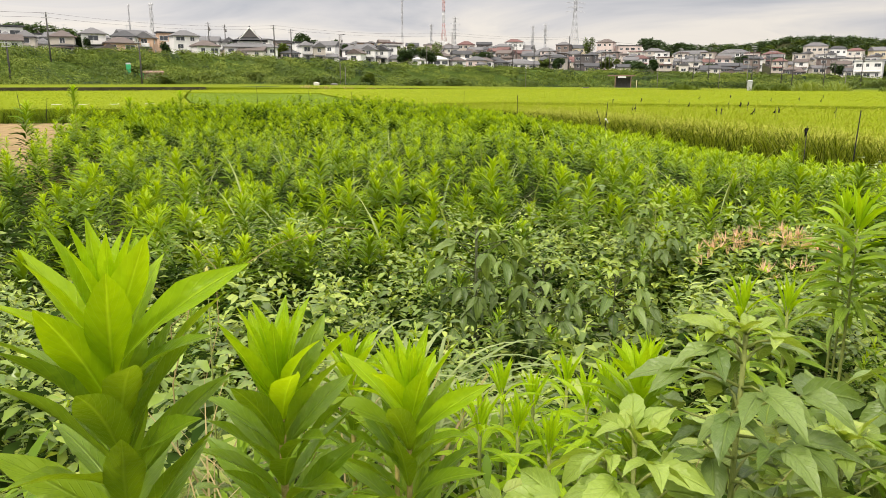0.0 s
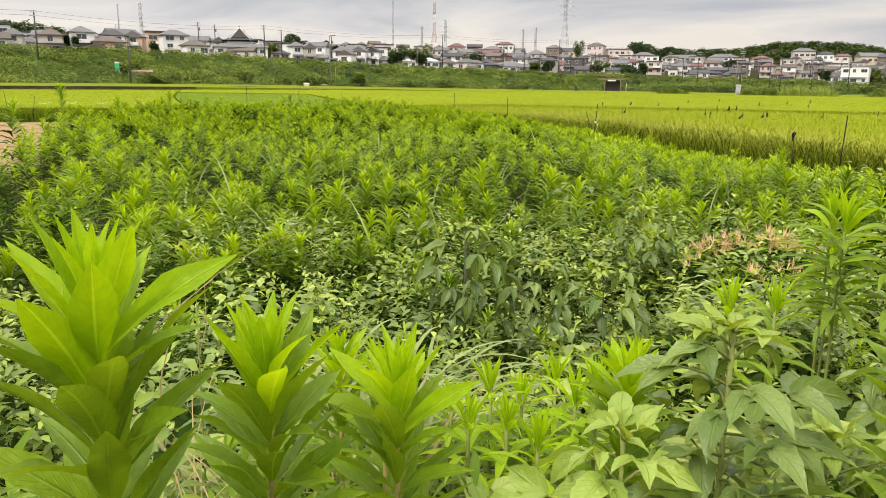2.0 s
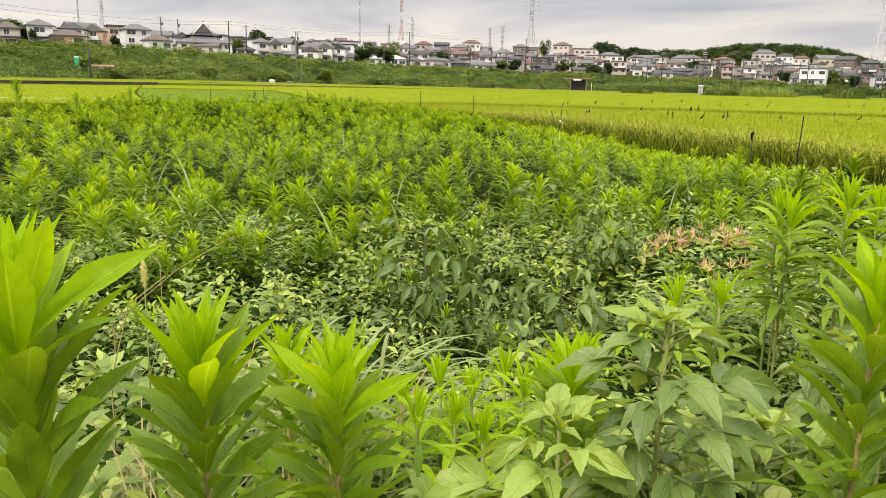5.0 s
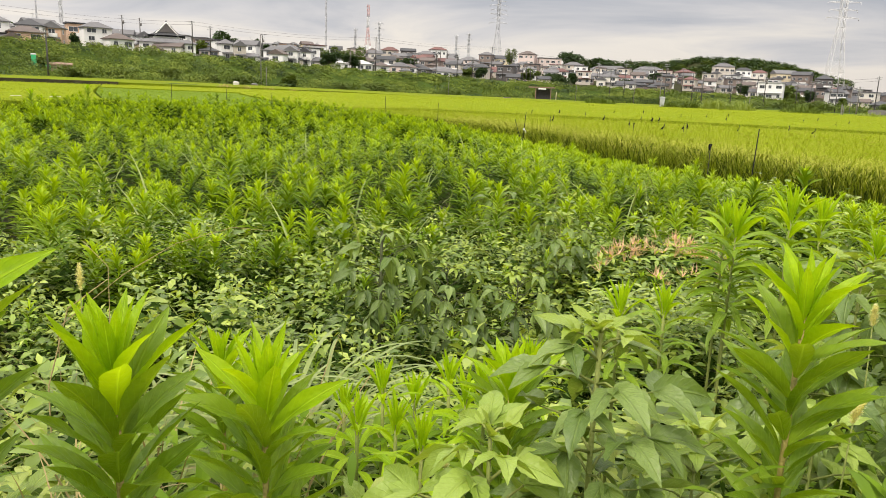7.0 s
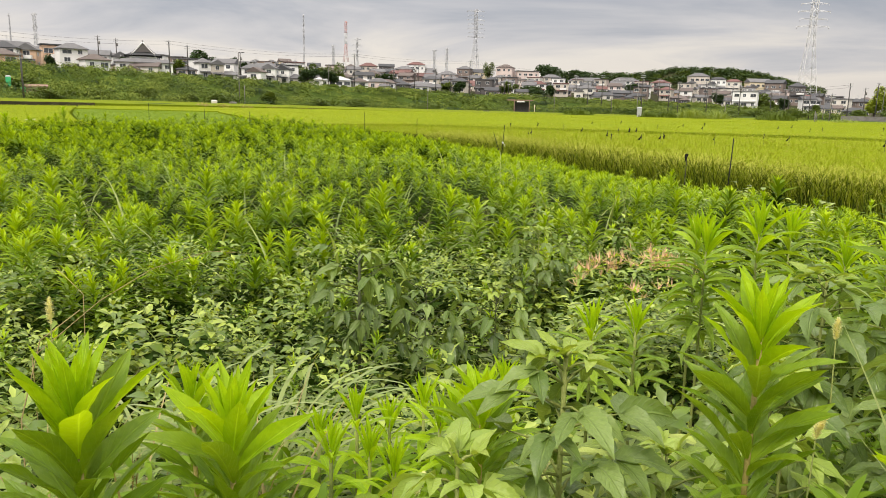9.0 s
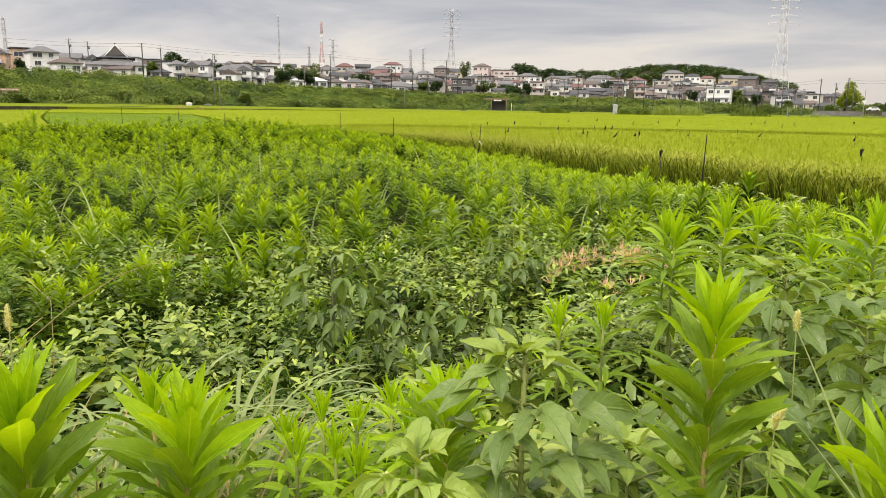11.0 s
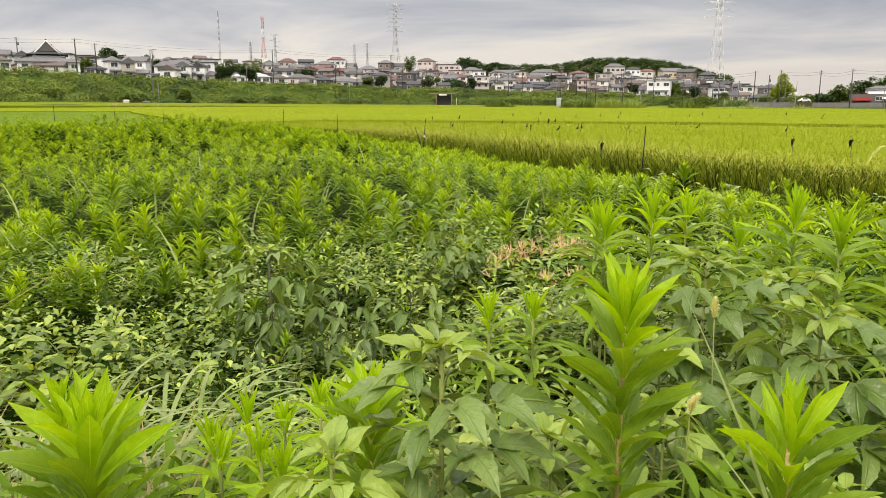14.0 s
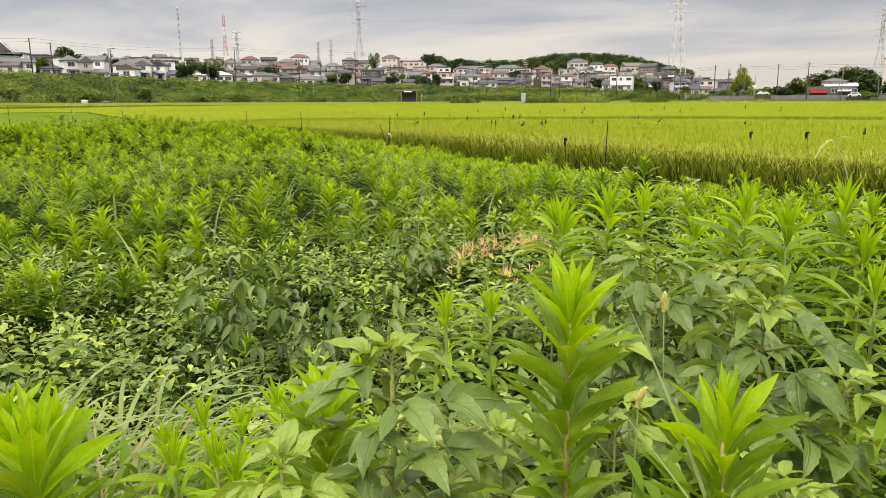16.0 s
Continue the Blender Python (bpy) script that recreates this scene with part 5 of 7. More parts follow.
def wooded_hill(x, y, rx, ry, top, n, label):
    """A mound under a closed canopy."""
    base = ground_z(x, y)
    bm = bmesh.new()
    rows = []
    for i in range(13):
        row = []
        for j in range(40):
            u, a = i / 12, j * math.tau / 40
            px, py = x + rx * u * math.cos(a), y + ry * u * math.sin(a)
            hz = (top - base) * (1 - u * u) ** 1.2 * (1 + 0.12 * noise.noise((px * 0.03, py * 0.03, 1)))
            row.append(bm.verts.new((px, py, base - 2.2 + hz)))
        rows.append(row)
    for a, b in zip(rows, rows[1:]):
        for j in range(40):
            bm.faces.new((a[j], a[(j + 1) % 40], b[(j + 1) % 40], b[j]))
    me = bpy.data.meshes.new("hill")
    bm.to_mesh(me)
    bm.free()
    me.materials.append(M["soil"])
    tagged(new("hill", me), label, "hill", kind="structure")
    # the canopy: crown beside crown, each a ragged dome of leaf clumps
    crowns, per = n // 60, 84
    u, a = np.sqrt(rng.random(crowns)), rng.uniform(math.pi * 0.9, math.tau * 1.05, crowns)
    px, py = x + rx * u * np.cos(a), y + ry * u * np.sin(a)
    pz = base - 2.2 + (top - base) * (1 - u * u) ** 1.2
    size = rng.uniform(2.2, 4.6, crowns)
    v = rng.standard_normal((crowns, per, 3))
    v[..., 2] = np.abs(v[..., 2]) * 1.2 - 0.3
    v /= np.linalg.norm(v, axis=2)[..., None]
    P = np.stack([px, py, pz], -1)[:, None] + v * size[:, None, None] * (0.75 + 0.35 * rng.random((crowns, per, 1)))
    tone = np.repeat(rng.choice([0, 1, 1, 1, 2], crowns), per)
    m = crowns * per
    stuff("hill_woods", [(placed(CLUMP, P.reshape(-1, 3), rng.uniform(0, 6.28, m), rng.uniform(-0.7, 0.7, m), rng.uniform(1.1, 2.1, m)), tone)], [M["tree_dark"], M["tree_mid"], M["tree_olive"]], "dark green woods on a far hill", "woods")


wooded_hill(184.0, 636.0, 100, 50, 36, 26000, "low wooded hill behind the town")
wooded_hill(100.0, 650.0, 78, 40, 31, 14000, "low wooded ridge behind the town")
wooded_hill(-306, 382, 80, 36, 32, 12000, "wooded rise behind the houses")
wooded_hill(262, 392, 30, 24, 15, 5000, "wooded rise beside a large building")

# ---- houses ----
GROUP = "houses of the town"
WORDS = {"cream": "cream", "beige": "beige", "white": "white", "orange": "orange", "pink": "pinkish", "yellow": "yellow", "brown": "brown", "dark": "dark"}


def roof_mesh(w, d, eave, rise, kind, over=0.42):
    bm = bmesh.new()
    a, b = w / 2 + over, d / 2 + over
    if kind == "flat":
        box(bm, -a, a, -b, b, eave, eave + 0.35)
        return bm
    th = 0.22
    corners = [(-a, -b), (a, -b), (a, b), (-a, b)]
    low = [bm.verts.new((x, y, eave - th)) for x, y in corners]
    rim = [bm.verts.new((x, y, eave)) for x, y in corners]
    ridge = max(0.3, a - b * 0.95) if kind == "hip" else a
    if a >= b:
        r0, r1 = bm.verts.new((-ridge, 0, eave + rise)), bm.verts.new((ridge, 0, eave + rise))
        bm.faces.new((rim[0], rim[1], r1, r0))
        bm.faces.new((rim[2], rim[3], r0, r1))
        bm.faces.new((rim[1], rim[2], r1))
        bm.faces.new((rim[3], rim[0], r0))
    else:
        ridge = max(0.3, b - a * 0.95) if kind == "hip" else b
        r0, r1 = bm.verts.new((0, -ridge, eave + rise)), bm.verts.new((0, ridge, eave + rise))
        bm.faces.new((rim[1], rim[2], r1, r0))
        bm.faces.new((rim[3], rim[0], r0, r1))
        bm.faces.new((rim[0], rim[1], r0))
        bm.faces.new((rim[2], rim[3], r1))
    bm.faces.new(low[::-1])
    for i in range(4):
        j = (i + 1) % 4
        bm.faces.new((low[i], low[j], rim[j], rim[i]))
    bmesh.ops.recalc_face_normals(bm, faces=bm.faces)
    return bm


def window(root, x, y, z, w, h, face):
    """A window: its white frame and a dark pane. face: the turn of its wall."""
    m = Matrix.Translation((x, y, z)) @ Matrix.Rotation(face, 4, "Z")
    bm = bmesh.new()
    for b in ((-w / 2, w / 2, -0.08, 0.02, h / 2 - 0.07, h / 2), (-w / 2, w / 2, -0.12, 0.02, -h / 2, -h / 2 + 0.09), (-w / 2, -w / 2 + 0.07, -0.08, 0.02, -h / 2 + 0.09, h / 2 - 0.07),
              (w / 2 - 0.07, w / 2, -0.08, 0.02, -h / 2 + 0.09, h / 2 - 0.07), (-0.03, 0.03, -0.07, 0.02, -h / 2 + 0.09, h / 2 - 0.07)):
        box(bm, *b)
    fr = part("window", bm, M["white_steel"], root, matrix=m)
    bm = bmesh.new()
    box(bm, -w / 2 + 0.07, w / 2 - 0.07, -0.035, 0.02, -h / 2 + 0.09, h / 2 - 0.07)
    part("pane", bm, M["glass"], fr)


TOWN = []


def house(x, y, w, h, storeys, wall, roof, kind, far=False):
    TOWN.append((x, y))
    r = random.Random(int(abs(x * 13 + y * 3)))
    w = max(w * 0.84, 4.2)
    d = min(9.0, max(5.5, w * r.uniform(0.6, 0.85)))
    turn = -math.degrees(math.atan2(x, y)) + r.uniform(-24, 24)
    z = ground_z(x, y)
    word = {"hip": "a hipped", "gable": "a gabled", "flat": "a flat"}[kind]
    root = thing("house", x, y, z, f"{WORDS[wall]} {'low' if storeys == 1 else 'two-storey' if storeys == 2 else 'three-storey'} house with {word} {roof} roof", "house", GROUP, turn)
    rise = 0.0 if kind == "flat" else min(0.34 * h, 0.2 * d + 0.5)
    eave = h - rise - (0.35 if kind == "flat" else 0)
    bm = bmesh.new()
    box(bm, -w / 2, w / 2, -d / 2, d / 2, -2.5, eave - 0.1)
    if kind == "gable":
        for s in (-1, 1):
            if w / 2 >= d / 2:
                v = [bm.verts.new((s * (w / 2 - 0.01), q, zz)) for q, zz in ((-d / 2, eave - 0.1), (d / 2, eave - 0.1), (0, eave + rise * 0.86))]
            else:
                v = [bm.verts.new((q, s * (d / 2 - 0.01), zz)) for q, zz in ((-w / 2, eave - 0.1), (w / 2, eave - 0.1), (0, eave + rise * 0.86))]
            bm.faces.new(v)
    part("wall", bm, M["wall_" + wall], root)
    part("roof", roof_mesh(w, d, eave, rise, kind), M["roof_" + roof], root)
    if w > 7.5 and kind != "flat" and r.random() < 0.6:
        side, ww, wd, wh = r.choice((-1, 1)), w * r.uniform(0.4, 0.55), d * 0.7, eave * r.uniform(0.45, 0.72)
        at = pose(side * (w / 2 - ww * 0.2), -d * 0.42, 0)
        bm = bmesh.new()
        box(bm, -ww / 2, ww / 2, -wd / 2, wd / 2, -2.5, wh - 0.1)
        wing = part("wing", bm, M["wall_" + wall], root, matrix=at)
        part("wing_roof", roof_mesh(ww, wd, wh, 0.2 * wd + 0.4, r.choice(("hip", "gable")), 0.4), M["roof_" + roof], wing)
        window(root, side * (w / 2 - ww * 0.2), -d * 0.42 - wd / 2, min(1.5, wh * 0.5), ww * 0.5, min(1.4, wh * 0.5), 0)
    fl = eave / storeys
    for s in range(storeys):
        n = max(1, int(w / 3.0))
        for i in range(n):
            ww = r.choice([1.3, 1.7, 2.2, 2.5])
            wx = -w / 2 + (i + 0.5) * w / n + r.uniform(-0.2, 0.2)
            window(root, wx, -d / 2, fl * s + fl * 0.55, min(ww, w / n * 0.8), min(1.5, fl * 0.58), 0)
        side = 1 if x < 20 else -1
        if far:
            continue
        window(root, side * w / 2, r.uniform(-0.2, 0.2) * d, fl * s + fl * 0.55, 1.2, min(1.1, fl * 0.45), side * math.pi / 2)
    if storeys > 1 and r.random() < 0.55:
        bm = bmesh.new()
        x0 = r.uniform(-0.3, 0.0) * w
        x1 = x0 + 0.45 * w
        box(bm, x0, x1, -d / 2 - 1.1, -d / 2 - 1.0, fl + 0.1, fl + 1.0)
        box(bm, x0, x1, -d / 2 - 1.0, -d / 2, fl - 0.05, fl + 0.1)
        box(bm, x0, x0 + 0.1, -d / 2 - 1.0, -d / 2, fl + 0.1, fl + 1.0)
        box(bm, x1 - 0.1, x1, -d / 2 - 1.0, -d / 2, fl + 0.1, fl + 1.0)
        part("balcony", bm, M["wall_white"], root)
    if storeys > 1:
        # porch roof over the ground floor
        bm = bmesh.new()
        v = [bm.verts.new(p) for p in ((-w * 0.45, -d / 2 - 0.9, fl - 0.55), (w * 0.45, -d / 2 - 0.9, fl - 0.55), (w * 0.45, -d / 2, fl - 0.1), (-w * 0.45, -d / 2, fl - 0.1))]
        g = bm.faces.new(v)
        q = bmesh.ops.extrude_face_region(bm, geom=[g])
        for e in q["geom"]:
            if isinstance(e, bmesh.types.BMVert):
                e.co.z += 0.12
        bmesh.ops.recalc_face_normals(bm, faces=bm.faces)
        part("porch_roof", bm, M["roof_" + roof], root)
    if r.random() < 0.5:
        bm = bmesh.new()
        tube(bm, [(0, 0, 0), (0, 0, 1.8)], [0.03, 0.03], 4)
        for q in range(4):
            box(bm, -0.55, 0.55, -0.02, 0.02, 1.0 + 0.2 * q, 1.03 + 0.2 * q)
        part("antenna", bm, M["steel"], root, matrix=pose(0.1 * w, 0, h - 0.2, 0, 0, 50))


# x, y, facing width, height, storeys, wall, roof, roof shape
house(-135.4, 162.0, 3.1, 5.5, 2, "cream", "grey", "hip")
house(-134.1, 166.9, 4.9, 6.0, 2, "beige", "grey", "hip")
house(-130.9, 175.7, 7.5, 3.8, 1, "cream", "slate", "hip")
house(-130.7, 175.8, 6.6, 6.3, 2, "beige", "brown", "hip")
house(-128.2, 183.8, 8.5, 3.1, 1, "white", "grey", "gable")
house(-127.9, 184.0, 7.0, 7.3, 2, "white", "grey", "hip")
house(-124.5, 193.5, 7.3, 6.9, 2, "white", "slate", "hip")
house(-121.9, 199.9, 5.3, 6.8, 2, "orange", "grey", "gable")
house(-148.4, 191.3, 3.9, 4.6, 1, "beige", "grey", "hip")
house(-117.5, 212.8, 8.8, 8.1, 3, "white", "grey", "hip")
house(-113.6, 220.6, 7.2, 4.1, 1, "pink", "brown", "hip")
house(-112.4, 231.2, 4.3, 4.6, 1, "yellow", "grey", "hip")
house(-124.5, 241.9, 8.3, 7.4, 2, "white", "grey", "gable")
house(-121.1, 249.2, 5.3, 7.4, 2, "white", "grey", "gable")
house(-96.7, 259.6, 5.0, 7.4, 2, "white", "grey", "hip")
house(-92.6, 261.1, 4.6, 7.2, 2, "beige", "grey", "gable")
house(-91.9, 263.5, 12.7, 3.3, 1, "white", "grey", "gable")
house(-85.2, 274.1, 7.4, 3.4, 1, "beige", "grey", "hip")
house(-84.0, 275.5, 9.2, 7.0, 2, "white", "grey", "hip")
house(-116.2, 267.9, 6.1, 4.6, 1, "beige", "grey", "hip")
house(-79.3, 282.1, 6.3, 7.4, 2, "white", "grey", "gable")
house(-78.8, 283.3, 8.1, 4.1, 1, "beige", "slate", "hip")
house(-76.0, 290.3, 6.2, 7.4, 2, "white", "slate", "gable")
house(-71.8, 292.4, 10.4, 4.3, 1, "cream", "grey", "hip")
house(-99.0, 294.9, 5.9, 7.4, 2, "cream", "brown", "gable")
house(-61.0, 310.1, 18.2, 4.6, 1, "white", "white", "hip")
house(-49.2, 318.3, 8.6, 4.6, 1, "beige", "white", "hip")
house(-27.9, 352.9, 15.1, 4.6, 1, "beige", "grey", "hip")
house(-40.5, 357.7, 11.0, 4.6, 1, "beige", "slate", "hip")
house(-15.8, 403.7, 16.9, 4.6, 1, "brown", "slate", "hip")
house(76.0, 404.9, 19.0, 4.6, 1, "brown", "slate", "gable")
house(-157.2, 382.0, 14.5, 8.6, 2, "brown", "grey", "flat")
house(-123.5, 410.9, 7.2, 7.4, 2, "cream", "grey", "hip")
house(-118.2, 423.9, 7.7, 7.4, 2, "white", "grey", "hip")
house(109.7, 428.2, 11.9, 4.6, 1, "orange", "grey", "gable")
house(-112.7, 431.6, 7.5, 8.3, 2, "yellow", "brown", "gable")
house(42.9, 443.9, 8.5, 4.6, 1, "white", "slate", "gable")
house(-107.6, 436.0, 5.1, 7.7, 2, "beige", "grey", "hip")
house(65.1, 457.4, 16.7, 4.6, 1, "beige", "brown", "hip")
house(15.3, 463.8, 15.6, 4.6, 1, "brown", "grey", "hip")
house(-79.1, 459.3, 6.4, 8.0, 2, "beige", "brown", "hip")
house(-69.3, 465.9, 12.3, 9.5, 2, "beige", "red", "hip")
house(-59.1, 473.4, 10.9, 9.5, 2, "dark", "slate", "gable")
house(222.2, 427.8, 6.8, 7.4, 2, "white", "grey", "gable")
house(-48.1, 480.6, 13.3, 8.9, 2, "white", "grey", "hip")
house(-41.4, 484.3, 11.9, 11.9, 2, "white", "red", "hip")
house(-35.5, 487.7, 14.2, 8.4, 2, "white", "grey", "gable")
house(124.3, 359.1, 12.8, 8.6, 2, "white", "white", "flat")
house(-21.7, 496.6, 14.0, 7.5, 2, "pink", "grey", "hip")
house(-10.5, 502.9, 10.3, 11.5, 2, "brown", "grey", "hip")
house(0.7, 508.0, 13.0, 10.1, 2, "yellow", "slate", "gable")
house(215.3, 460.1, 8.6, 6.1, 1, "beige", "grey", "hip")
house(211.6, 465.1, 13.5, 6.2, 1, "dark", "slate", "hip")
house(16.8, 513.7, 12.7, 14.1, 3, "pink", "brown", "hip")
house(31.3, 515.0, 17.6, 10.3, 2, "pink", "grey", "flat")
house(204.5, 474.8, 9.9, 5.5, 1, "pink", "grey", "gable")
house(47.8, 516.8, 13.8, 8.7, 2, "beige", "grey", "hip")
house(150.0, 497.9, 24.7, 4.6, 1, "beige", "grey", "gable")
house(198.5, 483.9, 11.6, 12.3, 2, "dark", "slate", "hip")
house(72.3, 519.0, 28.8, 7.4, 2, "cream", "grey", "hip")
house(194.5, 486.6, 18.9, 4.6, 1, "beige", "grey", "hip")
house(197.3, 485.4, 14.9, 8.7, 1, "pink", "brown", "hip")
house(98.1, 518.8, 21.6, 8.3, 2, "white", "grey", "hip")
house(189.5, 494.9, 13.0, 13.3, 2, "brown", "slate", "gable")
house(121.6, 516.9, 13.7, 7.6, 2, "cream", "red", "hip")
house(180.1, 500.6, 16.1, 12.4, 2, "yellow", "grey", "gable")
house(145.6, 513.8, 15.1, 12.9, 2, "beige", "grey", "hip")
house(157.8, 511.2, 11.5, 10.9, 2, "white", "slate", "hip")
house(167.3, 508.2, 10.7, 10.0, 2, "cream", "red", "hip")

tree(-128.2, 181.3, 5.2, 2.8, "dark")
tree(-117.3, 200.2, 3.8, 2.4, "dark")
tree(-110.1, 233.4, 5.4, 2.8, "dark")
tree(-98.2, 242.9, 5.6, 5.0, "olive")
tree(-115.5, 309.2, 10.0, 8.5, "dark")
tree(-103.1, 313.6, 8.2, 4.7, "dark")
tree(-74.8, 321.4, 9.0, 5.9, "bamboo")
tree(-69.0, 324.8, 8.8, 6.6, "bamboo")
tree(-61.6, 324.2, 9.4, 7.1, "bamboo")
tree(-109.2, 213.8, 2.5, 3.4, "olive")
tree(5.3, 480.0, 14.2, 4.8, "bamboo")
tree(27.7, 379.0, 5.5, 11.4, "dark")
tree(-46.1, 357.1, 5.8, 10.8, "dark")
tree(51.2, 557.7, 12.7, 20.0, "dark")
tree(68.5, 555.8, 10.9, 14.0, "dark")
tree(132.5, 352.0, 5.2, 5.0, "olive")
tree(134.7, 366.0, 7.6, 8.4, "olive")
tree(82.2, 411.9, 8.4, 6.0, "dark")
tree(101.0, 418.0, 6.4, 4.3, "dark")
tree(154.8, 302.8, 12.0, 8.0, "light")
tree(158.9, 289.3, 4.6, 6.6, "olive")
tree(165.2, 288.0, 4.4, 7.1, "dark")
tree(174.5, 291.8, 8.4, 7.0, "olive")
tree(166.5, 236.9, 3.0, 6.0, "olive")
tree(176.9, 237.2, 6.4, 8.0, "dark")
tree(184.3, 233.1, 7.4, 9.4, "olive")
tree(90.6, 233.0, 2.7, 4.5, "olive")
tree(94.5, 231.4, 2.1, 4.1, "olive")
tree(84.1, 224.8, 2.5, 5.1, "olive")
tree(77.6, 237.7, 1.4, 5.4, "olive")
tree(-64.5, 227.1, 4.1, 3.7, "olive")
tree(-85.9, 189.5, 2.5, 4.5, "olive")
tree(-91.9, 173.2, 1.9, 7.0, "olive")
tree(-91.2, 155.3, 2.6, 5.1, "olive")
tree(35.3, 145.8, 0.9, 4.3, "olive")
tree(36.9, 135.0, 1.2, 3.5, "light")


def infill():
    """More houses between the known ones, row behind row."""
    r = random.Random(11)
    pale = ["white", "cream", "white", "white", "pink", "brown", "beige", "orange"]
    mixed = ["beige", "cream", "brown", "white", "pink", "brown", "beige", "dark"]
    for row, (back, gap) in enumerate(((13, 1.3), (24, 1.9), (44, 1.55), (68, 1.5), (96, 1.45), (128, 1.4))):
        az = -40.0
        while az < (-5 if row == 0 else 27):
            crest = lerp_table(az)[0]
            d = crest + back + (r.uniform(-2, 2) if row == 0 else r.uniform(-8, 10))
            x, y = d * math.sin(math.radians(az)), d * math.cos(math.radians(az))
            az += math.degrees(13.5 / d) * r.uniform(0.85, 1.6) * gap / 1.9
            near = 6.0 if row == 0 else 8.2
            if row == 0 and r.random() < 0.2 or row == 1 and r.random() < 0.25 or any(math.hypot(x - a, y - b) < near for a, b in TOWN):
                continue
            st = 1 if row < 2 else r.choice([1, 2, 2, 2])
            tall = (r.uniform(3.4, 5.4) if row == 0 else 4.4 if st == 1 else 7.3) * r.uniform(0.92, 1.08)
            house(x, y, r.uniform(6, 9.5) if row == 0 else r.uniform(7, 10.5), tall, st, r.choice(pale if az < -4 else mixed),
                  r.choice(["grey", "slate", "grey", "slate", "grey", "slate", "brown", "grey", "brown", "red"] if row > 1 else ["grey", "slate", "brown"]),
                  r.choice(["hip", "gable", "gable", "flat"] if row > 1 else ["hip", "gable"]), far=row != 1)


infill()

tree(136, 276, 3.8, 7, "olive")
tree(146, 270, 4.0, 8, "olive")
tree(154, 267, 4.2, 7, "dark")
tree(172, 262, 4.6, 8, "olive")
tree(190, 246, 7.5, 10, "dark")
tree(196, 236, 8, 12, "dark")
tree(205, 226, 8, 12, "dark")
tree(118, 284, 4, 7, "olive")
tree(108, 292, 4, 6, "olive")
tree(96, 262, 3, 7, "olive")
tree(86, 268, 2.6, 7, "olive")
tree(60, 292, 3, 8, "olive")
tree(44, 300, 2.8, 9, "olive")
tree(-20, 276, 3.2, 8, "olive")
tree(-44, 262, 3.2, 9, "olive")
tree(-52, 244, 2.6, 7, "olive")
tree(-72, 206, 2.6, 6, "olive")
tree(-79, 198, 2.2, 6, "olive")
tree(-100, 160, 2.4, 6, "olive")

def town_green():
    """Garden trees and poles between the houses."""
    r = random.Random(5)
    for i in range(34):
        az = r.uniform(-36, 25)
        d = lerp_table(az)[0] + r.choice((10, 16, 40, 70, 105)) + r.uniform(-4, 4)
        x, y = d * math.sin(math.radians(az)), d * math.cos(math.radians(az))
        if all(math.hypot(x - a, y - b) > 6.5 for a, b in TOWN):
            tree(round(x, 1), round(y, 1), r.uniform(3.0, 7.0), r.uniform(3.5, 6.5), r.choice(("dark", "dark", "olive")))


town_green()


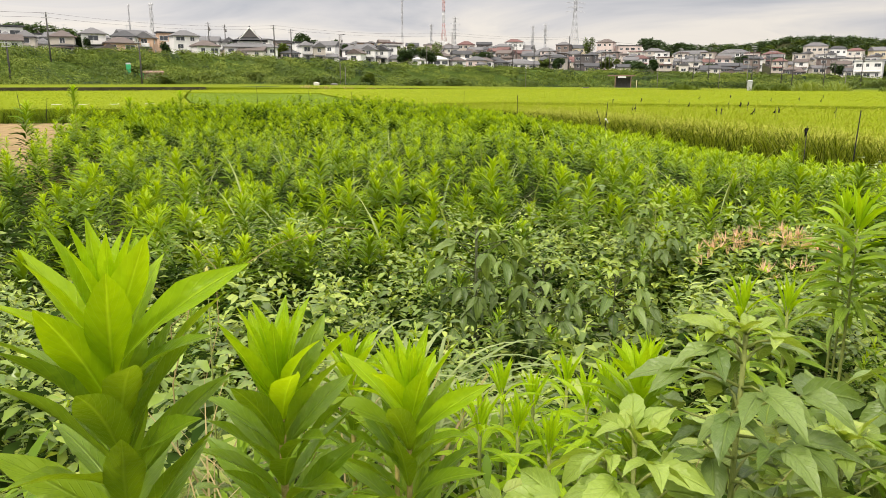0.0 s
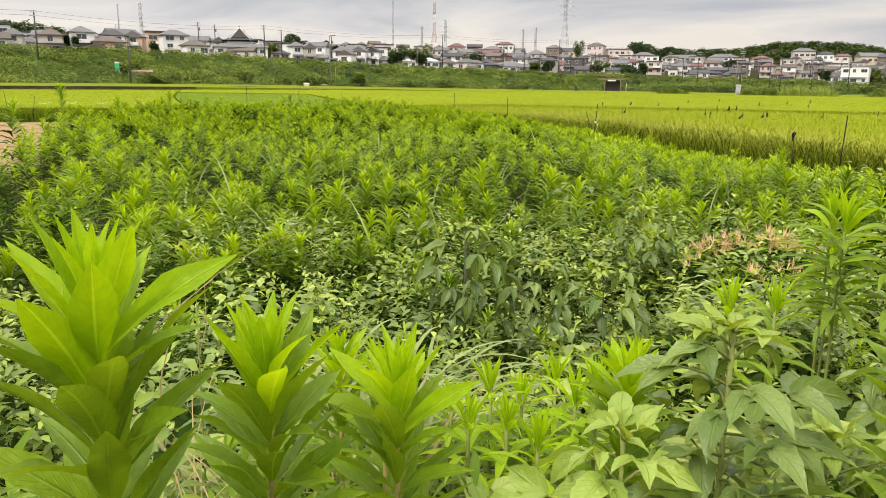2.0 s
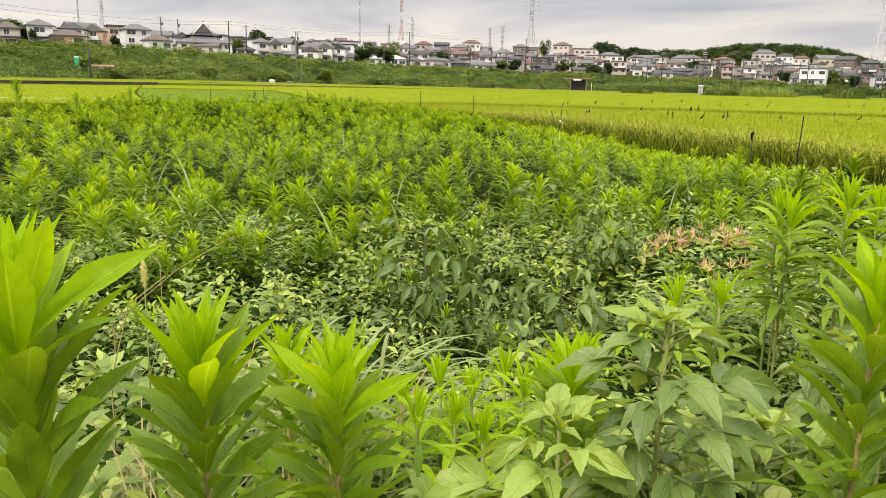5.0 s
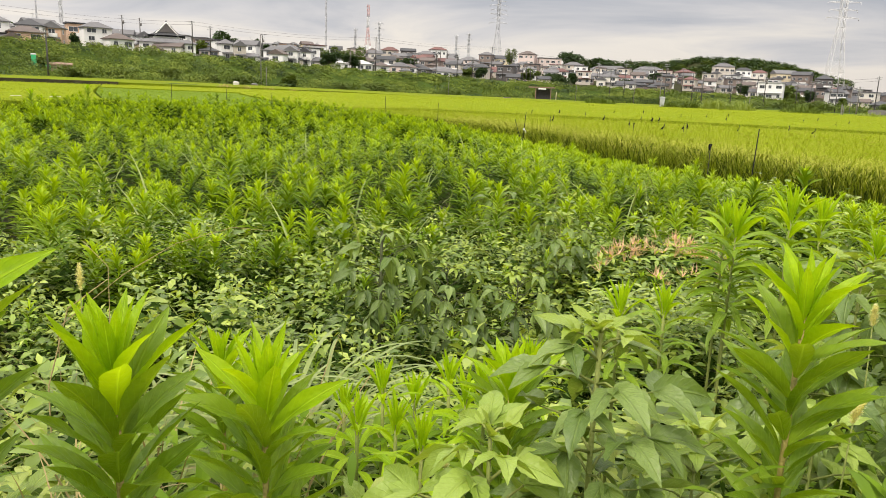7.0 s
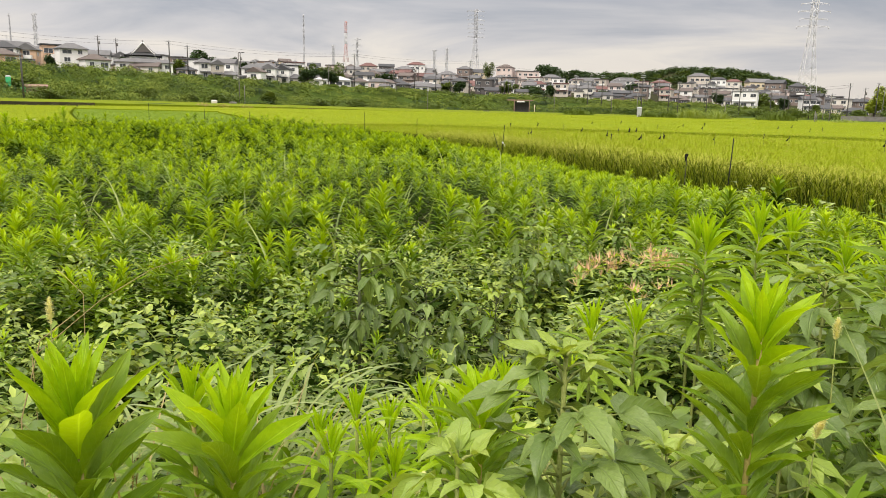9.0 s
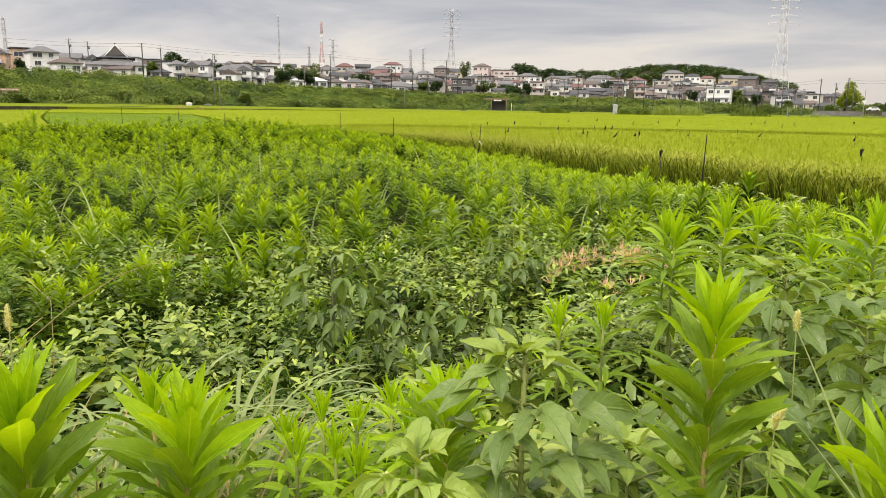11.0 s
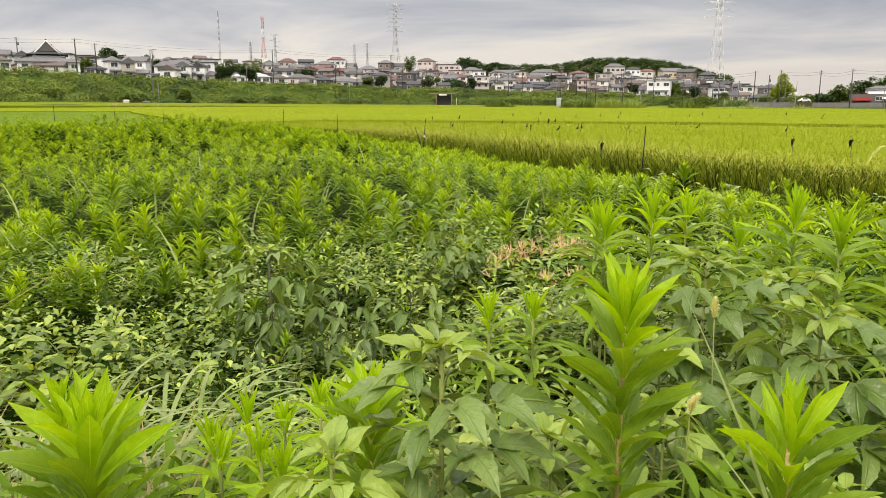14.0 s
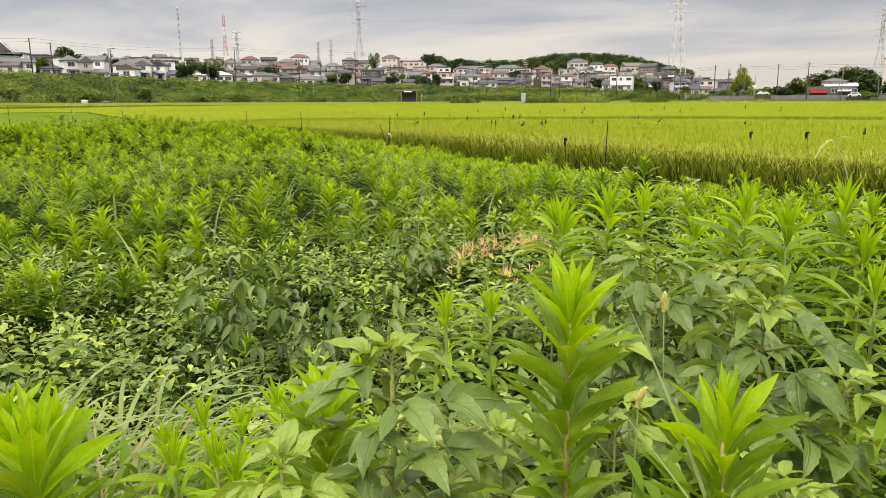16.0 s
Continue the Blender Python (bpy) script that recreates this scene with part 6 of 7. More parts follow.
def temple():
    x, y = -108.1, 238.7
    z = ground_z(x, y)
    root = thing("temple", x, y, z, "temple hall with white walls and a swept dark tiled roof", "temple", turn=114)
    top = 19.4 - z
    eave = top - 4.6
    bm = bmesh.new()
    box(bm, -5, 5, -4, 4, -2.5, eave)
    part("wall", bm, M["wall_white"], root)
    # swept gabled roof, upturned at the corners
    bm = bmesh.new()
    rows = []
    for i in range(9):
        s = i / 8
        row = []
        for j in range(9):
            u = j / 4 - 1
            lift = 0.5 * abs(u) ** 3 * (1 - s)
            half = 6.4 - 2.0 * min(1.0, s / 0.3)
            row.append((u * half, -5.6 * (1 - s), eave - 0.1 + lift + 4.7 * s ** 1.55))
        rows.append(row)
    for side in (1, -1):
        vs = [[bm.verts.new((p[0], p[1] * side, p[2])) for p in row] for row in rows]
        for a, b in zip(vs, vs[1:]):
            for j in range(8):
                bm.faces.new((a[j], a[j + 1], b[j + 1], b[j]))
    for side in (1, -1):
        prof = [(row[-1][0] * side, row[-1][1], row[-1][2]) for row in rows]
        left = [bm.verts.new(p) for p in prof]
        right = [bm.verts.new((p[0], -p[1], p[2])) for p in prof]
        for i in range(8):
            bm.faces.new((left[i], left[i + 1], right[i + 1], right[i]))
    bmesh.ops.remove_doubles(bm, verts=bm.verts, dist=0.01)
    bmesh.ops.recalc_face_normals(bm, faces=bm.faces)
    part("roof", bm, M["roof_slate"], root)
    bm = bmesh.new()
    box(bm, -4.6, 4.6, -0.2, 0.2, top - 0.2, top + 0.3)
    part("ridge", bm, M["roof_slate"], root)
    for side in (-1, 1):
        bm = bmesh.new()
        v = [bm.verts.new((side * 4.46, q, zz)) for q, zz in ((-2.9, eave + 1.35), (2.9, eave + 1.35), (0, eave + 4.0))]
        f = bm.faces.new(v if side > 0 else v[::-1])
        g = bmesh.ops.extrude_face_region(bm, geom=[f])
        for q in g["geom"]:
            if isinstance(q, bmesh.types.BMVert):
                q.co.x += side * 0.08
        bmesh.ops.recalc_face_normals(bm, faces=bm.faces)
        part("gable_board", bm, M["wall_dark"], root, "dark latticed gable board")
        for q in (-1, 1):
            bm = bmesh.new()
            edge = [(side * 4.56, q * 5.6 * (1 - t), eave - 0.28 + 4.7 * t ** 1.55) for t in (0.32, 0.45, 0.6, 0.75, 0.9, 1.0)]
            tube(bm, edge, [0.2] * 6, 4)
            part("bargeboard", bm, M["wall_white"], root, "white swept bargeboard")
    # the lower hall before it, its long side to the fields
    bm = bmesh.new()
    box(bm, -9.5, -5.5, -8.5, 8.0, -2.5, eave - 1.9)
    hall = part("front_hall", bm, M["wall_white"], root)
    part("front_roof", roof_mesh(4.0, 16.5, eave - 1.9, 1.1, "hip", 0.5), M["roof_grey"], hall, matrix=pose(-7.5, -0.25, 0))
    for i in range(6):
        window(root, -9.5, -7.0 + 2.6 * i, (eave - 1.9) * 0.68, 1.8, 1.2, -math.pi / 2)
    for i in range(4):
        window(root, -3.6 + 2.4 * i, -4, eave * 0.6, 1.7, 1.5, 0)
    bm = roof_mesh(12, 9, 3.4, 1.2, "hip", 0.4)
    part("lower_roof", bm, M["roof_grey"], root)


temple()


def sunk(x, y):
    """How far the fields before the levee lie below the road level that pole heights count from."""
    d, az = math.hypot(x, y), math.degrees(math.atan2(x, y))
    if d > lerp_table(az)[2]:
        return 0.0
    return max(0.0, 1.5 * smooth((az + 24) / 20) - smooth((az - 4) / 18)) * smooth((d - 55) / 70)


def utility_pole(x, y, h, kind):
    z = ground_z(x, y) - 0.2
    label = {"wood": "tall utility pole with crossarms and insulators", "lamp": "slim grey street lamp pole", "thin": "thin pale metal pole by the fields", "sign": "pale post with a triangular road sign"}[kind]
    root = thing("street_lamp" if kind == "lamp" else "road_sign" if kind == "sign" else "utility_pole", x, y, z, label, "pole", "poles along the roads")
    h += 0.2 + sunk(x, y)
    bm = bmesh.new()
    r0 = {"wood": 0.19, "lamp": 0.14, "thin": 0.11, "sign": 0.1}[kind]
    tube(bm, [(0, 0, 0), (0, 0, h * 0.5), (0, 0, h)], [r0, r0 * 0.9, r0 * 0.75], 8)
    part("pole", bm, M["pole_wood"] if kind == "wood" else M["pole"], root)
    if kind == "wood":
        for q in (0.35, 1.1):
            bm = bmesh.new()
            box(bm, -0.9, 0.9, -0.33, -0.21, h - q - 0.06, h - q + 0.06)
            arm = part("crossarm", bm, M["steel"], root)
            bm = bmesh.new()
            for u in (-0.8, -0.3, 0.3, 0.8):
                tube(bm, [(u, -0.27, h - q + 0.05), (u, -0.27, h - q + 0.22)], [0.05, 0.035], 6)
            tagged(part("insulator", bm, M["pole"], arm), kind="stuff")
        if int(abs(y)) % 2:
            bm = bmesh.new()
            tube(bm, [(0.42, 0, h - 2.6), (0.42, 0, h - 1.6)], [0.27, 0.27], 8)
            part("transformer", bm, M["pole"], root)
    elif kind == "lamp":
        bm = bmesh.new()
        tube(bm, [(0, 0, h - 0.15), (0.6, 0, h + 0.05), (1.2, 0, h + 0.05)], [0.07, 0.06, 0.06], 5)
        box(bm, 0.9, 1.7, -0.15, 0.15, h - 0.05, h + 0.1)
        part("lamp_head", bm, M["pole_dark"], root)
    elif kind == "sign":
        bm = bmesh.new()
        v = [bm.verts.new((p, -0.14, q)) for p, q in ((-0.42, h + 0.3), (0.42, h + 0.3), (0, h - 0.4))]
        f = bm.faces.new(v)
        e = bmesh.ops.extrude_face_region(bm, geom=[f])
        for g in e["geom"]:
            if isinstance(g, bmesh.types.BMVert):
                g.co.y += 0.06
        bmesh.ops.recalc_face_normals(bm, faces=bm.faces)
        part("sign_plate", bm, M["white_steel"], root)


def pylon(x, y, h, span, arms, kind):
    z = ground_z(x, y) - 1
    label = {"grey": "grey lattice power pylon", "white": "large pale lattice power pylon", "red": "red and white lattice transmission tower", "mast": "slender grey lattice mast"}[kind]
    root = thing("pylon", x, y, z, label + " behind the town", "pylon", "towers on the skyline", -math.degrees(math.atan2(x, y)) + 20)
    base = {"grey": 0.075, "white": 0.08, "red": 0.085, "mast": 0.011}[kind] * h
    tip = {"grey": 0.016, "white": 0.022, "red": 0.014, "mast": 0.006}[kind] * h
    thick = {"grey": 0.00026, "white": 0.00033, "red": 0.00017, "mast": 0.00016}[kind] * math.hypot(x, y)
    levels = 12
    bands = 5 if kind == "red" else 1

    def half(k):
        return tip + (base - tip) * max(0.0, 1 - k / 0.62) ** 1.15 if kind != "mast" else tip + (base - tip) * (1 - k)

    for b in range(bands):
        bm = bmesh.new()
        lo, hi = b * levels // bands, (b + 1) * levels // bands
        ks = [(1 - (1 - i / levels) ** 1.25) for i in range(lo, hi + 1)]
        for sx, sy in ((1, 1), (1, -1), (-1, -1), (-1, 1)):
            tube(bm, [(sx * half(k), sy * half(k), k * h) for k in ks], [thick] * len(ks), 4)
        for k0, k1 in zip(ks, ks[1:]):
            a, c = half(k0), half(k1)
            for p, q in (((1, 1), (1, -1)), ((1, -1), (-1, -1)), ((-1, -1), (-1, 1)), ((-1, 1), (1, 1))):
                tube(bm, [(p[0] * a, p[1] * a, k0 * h), (q[0] * c, q[1] * c, k1 * h)], [thick * 0.55] * 2, 3)
                tube(bm, [(q[0] * a, q[1] * a, k0 * h), (p[0] * c, p[1] * c, k1 * h)], [thick * 0.55] * 2, 3)
                tube(bm, [(p[0] * c, p[1] * c, k1 * h), (q[0] * c, q[1] * c, k1 * h)], [thick * 0.5] * 2, 3)
        part("lattice", bm, M["red_steel"] if kind == "red" and b % 2 == 0 else M["white_steel"] if kind in ("white", "red") else M["steel_far"], root)
    for i in range(arms):
        k = 0.66 + 0.32 * i / max(1, arms - 1)
        reach = span * (0.36 if i % 2 else 0.42) * (0.4 if kind in ("mast", "red") else 1)
        bm = bmesh.new()
        for s in (-1, 1):
            tube(bm, [(0, 0, k * h + 0.012 * h), (s * reach, 0, k * h)], [thick * 0.8, thick * 0.6], 4)
            tube(bm, [(0, 0, k * h - 0.006 * h), (s * reach, 0, k * h)], [thick * 0.8, thick * 0.6], 4)
            tube(bm, [(s * reach, 0, k * h), (s * reach, 0, k * h - 0.02 * h)], [thick * 0.8] * 2, 4)
        part("crossarm", bm, M["white_steel"] if kind == "white" else M["steel_far"], root)


def power_line(a, b, sag, thick=0.024):
    bm = bmesh.new()
    a, b = Vector(a), Vector(b)
    pts = [tuple(a.lerp(b, i / 12) - Vector((0, 0, sag * 4 * (i / 12) * (1 - i / 12)))) for i in range(13)]
    tube(bm, pts, [thick] * 13, 4)
    me = bpy.data.meshes.new("power_line")
    bm.to_mesh(me)
    bm.free()
    me.materials.append(M["pole_dark"])
    tagged(new("power_line", me), "thin dark sagging power line between poles", "cable", "power lines")


def pole_top(x, y, h, drop=0.2):
    return (x, y, ground_z(x, y) + h - drop)


utility_pole(-110.8, 144.5, 10.0, "wood")
utility_pole(-91.0, 146.1, 9.1, "wood")
utility_pole(-93.6, 224.3, 9.8, "wood")
utility_pole(-69.0, 213.2, 14.1, "lamp")
utility_pole(-64.0, 202.2, 4.9, "thin")
utility_pole(-50.5, 300.8, 13.1, "wood")
utility_pole(-58.7, 290.2, 8.1, "lamp")
utility_pole(-5.0, 350.0, 15.6, "wood")
utility_pole(-19.0, 321.5, 9.9, "wood")
utility_pole(-17.3, 249.4, 6.3, "thin")
utility_pole(-102.8, 122.7, 7.3, "wood")
utility_pole(46.3, 326.7, 12.3, "wood")
utility_pole(53.0, 330.8, 14.5, "wood")
utility_pole(28.4, 288.6, 7.2, "thin")
utility_pole(42.7, 246.3, 7.0, "thin")
utility_pole(56.7, 274.2, 11.9, "lamp")
utility_pole(60.2, 283.7, 13.9, "wood")
utility_pole(79.2, 320.4, 13.2, "wood")
utility_pole(83.0, 319.4, 14.0, "wood")
utility_pole(91.0, 306.8, 12.5, "wood")
utility_pole(102.7, 303.1, 11.7, "wood")
utility_pole(113.4, 299.2, 10.3, "wood")
utility_pole(119.4, 296.9, 11.5, "wood")
utility_pole(124.0, 295.0, 9.8, "wood")
utility_pole(122.2, 284.9, 10.8, "wood")
utility_pole(64.2, 199.9, 5.0, "thin")
utility_pole(72.4, 164.8, 1.8, "thin")
utility_pole(103.7, 227.4, 7.6, "wood")
utility_pole(122.5, 273.9, 8.1, "lamp")
utility_pole(129.3, 270.7, 12.4, "wood")
utility_pole(138.1, 277.6, 11.2, "wood")
utility_pole(137.0, 266.9, 12.6, "wood")
utility_pole(143.4, 274.9, 12.0, "thin")
utility_pole(141.9, 264.4, 8.5, "thin")
utility_pole(148.4, 260.8, 12.3, "wood")
utility_pole(146.4, 238.7, 12.0, "wood")
utility_pole(116.3, 174.9, 7.4, "thin")
utility_pole(126.9, 191.9, 5.9, "thin")
utility_pole(134.4, 186.7, 4.9, "thin")
utility_pole(70.9, 132.2, 3.0, "sign")
utility_pole(82.9, 182.0, 6.1, "thin")
utility_pole(68.1, 155.8, 2.2, "thin")
pylon(-7.3, 900.0, 91.3, 26, 7, "grey")
pylon(217.5, 515.8, 75.2, 24, 6, "white")
pylon(362.0, 504.8, 57.6, 14, 5, "grey")
pylon(-193.7, 1082.8, 93.4, 15, 3, "red")
pylon(-228.8, 973.5, 89.6, 7, 4, "mast")
pylon(-210.4, 1282.9, 87.3, 20, 4, "grey")
pylon(-287.9, 1472.1, 89.4, 12, 3, "grey")
pylon(-92.1, 1497.2, 87.3, 14, 3, "grey")
pylon(-63.2, 1398.6, 83.8, 14, 4, "grey")
pylon(-374.8, 591.3, 49.7, 7, 4, "mast")
pylon(-616.8, 1029.4, 98.0, 9, 3, "grey")

r_poles = random.Random(9)
for i in range(26):
    pole_az = r_poles.uniform(-33, 24)
    pole_d = lerp_table(pole_az)[0] + r_poles.uniform(8, 95)
    utility_pole(round(pole_d * math.sin(math.radians(pole_az)), 1), round(pole_d * math.cos(math.radians(pole_az)), 1), r_poles.uniform(9.5, 12.5), "wood")

for drop in (0.1, 1.0):
    power_line(pole_top(-110.8, 144.5, 10.0, drop), pole_top(-93.6, 224.3, 9.8, drop), 1.2)
    power_line(pole_top(-93.6, 224.3, 9.8, drop), pole_top(-50.5, 300.8, 13.1, drop), 1.3)
    power_line(pole_top(-50.5, 300.8, 13.1, drop), pole_top(-5.0, 350.0, 15.6, drop), 1.0)
    power_line(pole_top(-160, 90, 11, drop), pole_top(-110.8, 144.5, 10.0, drop), 1.3)
    power_line(pole_top(137.0, 266.9, 12.6, drop), pole_top(148.4, 260.8, 12.3, drop), 0.4)
    power_line(pole_top(148.4, 260.8, 12.3, drop), pole_top(146.4, 238.7, 12.0, drop), 0.8)
    power_line(pole_top(146.4, 238.7, 12.0, drop), pole_top(190, 215, 12.0, drop), 0.9)
    power_line(pole_top(102.7, 303.1, 11.7, drop), pole_top(129.3, 270.7, 12.4, drop), 0.8)
    power_line(pole_top(53.0, 330.8, 14.5, drop), pole_top(83.0, 319.4, 14.0, drop), 0.7)
    power_line(pole_top(-5.0, 350.0, 15.6, drop), pole_top(53.0, 330.8, 14.5, drop), 1.0)


def toilet():
    x, y = -100.6, 156.55
    root = thing("portable_toilet", x, y, ground_z(x, y) + 0.3, "bright green plastic portable toilet on the levee slope", "toilet", turn=32)
    bm = bmesh.new()
    box(bm, -0.5, 0.5, -0.5, 0.5, -0.9, 2.0)
    bmesh.ops.bevel(bm, geom=bm.edges[:], offset=0.06, segments=1, affect="EDGES")
    part("body", bm, M["toilet"], root)
    part("roof", roof_mesh(1.0, 1.0, 2.05, 0.15, "hip", 0.04), M["steel"], root)
    bm = bmesh.new()
    box(bm, -0.38, 0.38, -0.54, -0.51, -0.1, 1.85)
    part("door", bm, M["toilet"], root)


def shed():
    x, y = -96.2, 159.3
    root = thing("shed", x, y, ground_z(x, y) + 0.3, "small rusty corrugated iron shed on the levee slope", "shed", turn=31)
    bm = bmesh.new()
    box(bm, -2.0, 2.0, -1.0, 1.0, -1.7, 1.3)
    part("wall", bm, M["rust"], root)
    for i in range(9):
        bm = bmesh.new()
        box(bm, -1.95 + i * 0.44, -1.75 + i * 0.44, -1.05, -1.003, -0.3, 1.3)
        part("sheet", bm, M["rust"], root)
    part("roof", roof_mesh(4.2, 2.2, 1.42, 0.35, "gable", 0.15), M["rust"], root)
    bm = bmesh.new()
    box(bm, -3.1, -2.05, -1.0, 0.9, -0.6, 1.1)
    part("lean_to", bm, M["toilet"], root, "pale green sheet lean-to")


toilet()
shed()


def underpass():
    x, y = 16.3, 296.0
    root = thing("underpass", x, y, ground_z(x, y), "concrete underpass with a dark panel for its shaded passage", "underpass", turn=-3)
    bm = bmesh.new()
    for b in ((-5.6, 4.6, -0.5, 1.5, 4.6, 5.0), (-2.9, -2.6, -0.3, 3, -1, 4.6), (3.0, 3.25, -0.3, 3, -1, 4.6)):
        box(bm, *b)
    part("beam", bm, M["rust"], root)
    # a solid dark panel stands in for the shade of the passage
    bm = bmesh.new()
    box(bm, -2.55, 2.95, 2.0, 2.4, -1, 4.3)
    part("opening", bm, M["pole_wood"], root, "dark panel standing for the shaded passage")
    bm = bmesh.new()
    box(bm, -1.8, 1.2, -0.62, -0.5, 4.0, 4.5)
    part("sign_board", bm, M["white_steel"], root, "white height board")
    bm = bmesh.new()
    tube(bm, [(5.2, -1, -1), (5.2, -1, 3.2)], [0.12, 0.12], 6)
    part("barrier_post", bm, M["wall_yellow"], root, "yellow barrier post")


underpass()


def car(x, y, turn, paint="car", lift=1.2, label="small white car parked on the road by the wall"):
    z = ground_z(x, y)
    root = thing("car", x, y, z + lift, label, "car", "parked cars", turn)
    bm = bmesh.new()
    prof = [(-1.9, 0.35), (-1.95, 0.8), (-1.3, 0.95), (-0.7, 1.45), (0.9, 1.48), (1.5, 1.0), (1.9, 0.85), (1.95, 0.35)]
    sides = [[bm.verts.new((px, s * (0.8 if pz < 1.2 else 0.66), pz)) for px, pz in prof] for s in (-1, 1)]
    bm.faces.new(sides[0])
    bm.faces.new(sides[1][::-1])
    for i in range(len(prof)):
        j = (i + 1) % len(prof)
        bm.faces.new((sides[0][i], sides[1][i], sides[1][j], sides[0][j]))
    bmesh.ops.recalc_face_normals(bm, faces=bm.faces)
    part("body", bm, M[paint], root)
    bm = bmesh.new()
    box(bm, -0.75, 1.0, -0.83, 0.83, 1.0, 1.36)
    part("side_window", bm, M["glass"], root)
    for wx in (-1.2, 1.25):
        for wy in (-0.78, 0.78):
            bm = bmesh.new()
            tube(bm, [(wx, wy - 0.1, 0.3), (wx, wy + 0.1, 0.3)], [0.31, 0.31], 12)
            part("wheel", bm, M["tyre"], root)
    bm = bmesh.new()
    box(bm, -2.4, 2.4, -1.4, 1.4, -1.6, 0.0)
    part("road_slab", bm, M["concrete"], root, "grey road edge under the car")


car(140.5, 256.0, -10, lift=1.7)
car(158.2, 231.0, -34, lift=1.0)
ribbon("guard_wall", [(127.7, 271.4), (151.5, 259), (185, 226)], 0.5, -1.0, 1.3, M["pole"], "long weathered concrete road wall", "wall")


def depot():
    x, y = 160.2, 253.6
    root = thing("depot", x, y, ground_z(x, y), "low shop with a red awning under pale roofs", "building", turn=-30)
    # shade under the roofs is put into a dark wall colour
    bm = bmesh.new()
    box(bm, -4, 12, 2, 12, -1, 4.6)
    part("wall", bm, M["wall_dark"], root, "shop front coloured dark for its shade")
    bm = bmesh.new()
    box(bm, -3.0, 2.6, -0.5, 2, 2.3, 3.3)
    part("awning", bm, M["red"], root, "red awning")
    bm = roof_mesh(10, 9, 4.7, 1.1, "gable", 0.4)
    part("roof", bm, M["steel_far"], root, "pale metal roof", matrix=pose(7, 7, 0))
    part("canopy", roof_mesh(4, 2.4, 3.0, 0.4, "gable", 0.2), M["steel_far"], root, matrix=pose(8, 0.8, 0))
    part("rear_roof", roof_mesh(8, 7, 6.5, 1.0, "hip", 0.4), M["roof_grey"], root, "grey upper roof", matrix=pose(5, 9, 0))
    bm = bmesh.new()
    box(bm, 1, 9, 6, 12, 5.0, 6.5)
    part("upper_wall", bm, M["wall_cream"], root)
    for i in range(3):
        window(root, 5 + 3 * i, 2, 3.0, 2.2, 1.4, 0)


depot()


def large_hall():
    x, y = 268.0, 346.0
    z = ground_z(x, y)
    root = thing("hall", x, y, z, "large pale pink flat-roofed hall with a window row", "building", turn=-36)
    h = 18.5 - z
    bm = bmesh.new()
    box(bm, -14, 26, -8, 8, -1, h)
    part("wall", bm, M["wall_pink"], root)
    part("roof", roof_mesh(40.6, 16.6, h, 0, "flat", 0.0), M["roof_white"], root, matrix=pose(6, 0, 0.01))
    for i in range(9):
        window(root, -11 + 4 * i, -8, h - 5, 1.8, 1.5, 0)


large_hall()

# ---- stakes and bird scarers in the rice ----


def stake(x, y, top, lean=0.0):
    z = ground_z(x, y) - 0.1
    root = thing("stake", x, y, z, "thin dark stake standing in the rice edge", "stake", "stakes in the rice")
    bm = bmesh.new()
    tube(bm, [(0, 0, 0), (lean * 0.5, 0, (top - z) * 0.5), (lean, 0, top - z)], [0.010, 0.009, 0.008], 6)
    part("shaft", bm, M["black"], root)


stake(4.02, 12.25, 1.50, 0.05)
stake(-1.85, 21.7, 1.54)
stake(-4.1, 26.3, 1.60)
stake(0.55, 20.4, 1.42, 0.1)
stake(0.78, 20.38, 1.22, -0.42)
stake(-19.5, 23.6, 1.5, -0.2)
stake(-19.0, 23.9, 1.35, 0.25)
stake(-12.4, 27.5, 1.75)
stake(-10.4, 27.8, 1.6)
stake(-9.2, 29.5, 1.5)


def knot(x, y, z):
    """A pale cord knot where two stakes cross."""
    bm = bmesh.new()
    bmesh.ops.create_icosphere(bm, subdivisions=1, radius=0.035)
    for i, v in enumerate(bm.verts):
        v.co *= 0.8 + 0.35 * ((i * 7) % 5) / 5
    tube(bm, [(0, 0, 0), (0.05, 0, -0.05), (0.06, 0, -0.11)], [0.008, 0.007, 0.005], 5)
    me = bpy.data.meshes.new("cord_knot")
    bm.to_mesh(me)
    bm.free()
    me.materials.append(M["white_steel"])
    ob = tagged(new("cord_knot", me), "pale cord knot tied round crossed stakes", "cord")
    ob.matrix_basis = pose(x, y, z)


knot(0.615, 20.37, 0.95)


def scarer(x, y, seed):
    r = random.Random(seed)
    z = ground_z(x, y) - 0.1
    root = thing("bird_scarer", x, y, z, "black cloth strip on a thin stick above rice", "bird scarer", "bird scarers in the rice", r.uniform(0, 90))
    bm = bmesh.new()
    tube(bm, [(0, 0, 0), (0, 0, 1.3)], [0.008, 0.006], 5)
    part("stick", bm, M["pole_dark"], root)
    bm = bmesh.new()
    tilt, w, n = r.uniform(-0.6, 0.4), r.uniform(0.028, 0.045), 5
    rows = [[bm.verts.new((u * w + tilt * 0.16 * i / n + 0.02 * math.sin(i), 0.03 * math.sin(2.0 * i / n + u), 1.27 - 0.15 * i / n)) for u in (-1, 0, 1)] for i in range(n + 1)]
    for a, b in zip(rows, rows[1:]):
        for j in range(2):
            bm.faces.new((a[j], a[j + 1], b[j + 1], b[j]))
    bmesh.ops.solidify(bm, geom=bm.faces[:], thickness=0.006)
    part("cloth", bm, M["black"], root)


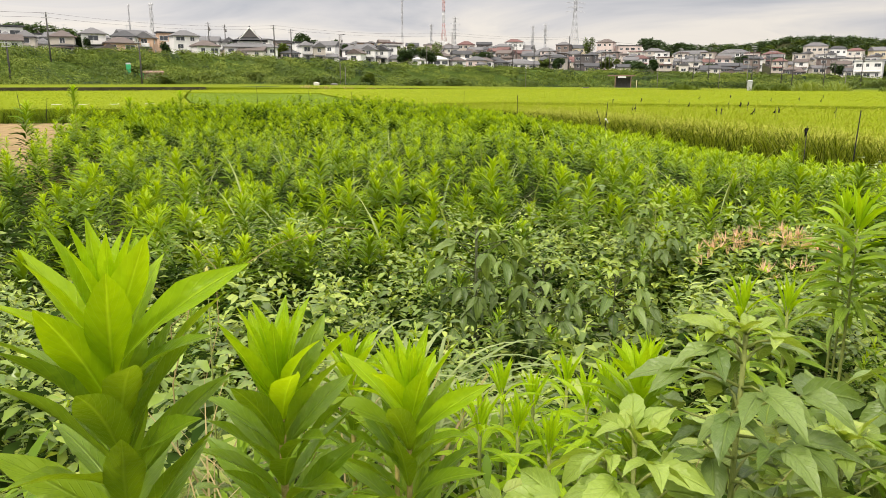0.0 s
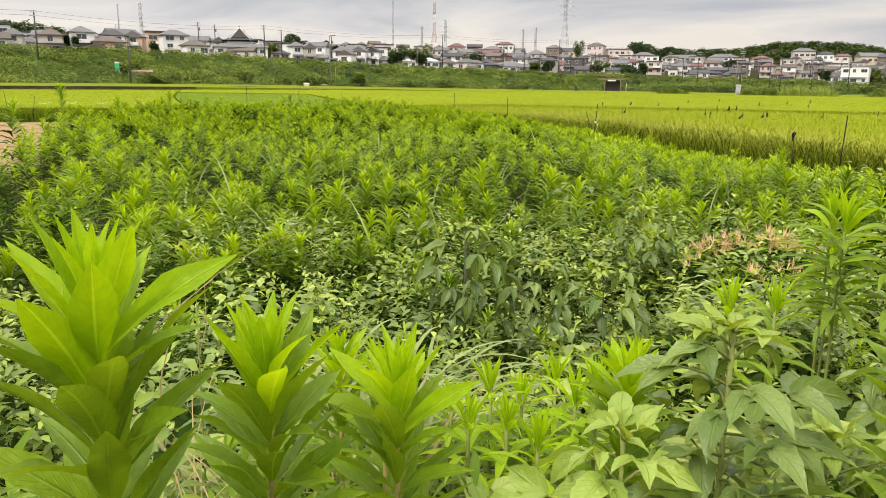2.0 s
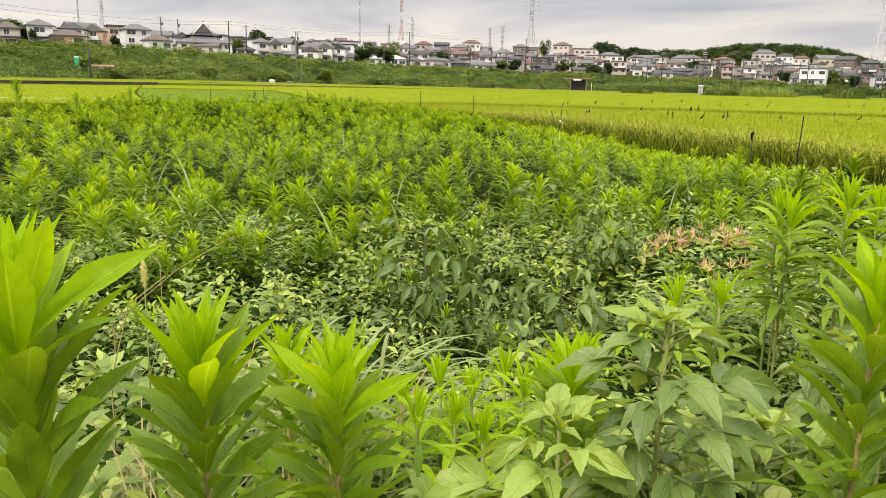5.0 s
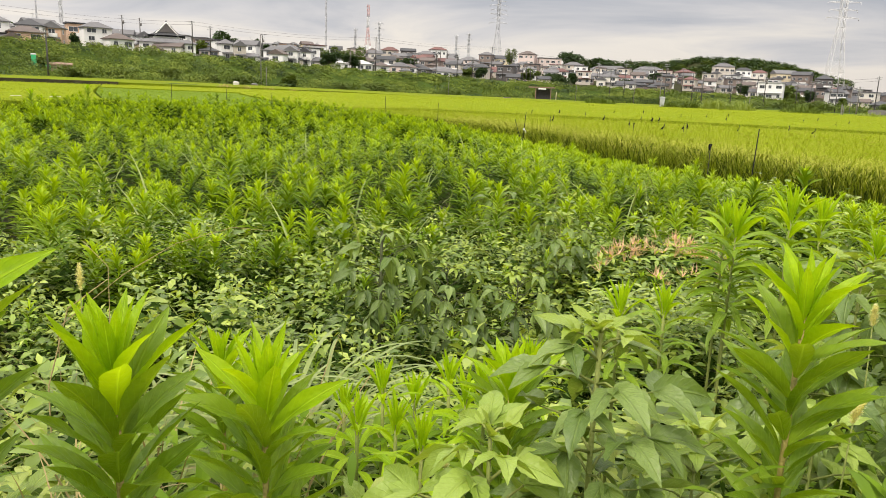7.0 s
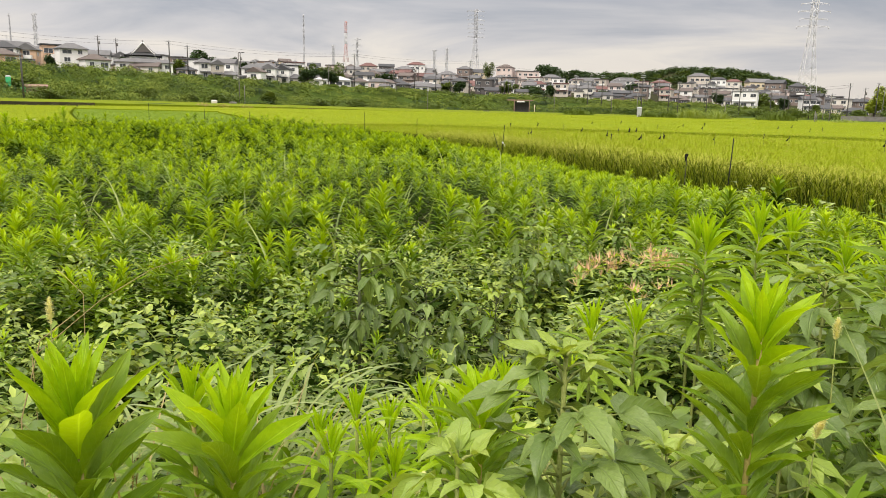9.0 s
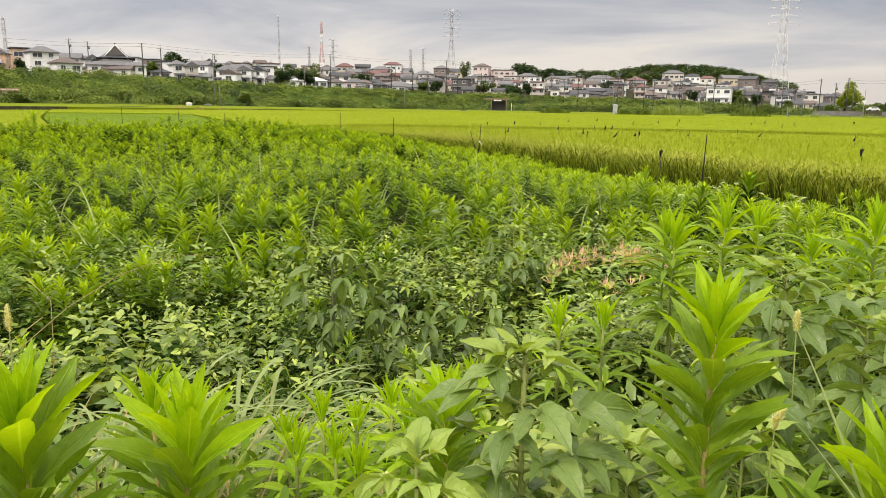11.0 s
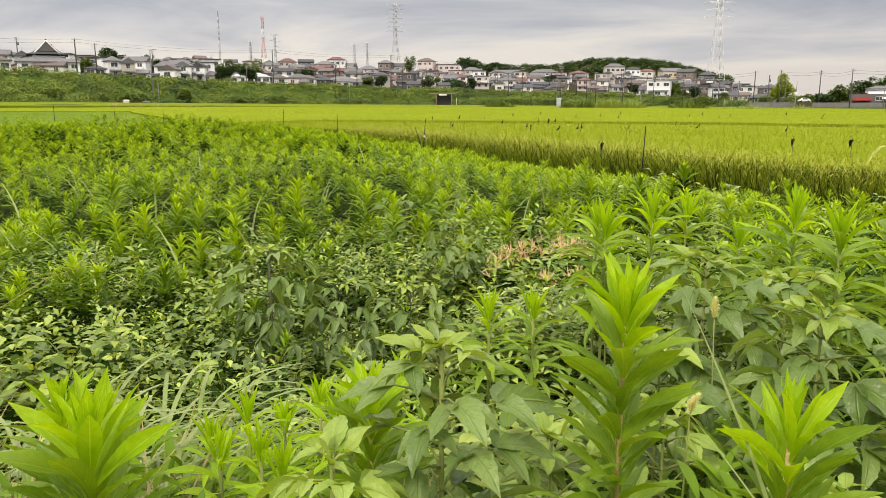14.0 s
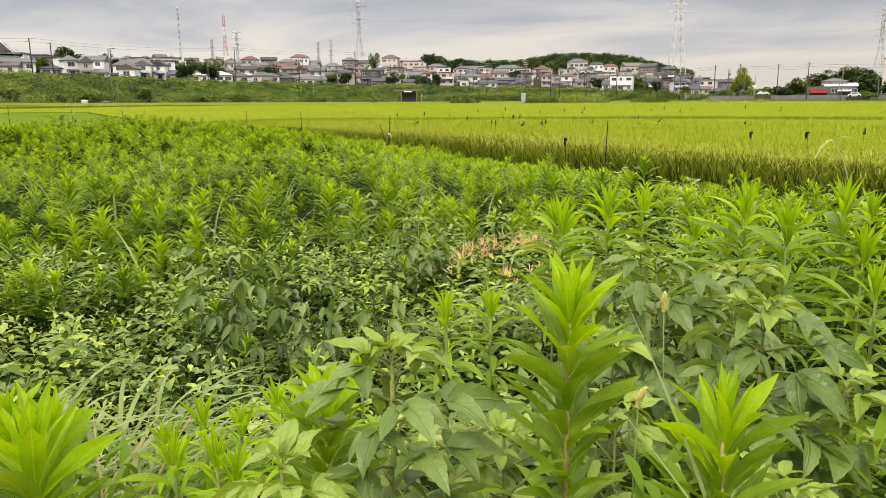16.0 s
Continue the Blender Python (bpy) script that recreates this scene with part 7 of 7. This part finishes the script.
for i, (mx, my) in enumerate([(7.82, 14.48), (11.05, 15.59), (8.86, 14.2), (11.68, 22.07), (9.95, 24.52), (9.94, 26.63), (3.99, 22.91), (4.84, 22.67), (5.88, 24.27), (7.48, 24.16), (5.87, 31.92), (4.05, 29.88), (1.78, 25.98), (2.86, 37.23), (5.99, 30.34), (1.42, 34.6), (5.67, 23.75), (4.29, 25.45), (6.35, 30.72), (1.64, 25.23), (3.64, 13.31)]):
    scarer(mx, my, i)



def utility_box(x, y, w, h, label, paint="white_steel"):
    z = ground_z(x, y)
    root = thing("utility_box", x, y, z, label, "box", turn=-math.degrees(math.atan2(x, y)))
    bm = bmesh.new()
    box(bm, -w / 2, w / 2, -0.4, 0.4, -0.3, h)
    bmesh.ops.bevel(bm, geom=bm.edges[:], offset=0.05, segments=1, affect="EDGES")
    part("body", bm, M[paint], root)
    part("lid", roof_mesh(w, 0.8, h + 0.05, 0.12, "hip", 0.08), M[paint], root)


utility_box(28.8, 137.0, 0.8, 2.5, "pale metal cabinet beside the field poles", "steel")
utility_box(-63.1, 176.0, 1.3, 0.7, "pale box half hidden in levee shrubs", "wall_cream")
utility_box(-64.6, 194.0, 1.8, 0.5, "low grey shelter among levee shrubs", "pole")
car(1.8, 228.0, 8, "pole", -0.6, "grey car parked below the levee")


def reeds(x, y, h, w, mat, label, n=700):
    """A clump of tall reeds or dry weeds."""
    z = ground_z(x, y)
    root = thing("reed_clump", x, y, z, label, "reeds", "reeds by the fields")
    a, q = rng.uniform(0, 6.28, n), np.sqrt(rng.random(n)) * w / 2
    P = np.stack([q * np.cos(a), q * np.sin(a), np.zeros(n)], -1)
    ch = [(placed(blade(4, 1, 0.05, 0, 0.9, "grass"), P, rng.uniform(0, 6.28, n), rng.uniform(1.15, 1.57, n), h * rng.uniform(0.6, 1.1, n) * (1 - 0.55 * (2 * q / w) ** 2)), 0)]
    tagged(part("foliage", gather("foliage", ch, [M[mat]]), None, root), kind="stuff")


reeds(36.5, 132.0, 3.6, 5.0, "grass", "tall pale green reed clump at the field end")
reeds(40.5, 130.0, 3.2, 5.0, "grass", "tall pale green reed clump at the field end")
reeds(22.0, 170.0, 3.1, 8.0, "kudzu", "dark green shrub clump below the levee")
reeds(48.0, 165.0, 3.1, 9.0, "kudzu", "dark green shrub clump below the levee")
reeds(62.0, 160.0, 3.1, 9.0, "kudzu", "dark green shrub clump below the levee")
reeds(30.5, 136.0, 2.7, 4.0, "kudzu", "low green shrub clump at the field end")
reeds(33.0, 134.0, 2.9, 4.0, "kudzu", "low green shrub clump at the field end")
reeds(58.0, 122.0, 2.2, 5.0, "grass", "tall pale green reed clump at the field end")
reeds(64.0, 118.0, 2.0, 5.0, "grass", "tall pale green reed clump at the field end")
for wx, wy in ((-37.5, 100.5), (-35.5, 102.0), (-33.0, 104.5), (-30.0, 107.0)):
    reeds(wx, wy, 0.95, 2.6, "dry", "dry brown weeds at the wall end", 160)
reeds(-27.5, 109.0, 1.1, 3.0, "kudzu", "low green shrub by the wall")
for i in range(14):
    scarer(4 + 1.5 * i + (i * 7 % 5) * 0.6, 36 + (i * 11 % 17) * 0.8, 40 + i)


def hedge(x0, y0, x1, y1, h, w, label):
    """A long clipped-looking row of dark shrubs."""
    base = ground_z(x0, y0)
    root = thing("hedge", x0, y0, base, label, "hedge", "hedges below the levee")
    n = int(70 * math.hypot(x1 - x0, y1 - y0))
    k = rng.random(n)
    px, py = (x1 - x0) * k + rng.uniform(-w, w, n) / 2, (y1 - y0) * k + rng.uniform(-w, w, n) / 2
    pz = rng.random(n) ** 0.6 * h * (1 + 0.12 * lumps(px, py, 3.0))
    P = np.stack([px, py, pz], -1)
    tagged(part("foliage", gather("foliage", [(placed(CLUMP, P, rng.uniform(0, 6.28, n), rng.uniform(-0.9, 0.9, n), rng.uniform(0.3, 0.6, n)), rng.choice([0, 0, 1], n))], [M["tree_dark"], M["kudzu"]]), None, root), kind="stuff")


hedge(29.5, 283.5, 54.6, 256.3, 2.5, 1.8, "dark green hedge row at the foot of the levee")


def marker_tapes():
    """Short white tapes tied along the front of the left paddy."""
    for i, (x, y) in enumerate([(-21.67, 26.41), (-20.76, 26.99), (-19.93, 27.53), (-18.98, 28.13), (-17.82, 28.88)]):
        root = thing("marker_tape", x, y, 0.45, "white plastic tape tied over the rice", "tape", "tapes along the paddy", turn=35)
        bm = bmesh.new()
        for sx in (-0.2, 0.2):
            tube(bm, [(sx, 0, -0.4), (sx, 0, 0.55)], [0.008, 0.006], 5)
        part("peg", bm, M["dry"], root)
        bm = bmesh.new()
        tube(bm, [(-0.2, -0.01, 0.56), (0.0, -0.012, 0.545), (0.2, -0.01, 0.565)], [0.007, 0.008, 0.007], 5)
        part("tape", bm, M["white_steel"], root)


marker_tapes()
